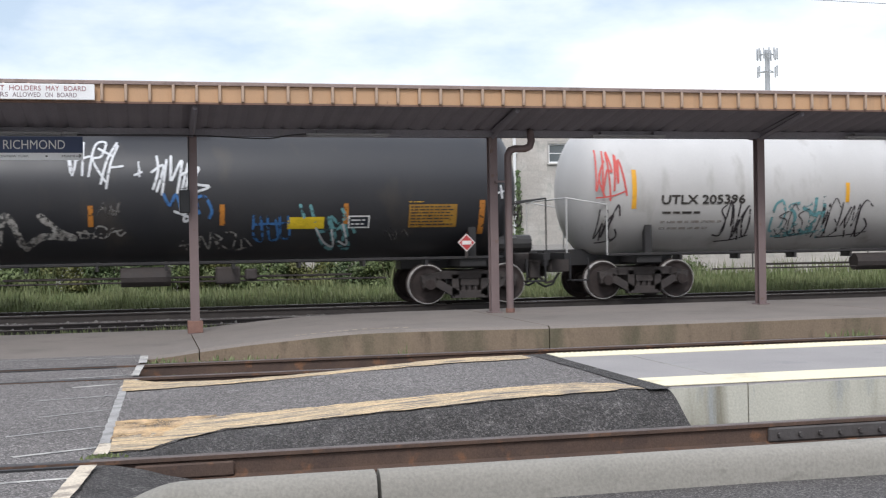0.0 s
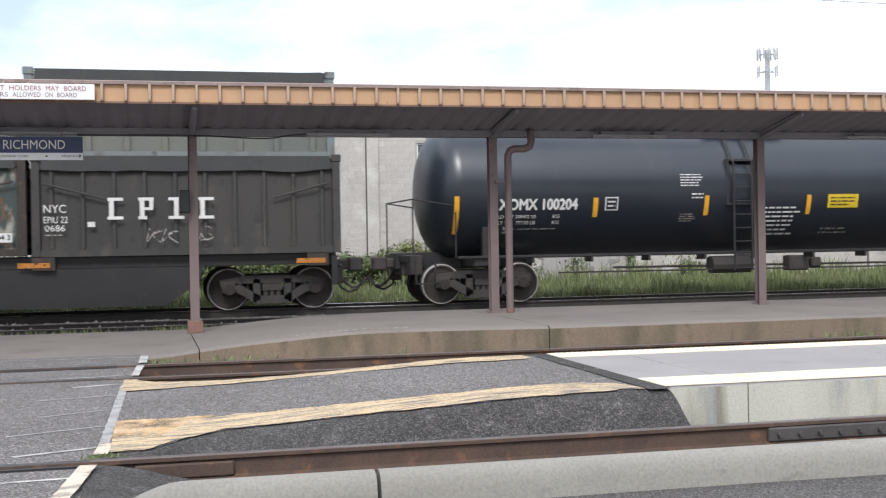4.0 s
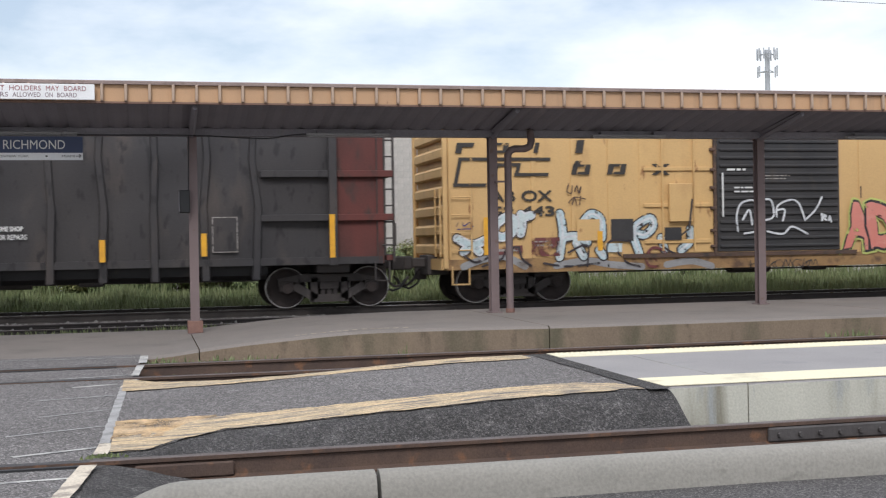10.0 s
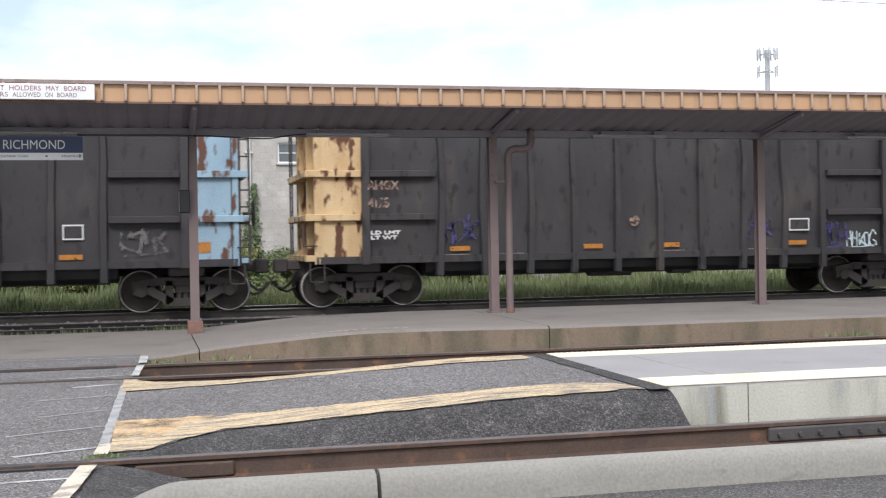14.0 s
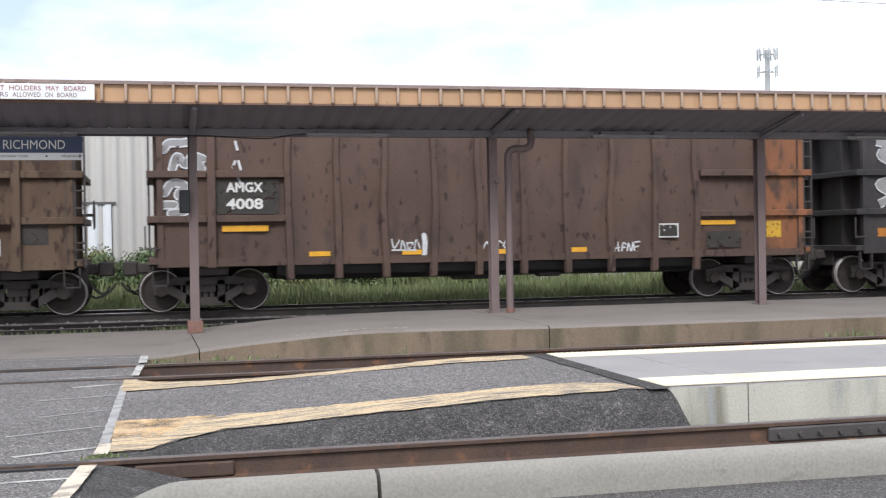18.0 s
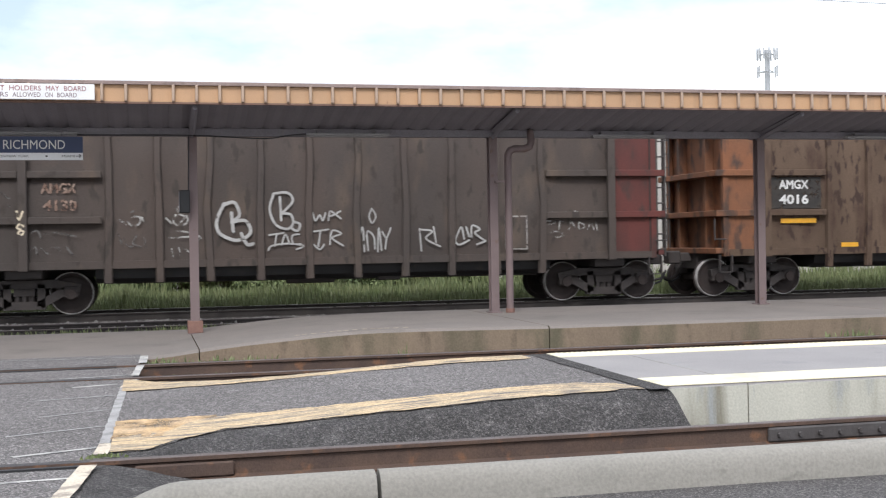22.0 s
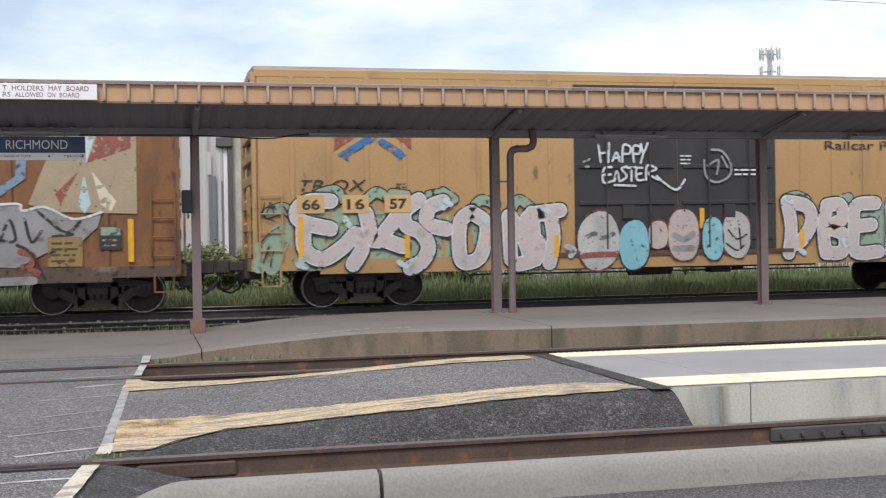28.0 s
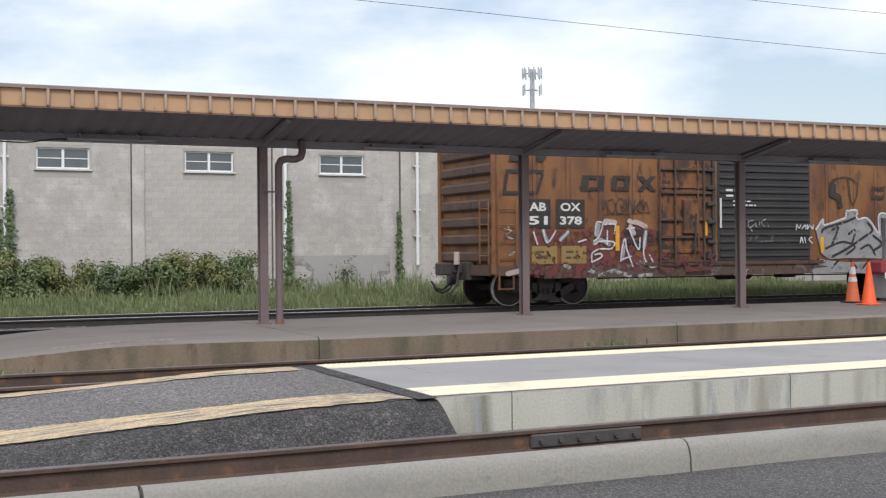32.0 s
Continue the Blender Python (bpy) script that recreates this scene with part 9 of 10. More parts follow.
for x0, x1, a, b in ((-7.02, -6.33, "AB", "51"), (-6.18, -5.4, "OX", "378")):
    patch(car, x0, 1.85, x1, 2.52, MARK_BLACK, BR, "number_field")
    letters(car, a, x0 + 0.12, 2.24, x1 - 0.12, 2.44, MARK_WHITE, wall_side(0.01, -1.51), 0.03)
    letters(car, b, x0 + 0.1, 1.92, x1 - 0.08, 2.12, MARK_WHITE, wall_side(0.01, -1.51), 0.03)
for x0 in (-6.85, -6.05):
    patch(car, x0, 1.0, x0 + 0.68, 1.42, MUSTARD, wall_side(0.022, -1.51), "stencil_field")
    bars(car, x0 + 0.12, 1.08, x0 + 0.6, 1.36, 2, RUST_BROWN, wall_side(0.0245, -1.51), 103)
tag(car, -3.3, 0.8, -1.7, 1.3, SPRAY_MAROON, wall_side(0.03, -1.58), 109, 0.07, 4)
tag(car, -5.0, 2.2, -3.6, 2.55, RUST_BROWN, BR, 108, 0.03, 6)
bars(car, -1.27, 2.6, -0.7, 2.88, 2, MARK_WHITE, wall_side(0.004, -1.55), 109)
bars(car, -1.05, 2.38, -0.24, 2.58, 2, MARK_WHITE, wall_side(0.004, -1.55), 110)
patch(car, -1.47, 1.85, -1.41, 2.6, MARK_WHITE, wall_side(0.004, -1.555), "stripe")
shapes(car, [(0, [(4.95, 2.2), (5.5, 2.05), (7.0, 2.0), (7.0, 3.95), (5.3, 3.95), (5.35, 3.2)]), (2, [(4.0, 3.75), (4.15, 3.85), (4.95, 3.2), (4.9, 2.7), (4.2, 2.2), (4.1, 2.32), (4.72, 2.75), (4.75, 3.12)]), (3, [(5.25, 3.95), (5.95, 3.0), (5.4, 3.5), (5.1, 3.85)]), (4, [(5.6, 3.95), (6.05, 3.0), (6.35, 3.95)]), (5, [(6.05, 3.0), (6.9, 3.3), (6.9, 3.9), (6.4, 3.9)]), (3, [(6.15, 2.85), (6.6, 2.25), (6.5, 2.05), (6.3, 2.2)]), (5, [(5.9, 2.85), (5.55, 2.2), (5.45, 2.4)]), (4, [(6.0, 2.8), (6.12, 2.2), (6.0, 2.0), (5.88, 2.2)])],
       [SPRAY_TAN, SPRAY_BRICK, SPRAY_CHEVRON, SPRAY_CREAM, SPRAY_SKY, SPRAY_BRICK], wall_side(0.009, -1.51), "mural", "sprayed shape of a faded mural")
shapes(car, [(0, [(2.12, 3.05), (2.36, 3.1), (2.34, 2.8), (2.52, 2.72), (2.58, 2.4), (2.4, 2.38), (2.36, 2.6), (2.12, 2.68)])], [MARK_BLACK], wall_side(0.02, -1.51), "graffiti")
drawn(car, [[(2.2, 3.12), (2.7, 3.2), (3.1, 3.05)], [(2.75, 3.15), (2.85, 2.6), (2.95, 2.45)], [(3.1, 3.05), (3.05, 2.7), (2.9, 2.45)]], [(MARK_BLACK, 0.035)], wall_side(0.02, -1.51))
letters(car, "next\nload", 3.58, 2.62, 4.08, 3.0, MARK_BLACK, wall_side(0.022, -1.51), 0.03, 0.2)
patch(car, 5.3, 0.98, 5.95, 1.56, MUSTARD, wall_side(0.026, -1.51), "stencil_field")
bars(car, 5.36, 1.04, 5.9, 1.5, 4, RUST_BROWN, wall_side(0.028, -1.51), 116)
patch(car, 6.27, 1.3, 6.7, 1.7, MARK_BLACK, wall_side(0.026, -1.51), "paint_patch")
patch(car, 6.3, 1.58, 6.67, 1.74, SPRAY_MINT, wall_side(0.03, -1.51), "paint_patch")
bars(car, 6.32, 1.34, 6.62, 1.54, 2, MARK_GREY, wall_side(0.03, -1.51), 117)
for x, z0, z1 in ((-7.05, 1.0, 1.85), (-4.5, 1.3, 1.9), (-1.9, 1.6, 2.0), (1.85, 1.2, 1.62), (4.08, 1.1, 1.5), (6.87, 1.05, 1.9)):
    patch(car, x - 0.055, z0, x + 0.055, z1, REFLECTOR, wall_side(0.035, -1.51))
brake_wheel(car, 8.0, -0.9, 2.2)
part("end_marker", rods(((-8.15, -0.2, 1.0), (-8.15, -0.2, 1.3), 0.07), n=12), SPRAY_ROSE, car, "red end-of-train marker")
part("hose", rods(((-8.1, -0.25, 0.95), (-8.2, -0.28, 0.5), 0.03), ((-8.2, -0.28, 0.5), (-8.4, -0.3, 0.3), 0.03), n=6), STEEL_DARK, car)
OS, OS2, OS3, OS4, OS5, OD = [wall_side(g, -1.52) for g in (0.006, 0.012, 0.018, 0.014, 0.012, 0.036)]
sprayed(car, [[(-5.22, 1.67), (-4.35, 1.72), (-3.46, 1.63)], [(-5.22, 1.35), (-4.35, 1.36), (-3.47, 1.32)], [(-5.22, 0.99), (-4.36, 1.0), (-3.42, 0.96)], [(-6.7, 1.61), (-5.43, 1.59)], [(-6.79, 0.87), (-5.44, 0.83)]], [(SPRAY_MAROON, 0.36)], OS, "maroon ground of the worn graffiti")
sprayed(car, [[(-4.83, 2.01), (-4.56, 1.98)], [(-4.15, 2.01), (-3.9, 1.97), (-3.68, 1.88)], [(-7.48, 0.79), (-7.12, 0.86)], [(-4.12, 1.88), (-4.02, 1.72)]], [(SPRAY_ROSE, 0.12)], OS2, "rose graffiti clouds")
sprayed(car, [[(-4.24, 1.72), (-3.74, 1.71), (-3.55, 1.55)], [(-4.13, 1.53), (-3.8, 1.41)], [(-3.29, 1.71), (-3.16, 1.15)], [(-3.1, 1.37), (-3.11, 1.09)]], [(SPRAY_BLACK, 0.17)], OS5, "black graffiti shading")
sprayed(car, [[(-6.54, 1.78), (-6.44, 1.53)], [(-6.07, 1.57), (-5.88, 1.74)], [(-4.36, 1.08), (-4.31, 1.39)], [(-5.06, 1.67), (-5.02, 1.92)], [(-5.14, 1.48), (-5.0, 1.57), (-4.73, 1.45)], [(-3.68, 1.74), (-3.73, 1.38)]], [(SPRAY_SILVER, 0.1)], OS2, "silver graffiti strokes")
sprayed(car, [[(-6.54, 1.79), (-6.43, 1.5), (-6.21, 1.77)], [(-6.8, 1.75), (-6.7, 1.47)], [(-6.09, 1.55), (-5.87, 1.76)], [(-5.59, 1.51), (-5.38, 1.57)], [(-5.13, 1.66), (-5.08, 1.97), (-4.94, 1.98)], [(-5.16, 1.53), (-5.0, 1.67), (-4.89, 1.99)], [(-4.86, 1.93), (-4.56, 1.93), (-4.59, 1.72)], [(-5.22, 1.03), (-5.21, 1.24), (-5.0, 1.34), (-4.68, 1.35), (-4.59, 1.5), (-4.95, 1.53), (-5.14, 1.45)], [(-5.2, 1.04), (-4.95, 1.15), (-4.98, 1.23), (-5.14, 1.21)]], [(SPRAY_WHITE, 0.038)], OS3, "white graffiti outlines")
sprayed(car, [[(-4.41, 1.05), (-4.35, 1.42), (-4.28, 1.58), (-4.23, 1.33), (-4.06, 0.91)], [(-4.4, 1.08), (-4.11, 1.16)], [(-4.15, 1.8), (-3.9, 1.32), (-3.85, 1.6)], [(-4.78, 1.78), (-4.79, 1.45)], [(-3.67, 1.77), (-3.75, 1.21), (-3.56, 0.9), (-3.31, 0.93)], [(-3.58, 1.18), (-3.46, 0.99)], [(-4.21, 1.83), (-4.01, 1.85)]], [(SPRAY_WHITE, 0.038)], OS3)
sprayed(car, [[(-5.01, 0.71), (-4.58, 0.83)], [(-4.5, 0.78), (-4.14, 0.69)], [(-5.97, 0.95), (-5.84, 0.91)], [(-3.87, 0.68), (-3.53, 0.71)], [(-5.33, 0.85), (-5.17, 0.79)]], [(SPRAY_PALE, 0.09)], OS3, "faded white paint over the sill")
sprayed(car, [[(-3.97, 1.05), (-3.94, 0.96)], [(-3.89, 0.96), (-3.85, 1.06), (-3.81, 0.96)], [(-3.76, 1.06), (-3.72, 0.96), (-3.68, 1.06)], [(-7.57, 1.83), (-7.39, 1.78), (-7.52, 1.67), (-7.27, 1.56)], [(-7.47, 1.86), (-7.37, 1.88)], [(-7.5, 1.27), (-7.27, 1.29)], [(-7.45, 1.22), (-7.3, 1.23)], [(-1.02, 0.66), (-0.96, 0.8), (-0.9, 0.66)], [(-0.84, 0.65), (-0.83, 0.78), (-0.75, 0.78)], [(-0.71, 0.78), (-0.56, 0.79)], [(-0.63, 0.79), (-0.65, 0.65)]], [(SPRAY_PALE, 0.035)], OS3, "thin white graffiti tags")
sprayed(car, [[(1.6, 0.71), (2.5, 0.76), (3.51, 0.7), (5.02, 0.72)], [(1.78, 0.95), (2.68, 0.86), (3.98, 0.88)]], [(SPRAY_SILVER, 0.16)], OS5, "thin silver paint over the sill")
sprayed(car, [[(4.79, 1.28), (5.03, 1.2), (4.98, 1.03)], [(4.84, 0.99), (5.12, 0.86)]], [(SPRAY_BRICK, 0.12)], OS4)
sprayed(car, [[(-0.41, 2.04), (-0.58, 2.0), (-0.54, 1.85), (-0.4, 1.93)], [(-0.35, 2.02), (-0.33, 1.89), (-0.23, 1.91), (-0.22, 2.04)], [(-0.03, 2.07), (-0.16, 1.99), (-0.06, 1.89)], [(0.01, 1.99), (0.07, 1.88)], [(-0.5, 1.81), (-0.46, 1.77)]], [(MARK_GREY, 0.03)], OD)
sprayed(car, [[(-0.84, 1.58), (-0.72, 1.65), (-0.8, 1.5), (-0.63, 1.5)], [(-0.59, 1.61), (-0.55, 1.5), (-0.46, 1.65)], [(-0.38, 1.49), (-0.29, 1.65), (-0.25, 1.47)], [(-0.29, 1.49), (0.18, 1.51)], [(0.1, 1.67), (0.23, 1.61), (0.1, 1.55)], [(0.53, 1.46), (0.62, 1.6), (0.7, 1.44)]], [(SPRAY_GREY, 0.035)], OD)
sprayed(car, [[(0.97, 1.8), (0.99, 1.94), (1.06, 1.84), (1.13, 1.94)], [(1.16, 1.82), (1.27, 1.93), (1.29, 1.82)], [(1.34, 1.93), (1.34, 1.82), (1.41, 1.92)], [(1.45, 1.9), (1.52, 1.82), (1.54, 1.93)], [(1.1, 1.46), (1.14, 1.61), (1.2, 1.46)], [(1.25, 1.6), (1.28, 1.46)], [(1.5, 1.61), (1.39, 1.56), (1.5, 1.45)]], [(SPRAY_WHITE, 0.03)], OD)
shapes(car, [(0, [(1.65, 1.81), (1.89, 2.08), (1.93, 1.93), (2.52, 2.08), (2.66, 2.14), (2.68, 2.30), (3.05, 2.32), (3.07, 2.09), (3.43, 2.10), (3.85, 1.65), (3.83, 2.20), (4.19, 2.21), (4.30, 2.10), (4.33, 2.20), (4.78, 2.21), (4.85, 2.08), (5.26, 2.15), (5.79, 1.91), (6.32, 2.04), (6.24, 1.75), (5.85, 1.39), (5.25, 1.25), (4.72, 0.97), (3.69, 1.03), (2.68, 1.05), (2.12, 1.02), (1.84, 1.17), (1.74, 1.49)])], [SPRAY_SILVER], OS, "graffiti", "silver graffiti letters with a white outline")
sprayed(car, [[(1.65, 1.81), (1.89, 2.08), (1.93, 1.93), (2.52, 2.08), (2.66, 2.14), (2.68, 2.3)], [(2.68, 2.3), (3.05, 2.32), (3.07, 2.09), (3.43, 2.1), (3.85, 1.65)], [(3.85, 1.65), (3.83, 2.2), (4.19, 2.21), (4.3, 2.1), (4.33, 2.2)], [(4.33, 2.2), (4.78, 2.21), (4.85, 2.08), (5.26, 2.15), (5.79, 1.91), (6.32, 2.04)]], [(SPRAY_WHITE, 0.05)], OS3)
sprayed(car, [[(1.85, 1.74), (1.95, 1.84), (2.52, 1.98), (2.69, 2.02), (2.99, 2.12)], [(2.2, 1.8), (2.41, 1.86), (2.28, 1.59), (2.19, 1.42)], [(2.77, 1.69), (3.0, 1.78), (2.85, 1.36)], [(2.19, 1.09), (2.69, 1.29), (3.35, 1.63)], [(3.43, 1.99), (3.6, 1.79), (3.35, 1.63)], [(3.63, 1.64), (3.93, 1.42), (3.67, 1.26)]], [(SPRAY_BLACK, 0.07)], OS4)
sprayed(car, [[(4.43, 1.52), (4.6, 1.9), (4.7, 1.51), (4.43, 1.51)], [(4.88, 1.92), (5.0, 1.47), (5.19, 1.68)], [(5.15, 2.04), (5.63, 1.65), (5.91, 1.86)], [(5.4, 1.57), (5.77, 1.61)], [(3.93, 2.11), (3.96, 1.64), (4.14, 1.27)], [(1.98, 1.31), (2.55, 1.48), (2.98, 1.35), (2.69, 1.15)], [(3.19, 1.29), (3.48, 1.39), (3.69, 1.13)], [(4.73, 1.41), (4.99, 1.25), (5.24, 0.74)], [(2.18, 0.8), (2.4, 0.98)], [(2.83, 1.0), (3.04, 0.78)], [(3.25, 0.78), (3.47, 0.99)], [(1.48, 0.82), (1.73, 1.03)]], [(SPRAY_BLACK, 0.06)], OS4)

# ---- gondolas ----


def gondola(c, paint, label, left=None, right=None, z1=3.95, seed=1, brake=1, dx=0.0):
    """brake: the end, -1 or 1, that carries the hand wheel."""
    car = rolling("gondola", c, label, "gondola car")
    rnd = random.Random(seed)
    half, z0 = 7.08, 1.02
    left, right = left or paint, right or paint
    for s, y in ((-1, -1.46), (1, 1.46)):
        # dented plates between the posts
        bm = grid_sheet(-6.05, 6.05, 48, z0, z1, 10, lambda x, z: 0)
        for v in bm.verts:
            x, z = v.co.x, v.co.y
            dent = 0.065 * noise.noise(Vector((x * 0.8 + seed * 7, z * 0.8, s))) + 0.02 * noise.noise(Vector((x * 2.3 + seed * 3, z * 2.1, s))) + 0.03 * abs(math.sin(math.pi * (x + 0.5)))
            v.co = Vector((x, y - s * max(dent, -0.012), z))
        part("side_wall", bm, paint, car, smooth=True)
        for k in range(10):
            x = -4.5 + k
            bm = bmesh.new()
            lean, bow = rnd.uniform(-0.07, 0.07), rnd.uniform(-0.06, 0.06)
            for za, zb, xa, xb, w, d in ((3.1, z1, bow, 0.0, 0.075, 0.065), (2.1, 3.1, lean, bow, 0.08, 0.075), (0.64, 2.1, 0.0, lean, 0.09, 0.085)):
                m = [bm.verts.new(v) for v in ((x + xa - w, y, za), (x + xa + w, y, za), (x + xa + w * 0.7, y + s * d, za), (x + xa - w * 0.7, y + s * d, za), (x + xb - w, y, zb), (x + xb + w, y, zb), (x + xb + w * 0.7, y + s * d, zb), (x + xb - w * 0.7, y + s * d, zb))]
                for q in ((0, 1, 2, 3), (4, 5, 6, 7), (0, 1, 5, 4), (1, 2, 6, 5), (2, 3, 7, 6), (3, 0, 4, 7)):
                    bm.faces.new([m[i] for i in q])
            bmesh.ops.recalc_face_normals(bm, faces=bm.faces)
            part("side_post", bm, paint, car)
        for e, mat in ((-1, left), (1, right)):
            part("end_panel", boxes((e * 6.05, y - 0.02, z0 - 0.02, e * half, y + 0.02, z1)), mat, car)
            part("end_post", boxes((e * 6.08 - 0.08, y + s * 0.09 - 0.05, z0 - 0.12, e * 6.08 + 0.08, y + s * 0.09 + 0.05, z1)), paint, car)
            part("corner_post", boxes((e * half - 0.06, y - 0.06, z0 - 0.1, e * half + 0.06, y + 0.06, z1)), mat, car)
            for z in (1.88, 2.78):
                part("side_rail", boxes((e * 4.6, y + s * 0.02, z - 0.07, e * 5.99, y + s * 0.11, z + 0.07), bevel=0.01), paint, car)
                part("corner_rail", boxes((e * 6.17, y + s * 0.02, z - 0.07, e * 7.34, y + s * 0.11, z + 0.07), bevel=0.01), mat, car)
        part("side_sill", boxes((-7.12, y - 0.06, z0 - 0.1, 7.12, y + 0.06, z0 + 0.05)), paint, car)
        part("top_chord", boxes((-7.12, y - 0.09, z1 - 0.02, 7.12, y + 0.09, z1 + 0.1)), paint, car)
    for e, mat in ((-1, left), (1, right)):
        part("end_wall", boxes((e * 6.9, -1.44, z0, e * 6.99, 1.44, z1)), mat, car)
        for z in (z0 + 0.02, 1.88, 2.78, z1 - 0.05):
            part("end_shelf", boxes((e * 6.99, -1.5, z - 0.065, e * 7.33, 1.5, z + 0.065), bevel=0.012), mat, car)
        for y in (-0.7, 0.7):
            part("end_stiffener", boxes((e * 6.99, y - 0.06, z0, e * 7.2, y + 0.06, z1)), mat, car)
        if e < 0:
            ladder(car, e * 7.3, 1.2, 0.9, 3.9, STEEL_DARK, 0.4, 9, "y")
        part("grab_rail", rods(((e * 7.1, -1.56, 1.3), (e * 7.38, -1.56, 1.3), 0.016), ((e * 7.38, -1.56, 1.28), (e * 7.38, -1.56, 1.75), 0.018), n=6), STEEL_DARK, car)
        part("step", boxes((e * 7.1 - 0.16, -1.55, 0.55, e * 7.1 + 0.16, -1.47, 0.575), (e * 7.1 - 0.16, -1.55, 0.55, e * 7.1 - 0.135, -1.47, 0.95), (e * 7.1 + 0.135, -1.55, 0.55, e * 7.1 + 0.16, -1.47, 0.95)), STEEL_DARK, car)
        part("bolster", boxes((e * 6.1 - 0.35, -1.35, 0.74, e * 6.1 + 0.35, 1.35, 1.0), bevel=0.02), STEEL_DARK, car)
        truck(car, e * 6.1)
    # the corner ladder stands out past the end wall
    for x in (7.02, 7.17, 7.36):
        part("ladder_stile", boxes((x - 0.022, -1.5, 0.95, x + 0.022, -1.44, 3.9)), STEEL_DARK, car)
    for i in range(9):
        z = 1.1 + 0.34 * i
        part("ladder_rung", rods(((7.0, -1.49, z), (7.38, -1.49, z), 0.017), n=6), STEEL_DARK, car)
    tub = sweep([(-1.3, 1.02), (-1.25, 0.72), (-0.9, 0.62), (0.9, 0.62), (1.25, 0.72), (1.3, 1.02)], -4.75, 4.75)
    part("tub_floor", tub, SILL_BLACK, car)
    part("end_floor", boxes((-6.99, -1.44, 0.98, -4.7, 1.44, 1.04), (4.7, -1.44, 0.98, 6.99, 1.44, 1.04)), SILL_BLACK, car)
    part("centre_sill", boxes((-7.2, -0.25, 0.74, 7.2, 0.25, 1.0)), STEEL_DARK, car)
    brake_gear(car)
    couplers(car, 7.2)
    brake_wheel(car, brake * 7.5, -0.75, 2.0)
    for child in car.children:
        if not child.name.startswith("truck"):
            child.location.x += dx
    return car


G = wall_side(0.03, -1.46)
GE = wall_side(0.025, -1.46)
GC = wall_side(0.006, -1.482)


def gondola_number(car, number, mat, field=None):
    if field:
        patch(car, -5.9, 1.97, -4.62, 2.68, field, GE, "number_field")
    f = wall_side(0.035, -1.46)
    x0, x1 = (-5.68, -4.94) if field else (-5.72, -5.05)
    letters(car, "AMGX", x0, 2.41, x1, 2.62, mat, f, 0.03)
    letters(car, number, x0 + (0 if field else 0.04), 2.07, x1, 2.29, mat, f, 0.03)


def reflect(car, flats, mat):
    for x, z in flats:
        patch(car, x - 0.22, z - 0.05, x + 0.22, z + 0.05, mat, G)


car = gondola(-76.52, GOND_GREY, "dark grey gondola with amber tabs and one red end", right=RED_END, seed=1, brake=-1, dx=0.05)
gondola_number(car, "4148", MARK_RUSTED)
for x, z, h in ((-6.06, 1.36, 0.47), (-3.48, 1.09, 0.46), (-1.5, 1.02, 0.47), (1.55, 1.05, 0.44), (3.51, 1.13, 0.46), (6.1, 1.06, 0.89)):
    patch(car, x - 0.055, z, x + 0.055, z + h, REFLECTOR, wall_side(0.145, -1.46))
patch(car, -6.65, 1.27, -6.21, 1.39, REFLECTOR, GC)
patch(car, 3.68, 1.2, 4.19, 1.92, MARK_GREY, G, "stencil_frame")
patch(car, 3.7, 1.22, 4.17, 1.9, GOND_GREY, wall_side(0.034, -1.46), "stencil_field")
letters(car, "HOME SHOP", -0.47, 1.68, 0.07, 1.78, MARK_WHITE, G, 0.015)
letters(car, "FOR REPAIRS", -0.44, 1.52, 0.14, 1.62, MARK_WHITE, G, 0.015)
bars(car, -5.8, 1.3, -5.0, 1.5, 2, MARK_GREY, GE, 122)

car = gondola(-92.45, GOND_GREY, "dark grey gondola with a rusty cream end", left=CREAM_END, seed=2, dx=-0.06)
GX = wall_side(0.035, -1.46)
letters(car, "AMGX", -6.11, 2.44, -5.44, 2.64, MARK_RUSTED, wall_side(0.145, -1.46), 0.03)
letters(car, "4128", -6.1, 2.07, -5.65, 2.29, MARK_RUSTED, wall_side(0.145, -1.46), 0.03)
letters(car, "LD LMT\nLT WT", -6.05, 1.41, -5.42, 1.6, MARK_WHITE, wall_side(0.145, -1.46), 0.02)
reflect(car, ((-4.12, 1.2), (-1.13, 1.2), (0.68, 1.2), (3.8, 1.2)), REFLECTOR_DIRTY)
patch(car, 6.07, 1.36, 6.48, 1.56, REFLECTOR_DIRTY, wall_side(0.04, -1.482))
for x0, z0, x1, z1 in ((-4.47, 1.33, -3.77, 1.88), (2.58, 1.33, 3.13, 1.8), (4.46, 1.11, 5.04, 1.7)):
    tag(car, x0, z0, x1, z1, SPRAY_PURPLE, G, 124 + int(x0), 0.06, 3)
tag(car, 5.04, 1.09, 5.8, 1.42, SPRAY_SKY, GE, 130, 0.035, 5)
shapes(car, [(0, [(-0.16 + 0.12 * math.cos(a), 1.74 + 0.12 * math.sin(a)) for a in np.linspace(0, 6.0, 12)])], [MARK_RUSTED], G, "paint_spot")
patch(car, 3.59, 1.47, 4.1, 1.75, MARK_WHITE, G, "stencil_frame")
patch(car, 3.62, 1.5, 4.07, 1.72, GOND_GREY, wall_side(0.034, -1.46), "stencil_field")
for x in (-4.2, -3.0, 0.75, 2.75):
    patch(car, x - 0.3, 1.04, x + 0.3, 1.08, MARK_GREY, wall_side(0.032, -1.46), "chalk_line")

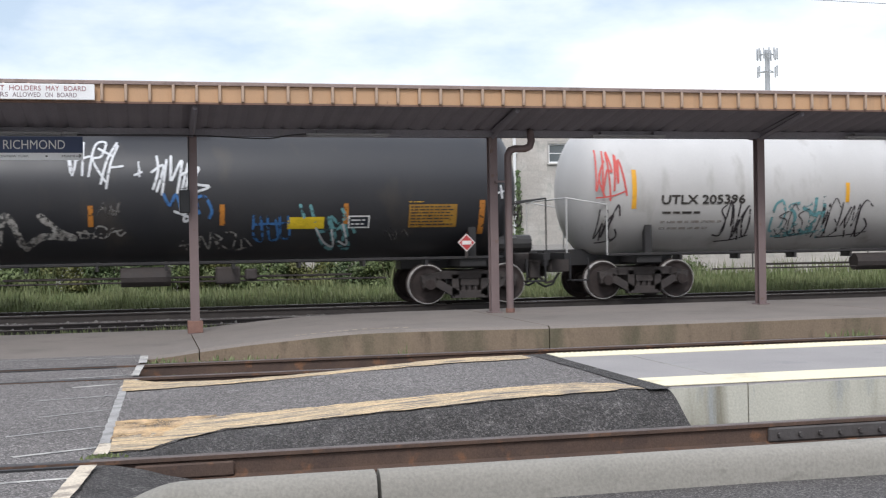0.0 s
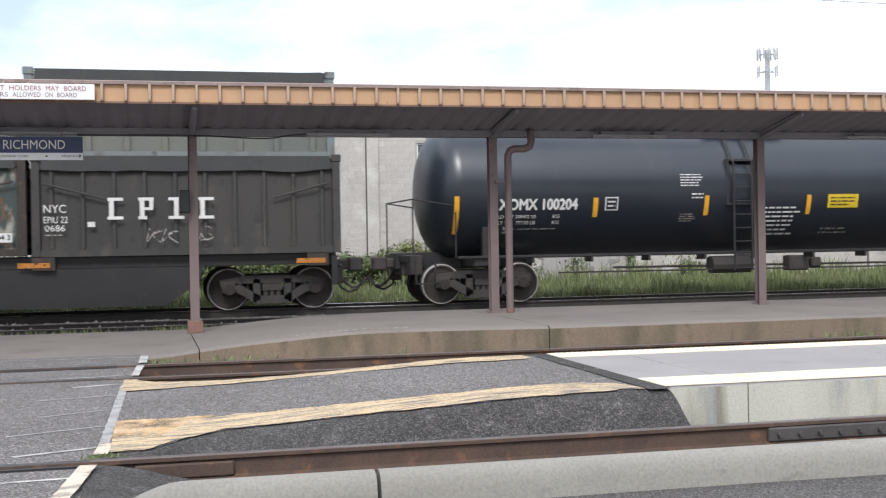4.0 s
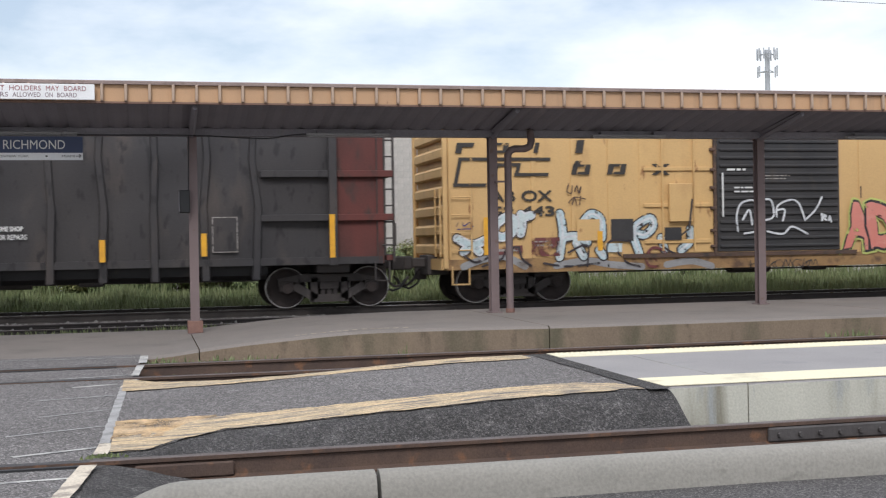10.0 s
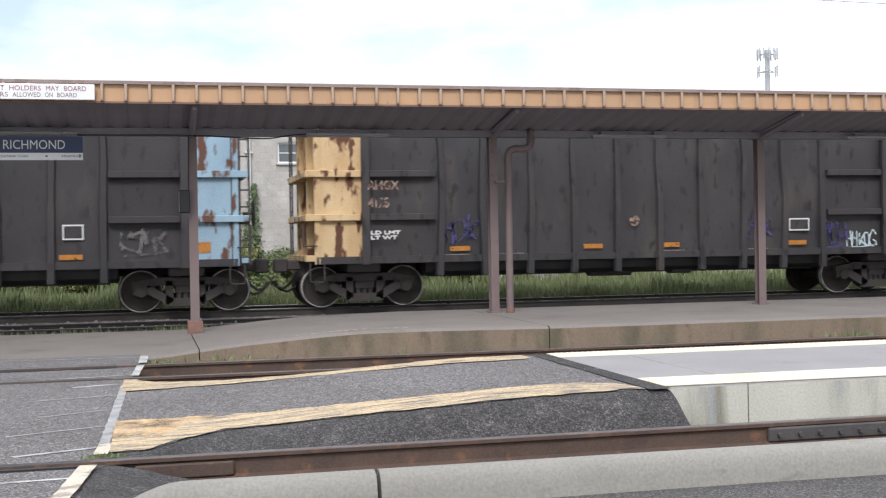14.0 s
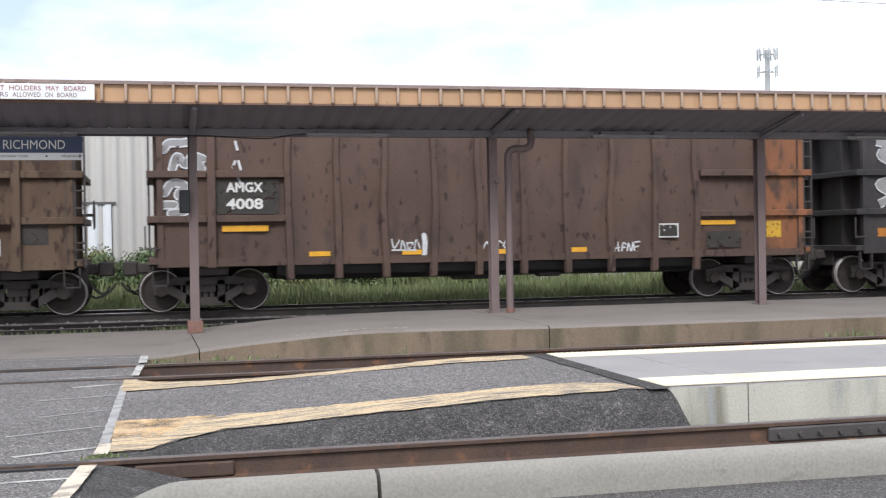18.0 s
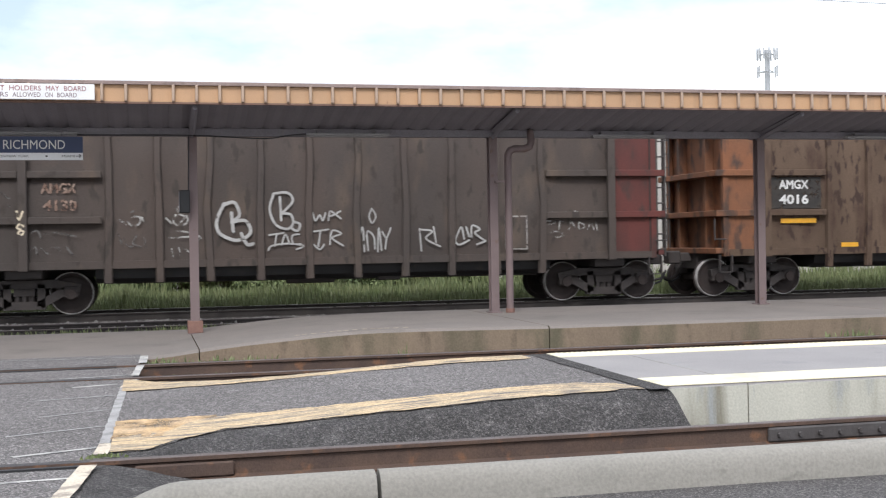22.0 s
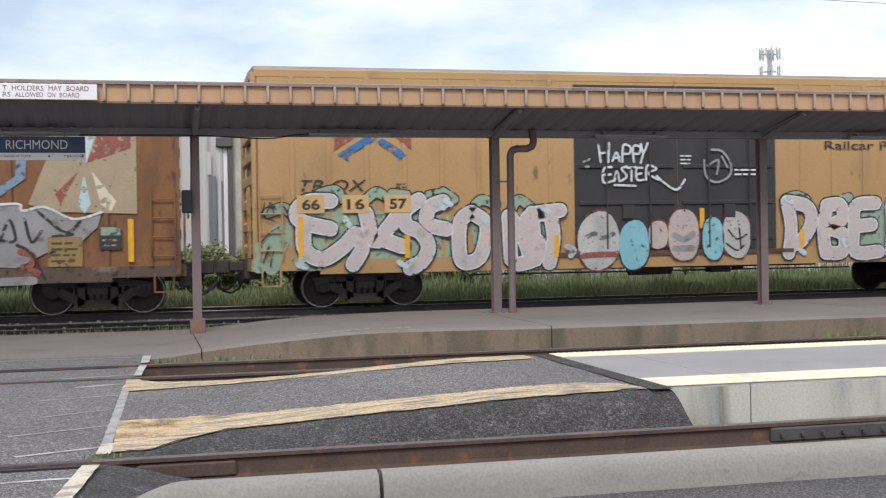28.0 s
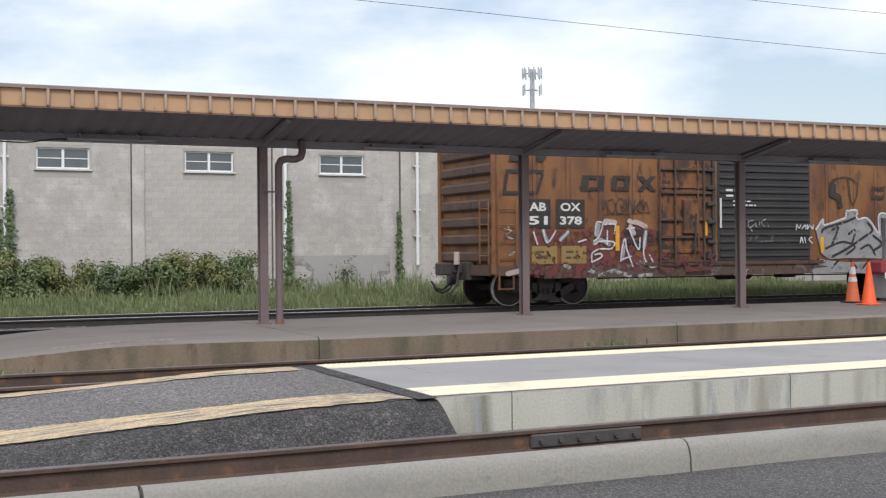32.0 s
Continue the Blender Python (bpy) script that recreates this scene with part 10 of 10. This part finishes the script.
car = gondola(-108.35, GOND_BLACK, "black gondola with silver graffiti and a pale blue end", right=BLUE_END, seed=3, dx=0.02)
gondola_number(car, "4187", MARK_RUSTED)
drawn(car, [[(-6.75, 3.5), (-6.35, 3.4), (-6.65, 3.2), (-6.3, 3.0)], [(-6.3, 2.95), (-6.2, 3.3), (-6.08, 3.0)], [(-6.3, 2.6), (-6.7, 2.5), (-6.35, 2.25), (-6.7, 2.05)], [(-6.4, 2.0), (-6.25, 2.35), (-6.1, 2.05)]], [(SPRAY_BLACK, 0.24), (SPRAY_WHITE, 0.22), (SPRAY_SILVER, 0.16)], wall_side(0.01, -1.482), "silver bubble graffiti with white rims")
bars(car, -5.72, 1.42, -4.9, 1.62, 2, MARK_WHITE, GE, 131)
patch(car, -6.74, 1.3, -6.29, 1.5, REFLECTOR_DIRTY, GC)
patch(car, 6.2, 1.2, 6.6, 1.42, REFLECTOR_DIRTY, GC)
reflect(car, ((-4.05, 1.18), (-1.2, 1.16), (0.4, 1.14), (3.9, 1.16)), REFLECTOR_DIRTY)
tag(car, -4.2, 1.3, -3.65, 1.7, SPRAY_WHITE, G, 132, 0.03, 3)
patch(car, 3.75, 1.5, 4.15, 1.8, MARK_WHITE, G, "stencil_frame")
patch(car, 3.78, 1.53, 4.12, 1.77, GOND_BLACK, wall_side(0.034, -1.46), "stencil_field")
tag(car, 4.8, 1.2, 5.7, 1.7, SPRAY_GREY, GE, 133, 0.06, 4)

car = gondola(-124.25, GOND_BROWN, "rust-brown gondola with an orange end and white number panel", right=ORANGE_END, seed=4, dx=0.1)
gondola_number(car, "4008", MARK_WHITE, MARK_BLACK)
GB = wall_side(0.01, -1.482)
sprayed(car, [[(-6.89, 3.28), (-6.79, 3.4), (-6.53, 3.41), (-6.33, 3.45)], [(-6.73, 2.89), (-6.63, 3.14), (-6.47, 2.97), (-6.31, 3.16), (-6.16, 2.89)], [(-6.31, 3.16), (-6.13, 3.09)]], [(SPRAY_BLACK, 0.21), (SPRAY_WHITE, 0.185), (SPRAY_SILVER, 0.12)], GB, "silver bubble graffiti with white rims")
sprayed(car, [[(-6.89, 2.41), (-6.74, 2.6), (-6.49, 2.55), (-6.63, 2.36), (-6.38, 2.26), (-6.48, 2.05), (-6.77, 2.0)], [(-6.91, 2.17), (-6.71, 2.17)], [(-6.01, 2.87), (-5.98, 2.83)]], [(SPRAY_BLACK, 0.21), (SPRAY_WHITE, 0.185), (SPRAY_SILVER, 0.12)], GB)
patch(car, -5.77, 1.62, -4.84, 1.74, REFLECTOR, GE)
patch(car, 4.68, 1.63, 5.56, 1.73, REFLECTOR, GE)
reflect(car, ((-1.85, 1.14), (0.05, 1.12), (1.8, 1.13), (-3.8, 1.14)), REFLECTOR)
patch(car, 3.7, 1.36, 4.18, 1.67, MARK_WHITE, G, "stencil_frame")
patch(car, 3.73, 1.39, 4.15, 1.64, MARK_BLACK, wall_side(0.034, -1.46), "stencil_field")
patch(car, 4.85, 1.12, 5.7, 1.48, MARK_BLACK, GE, "paint_patch")
patch(car, 6.18, 1.33, 6.69, 1.7, MARK_YELLOW, GC, "placard")
GX = wall_side(0.034, -1.46)
sprayed(car, [[(-2.29, 1.41), (-2.24, 1.23), (-2.13, 1.39)], [(-2.1, 1.22), (-2.06, 1.38), (-2.0, 1.21)], [(-1.97, 1.34), (-1.93, 1.21), (-1.84, 1.33), (-1.94, 1.33)], [(-1.81, 1.21), (-1.76, 1.4), (-1.69, 1.22)], [(-2.28, 1.19), (-1.77, 1.18)]], [(SPRAY_WHITE, 0.032)], G, "white graffiti tag")
sprayed(car, [[(-1.6, 1.49), (-1.58, 1.32), (-1.6, 1.06)]], [(SPRAY_WHITE, 0.11)], G, "white paint streak")
sprayed(car, [[(2.64, 1.24), (2.67, 1.03)], [(2.74, 1.27), (2.76, 1.07)], [(2.65, 1.13), (2.78, 1.16)], [(2.83, 1.08), (2.86, 1.25), (2.93, 1.23)], [(2.84, 1.16), (2.91, 1.16)], [(2.96, 1.07), (2.99, 1.25), (3.05, 1.06), (3.09, 1.26)], [(3.13, 1.08), (3.12, 1.25), (3.25, 1.28)], [(3.13, 1.16), (3.22, 1.18)], [(3.15, 1.02), (3.21, 1.06)]], [(SPRAY_WHITE, 0.035)], G, "white graffiti tag")
sprayed(car, [[(-0.31, 1.19), (-0.23, 1.33), (-0.15, 1.17)], [(-0.1, 1.34), (-0.08, 1.17)], [(-0.0, 1.16), (0.02, 1.34), (0.11, 1.3)], [(0.19, 1.34), (0.14, 1.24), (0.23, 1.16)]], [(SPRAY_WHITE, 0.035)], G, "white graffiti tag")
sprayed(car, [[(-5.48, 3.44), (-5.44, 3.28)], [(-5.54, 2.92), (-5.49, 3.04)], [(-5.42, 3.04), (-5.38, 2.88)], [(-5.44, 2.71), (-5.39, 2.6)]], [(SPRAY_WHITE, 0.05)], GX)

car = gondola(-140.1, GOND_TAN, "dusty tan gondola with an orange end and white number panel", left=ORANGE_END, seed=5, dx=0.07)
gondola_number(car, "4016", MARK_WHITE, MARK_BLACK)
patch(car, -5.64, 1.64, -4.75, 1.75, REFLECTOR, GE)
patch(car, 4.71, 1.62, 5.61, 1.74, REFLECTOR, GE)
reflect(car, ((-1.95, 1.13), (0.0, 1.14), (1.97, 1.14), (-3.9, 1.13)), REFLECTOR)
patch(car, 4.79, 1.2, 5.85, 1.54, MARK_WHITE, GE, "stencil_frame")
patch(car, 4.82, 1.23, 5.3, 1.51, GOND_TAN, wall_side(0.03, -1.46), "stencil_field")
patch(car, 5.33, 1.23, 5.7, 1.51, GOND_TAN, wall_side(0.03, -1.46), "stencil_field")
patch(car, 6.21, 1.42, 6.74, 1.82, MARK_BLACK, GC, "paint_patch")
sprayed(car, [[(-1.09, 2.08), (-1.17, 1.97), (-1.04, 1.85), (-0.87, 1.9), (-0.84, 2.04), (-0.97, 2.1), (-1.09, 2.08)]], [(SPRAY_CREAM, 0.04)], G, "cream graffiti halo")
sprayed(car, [[(-1.13, 1.75), (-1.28, 1.73), (-1.28, 1.48), (-1.13, 1.4), (-1.17, 1.18), (-1.32, 1.25)], [(-0.96, 1.62), (-1.06, 1.51), (-1.08, 1.18), (-0.97, 1.15)], [(-0.9, 1.77), (-0.9, 1.25), (-0.81, 1.17), (-0.75, 1.5), (-0.78, 1.8)], [(-0.7, 1.18), (-0.69, 1.87), (-0.61, 1.89), (-0.62, 1.61), (-0.68, 1.5)], [(-0.6, 1.43), (-0.53, 1.5)], [(-1.38, 1.4), (-1.31, 1.29)], [(-1.48, 1.26), (-1.42, 1.14)]], [(SPRAY_CREAM, 0.038)], G, "cream graffiti signature")

car = gondola(-155.95, GOND_UMBER, "umber gondola with white tags and a red end", right=RED_END, seed=6, brake=-1, dx=0.02)
gondola_number(car, "4130", MARK_RUSTED)
patch(car, 3.7, 1.15, 4.2, 1.88, MARK_GREY, G, "stencil_frame")
patch(car, 3.73, 1.18, 4.17, 1.85, GOND_UMBER, wall_side(0.034, -1.46), "stencil_field")
GX, GP = wall_side(0.034, -1.46), wall_side(0.145, -1.46)
sprayed(car, [[(-2.2, 2.19), (-2.35, 1.86), (-2.31, 1.6), (-2.02, 1.45), (-1.8, 1.49), (-1.68, 1.63), (-1.79, 1.84), (-2.06, 1.81)], [(-2.22, 2.16), (-2.0, 2.21), (-1.9, 1.96), (-2.05, 1.82)], [(-2.06, 2.0), (-2.03, 1.62)], [(-1.87, 1.58), (-1.76, 1.36), (-1.64, 1.37)]], [(SPRAY_CHALK, 0.065)], G, "bold white graffiti initial")
sprayed(car, [[(-1.21, 2.36), (-1.29, 2.07), (-1.18, 1.76), (-0.94, 1.66), (-0.82, 1.77), (-0.86, 1.95), (-1.04, 1.98)], [(-1.21, 2.38), (-0.93, 2.4), (-0.82, 2.23), (-1.04, 1.98)], [(-1.08, 2.31), (-1.06, 1.84)], [(-0.8, 1.8), (-0.68, 1.75), (-0.73, 1.62), (-0.85, 1.68), (-0.8, 1.8)]], [(SPRAY_CHALK, 0.05)], G, "bold white graffiti initial")
sprayed(car, [[(-3.96, 1.95), (-4.08, 1.86), (-4.02, 1.77), (-3.88, 1.79), (-3.85, 1.92), (-3.96, 1.95)], [(-3.82, 1.93), (-3.77, 1.79)], [(-4.24, 1.88), (-4.12, 1.79)], [(-3.16, 1.97), (-3.21, 1.83), (-3.09, 1.75), (-2.96, 1.8), (-2.93, 1.91), (-3.09, 1.98)], [(-3.1, 1.78), (-2.95, 1.95)], [(-3.15, 2.1), (-3.07, 2.13), (-3.05, 2.07), (-3.1, 2.03), (-3.15, 2.1)], [(-3.35, 1.91), (-3.24, 1.8)], [(-2.85, 1.86), (-2.74, 1.94)], [(-3.32, 1.51), (-2.78, 1.54)], [(-3.14, 1.65), (-2.89, 1.61), (-2.67, 1.5), (-2.86, 1.42)], [(-3.25, 1.29), (-3.22, 1.15)], [(-3.11, 1.31), (-3.08, 1.15)], [(-3.0, 1.29), (-2.82, 1.16)]], [(SPRAY_PALE, 0.035)], G, "faded white graffiti faces")
sprayed(car, [[(-4.17, 1.52), (-4.11, 1.38), (-4.0, 1.34)], [(-3.93, 1.56), (-4.0, 1.41), (-3.84, 1.34)], [(-3.78, 1.52), (-3.75, 1.34)], [(-4.28, 1.6), (-4.18, 1.35)], [(-4.02, 2.04), (-3.97, 2.05)], [(-5.94, 1.62), (-5.8, 1.69), (-5.73, 1.55)], [(-5.66, 1.62), (-5.46, 1.65), (-5.08, 1.57)], [(-5.94, 1.31), (-5.84, 1.37), (-5.81, 1.23)], [(-5.74, 1.35), (-5.6, 1.23)], [(-5.53, 1.37), (-5.39, 1.34), (-5.43, 1.23)], [(-5.26, 1.36), (-5.15, 1.22)], [(-6.7, 2.54), (-6.6, 2.4), (-6.53, 2.5)], [(-6.46, 2.43), (-6.3, 2.32)], [(-6.7, 2.33), (-6.3, 2.17)]], [(SPRAY_GREY, 0.035)], GX)
sprayed(car, [[(-6.16, 2.07), (-6.12, 1.9), (-6.05, 2.06)], [(-6.12, 1.82), (-6.16, 1.76), (-6.1, 1.72), (-6.04, 1.78), (-6.12, 1.82)], [(-6.11, 1.69), (-6.14, 1.64), (-6.07, 1.61), (-6.04, 1.68), (-6.11, 1.69)]], [(SPRAY_CREAM, 0.035)], GP)
sprayed(car, [[(-1.31, 1.54), (-1.01, 1.58)], [(-1.16, 1.55), (-1.2, 1.32)], [(-1.06, 1.34), (-0.98, 1.55), (-0.9, 1.36)], [(-0.7, 1.55), (-0.84, 1.52), (-0.82, 1.36), (-0.67, 1.35)], [(-1.33, 1.23), (-1.26, 1.32), (-0.94, 1.36), (-0.61, 1.31), (-0.76, 1.24)], [(-0.41, 1.98), (-0.36, 1.82), (-0.27, 1.94), (-0.21, 1.82), (-0.15, 1.98)], [(-0.09, 1.82), (-0.06, 2.01), (0.04, 1.95), (-0.07, 1.91)], [(0.16, 2.01), (0.07, 1.95), (0.17, 1.86)], [(-0.4, 1.6), (-0.09, 1.64)], [(-0.26, 1.61), (-0.31, 1.3)], [(-0.07, 1.33), (-0.02, 1.61), (0.17, 1.55), (-0.02, 1.46), (0.21, 1.3)], [(-0.4, 1.33), (-0.28, 1.23), (-0.19, 1.33)]], [(SPRAY_CHALK, 0.035)], G, "white graffiti tag")
sprayed(car, [[(0.82, 2.06), (0.76, 1.91), (0.82, 1.76), (0.9, 1.9), (0.82, 2.06)], [(0.54, 1.42), (0.62, 1.68), (0.65, 1.17)], [(0.73, 1.19), (0.71, 1.58), (0.85, 1.48), (0.87, 1.22)], [(0.93, 1.16), (0.96, 1.66), (1.01, 1.19)], [(1.03, 1.58), (1.12, 1.45), (1.21, 1.65)], [(1.12, 1.45), (1.09, 1.22)], [(1.83, 1.62), (1.86, 1.16)], [(1.85, 1.61), (2.1, 1.57), (1.96, 1.42), (2.27, 1.25)], [(2.13, 1.66), (2.18, 1.34)]], [(SPRAY_CHALK, 0.035)], G, "white graffiti tag")
sprayed(car, [[(2.58, 1.33), (2.73, 1.65), (2.79, 1.4)], [(2.84, 1.65), (2.9, 1.45)], [(2.95, 1.43), (2.97, 1.68), (3.14, 1.6), (3.03, 1.52), (3.25, 1.35)], [(2.56, 1.42), (2.67, 1.28), (2.9, 1.37)], [(3.07, 1.28), (3.25, 1.34)]], [(SPRAY_CHALK, 0.04)], G, "white graffiti tag")
sprayed(car, [[(4.61, 1.94), (4.67, 1.86), (4.75, 1.95), (4.83, 1.85), (4.92, 1.95)], [(5.0, 1.85), (5.08, 1.95), (5.12, 1.87), (5.38, 1.9)], [(5.28, 1.96), (5.42, 1.9), (5.29, 1.83)]], [(SPRAY_PALE, 0.035)], GX)
sprayed(car, [[(4.58, 1.56), (4.58, 1.75), (4.83, 1.72), (4.6, 1.66)], [(4.91, 1.57), (4.94, 1.74), (5.09, 1.71)], [(4.94, 1.65), (5.05, 1.65)], [(5.14, 1.57), (5.19, 1.74), (5.29, 1.57)], [(5.37, 1.57), (5.37, 1.72), (5.51, 1.63), (5.39, 1.57)], [(5.57, 1.57), (5.64, 1.72), (5.71, 1.56)], [(5.75, 1.72), (5.79, 1.53)], [(4.67, 1.47), (4.83, 1.53), (5.02, 1.46), (4.87, 1.4), (4.67, 1.47)]], [(SPRAY_PALE, 0.03)], GX)

car = gondola(-171.8, GOND_BLACK, "black gondola with large silver bubble graffiti", seed=7, brake=-1, dx=-0.015)
gondola_number(car, "4133", MARK_WHITE)
shapes(car, [(0, [(4.5, 0.98), (5.85, 0.98), (5.88, 1.75), (5.5, 1.85), (4.55, 1.8)]), (1, [(5.15, 1.1), (5.18, 1.1), (5.18, 1.2), (5.15, 1.2)]), (1, [(5.2, 1.12), (5.25, 1.12), (5.25, 1.15), (5.2, 1.15)])], [SPRAY_TAN_DIM, SPRAY_BLACK], GE, "graffiti", "tan roller-painted graffiti")
reflect(car, ((-3.2, 1.1), (0.0, 1.14), (2.7, 1.22)), REFLECTOR_DIRTY)
patch(car, -6.7, 1.15, -6.2, 1.27, REFLECTOR_DIRTY, GC)
G2, GX, GX2 = wall_side(0.045, -1.46), wall_side(0.034, -1.46), wall_side(0.037, -1.46)
sprayed(car, [[(-3.93, 1.66), (-3.93, 1.05)], [(-4.07, 1.66), (-4.07, 1.05)], [(-3.82, 1.66), (-3.81, 1.05)], [(-2.85, 1.65), (-2.52, 1.82), (-2.2, 1.67)], [(-2.86, 1.25), (-2.46, 1.19), (-2.1, 1.12)], [(-1.38, 1.77), (-1.12, 1.7)], [(-1.39, 1.22), (-0.98, 1.22)], [(-4.4, 1.31), (-4.38, 1.06)]], [(SPRAY_DIM, 0.3)], G, "dim silver fill of the bubble graffiti")
sprayed(car, [[(0.09, 1.83), (0.32, 1.6), (0.27, 1.12)], [(0.86, 1.75), (0.87, 1.11)], [(1.73, 1.77), (1.81, 1.32), (1.72, 1.09)], [(2.21, 1.88), (2.77, 1.89), (3.07, 1.7)], [(2.76, 1.38), (2.88, 1.11)], [(2.12, 1.35), (2.19, 1.08)]], [(SPRAY_DIM, 0.36)], G)
sprayed(car, [[(-4.31, 0.99), (-4.3, 1.88), (-4.14, 2.11), (-3.78, 2.19), (-3.35, 2.14), (-3.08, 1.94), (-3.11, 1.78)], [(-4.07, 1.95), (-3.92, 2.03), (-3.75, 2.0), (-3.75, 1.86), (-4.01, 1.82), (-4.08, 1.92)], [(-3.63, 2.04), (-3.35, 2.01), (-3.15, 1.87), (-3.36, 1.81), (-3.59, 1.86)], [(-4.18, 0.98), (-4.17, 1.72), (-3.7, 1.72)], [(-3.08, 1.72), (-3.11, 1.29), (-3.04, 1.03)], [(-3.03, 1.5), (-3.0, 1.85), (-2.78, 2.0), (-2.41, 2.02), (-2.0, 1.81), (-2.2, 1.49), (-2.46, 1.41)]], [(SPRAY_BLACK, 0.12), (SPRAY_WHITE, 0.04)], G2, "white outline of the bubble graffiti")
sprayed(car, [[(-2.46, 1.45), (-2.17, 1.3), (-1.88, 1.0)], [(-1.96, 1.62), (-2.2, 1.37)], [(-1.83, 1.84), (-1.9, 1.55), (-1.76, 1.4)], [(-1.24, 2.03), (-0.91, 1.84), (-1.08, 1.61)], [(-1.8, 1.4), (-1.42, 1.51), (-0.94, 1.43), (-0.82, 1.2), (-0.9, 0.98)], [(-0.32, 1.06), (-0.31, 1.76), (-0.09, 2.05), (0.03, 2.08)], [(-0.25, 1.83), (-0.02, 1.91)]], [(SPRAY_BLACK, 0.12), (SPRAY_WHITE, 0.04)], G2)
sprayed(car, [[(0.02, 2.08), (0.33, 2.01), (0.57, 1.73), (0.48, 1.0)], [(0.7, 1.0), (0.63, 1.52), (0.87, 1.96), (1.06, 2.09)], [(1.57, 2.08), (1.89, 1.87), (2.13, 2.06), (2.61, 2.14), (3.09, 2.02), (3.27, 1.72), (3.13, 1.53), (3.26, 1.26), (3.17, 1.0), (2.67, 0.96)]], [(SPRAY_BLACK, 0.12), (SPRAY_WHITE, 0.045)], G2, "white outline of the bubble graffiti")
sprayed(car, [[(1.57, 1.59), (1.85, 1.57), (1.88, 1.2), (1.63, 0.98)], [(1.96, 1.49), (2.38, 1.57)], [(2.54, 1.73), (2.85, 1.76), (3.1, 1.6)], [(2.6, 1.5), (2.58, 1.02)], [(2.76, 1.4), (3.0, 1.41)], [(2.19, 1.05), (2.35, 1.27)]], [(SPRAY_BLACK, 0.08), (SPRAY_SILVER, 0.04)], G2)
sprayed(car, [[(-2.12, 1.96), (-1.93, 2.07)], [(-2.01, 1.93), (-1.82, 1.96)], [(-4.34, 1.88), (-4.21, 1.94)], [(-0.95, 1.51), (-0.84, 1.55)]], [(SPRAY_CREAM, 0.1)], G2)
sprayed(car, [[(3.56, 1.87), (3.63, 1.97)], [(3.71, 2.02), (3.66, 1.86), (3.78, 1.86), (3.83, 2.02)], [(3.87, 1.88), (3.93, 1.99), (3.97, 1.86)], [(4.02, 1.95), (4.07, 1.86), (4.12, 2.0), (4.2, 1.88)], [(3.43, 1.64), (3.47, 1.48), (3.5, 1.65)]], [(SPRAY_WHITE, 0.028)], G2)
sprayed(car, [[(-3.42, 2.6), (-3.37, 2.44)], [(-3.29, 2.6), (-3.38, 2.52), (-3.26, 2.43)], [(-3.14, 2.59), (-3.23, 2.5), (-3.14, 2.43)], [(-3.04, 2.57), (-3.1, 2.5), (-3.01, 2.43), (-3.07, 2.37)], [(-2.94, 2.55), (-3.0, 2.39)]], [(SPRAY_GREY, 0.03)], G2)
sprayed(car, [[(4.57, 2.01), (4.82, 2.02), (4.95, 1.84), (5.24, 1.82), (5.33, 2.04), (5.67, 2.06), (5.73, 1.79)]], [(SPRAY_WHITE, 0.04)], GX)
sprayed(car, [[(4.57, 1.65), (4.86, 1.62), (4.89, 0.98)], [(5.15, 1.48), (5.15, 1.29)], [(5.15, 1.38), (5.42, 1.39)], [(5.39, 1.71), (5.44, 1.42), (5.39, 0.97)], [(5.94, 1.41), (5.97, 0.96)]], [(SPRAY_BLACK, 0.035)], GX2)
sprayed(car, [[(-5.57, 1.75), (-5.5, 1.6), (-5.4, 1.72), (-5.3, 1.59), (-5.23, 1.71)], [(-5.47, 1.61), (-5.23, 1.59)], [(-4.99, 1.71), (-4.85, 1.63), (-4.74, 1.56)]], [(SPRAY_WHITE, 0.03)], GX)

# ---- motion ----
SLOWING = [0.0, 15.03, 29.94, 44.75, 59.45, 74.05, 88.54, 102.93, 117.23, 131.43, 145.56, 159.61, 173.6, 187.52, 201.41, 215.25, 229.07]


def travelled(t):
    """Metres that the train has rolled at t seconds."""
    k = min(15, int(t / 2))
    a, b = SLOWING[k], SLOWING[k + 1]
    return a + (b - a) * (t / 2 - k)


def motions():
    walk(cam, [(t, aim(a, b, c)) for t, a, b, c in CAMERA_ROWS], EXPOSURES)
    for car, c, z in CARS:
        walk(car, [(2.0 * i, pose(c + s, TRACK_4, 0.065 + z)) for i, s in enumerate(SLOWING)])
    turns = [(t, math.degrees(travelled(t) / WHEEL_R)) for t in [i / 15 for i in range(481)]]
    first = {}
    for wheel, x in WHEELS:
        if x not in first:
            walk(wheel, [(t, pose(x, 0, WHEEL_R, 0, a, 0)) for t, a in turns])
            first[x] = wheel
        else:
            wheel.rotation_mode = "QUATERNION"
            wheel.animation_data_create()
            wheel.animation_data.action = first[x].animation_data.action
            wheel.animation_data.action_slot = first[x].animation_data.action_slot


motions()
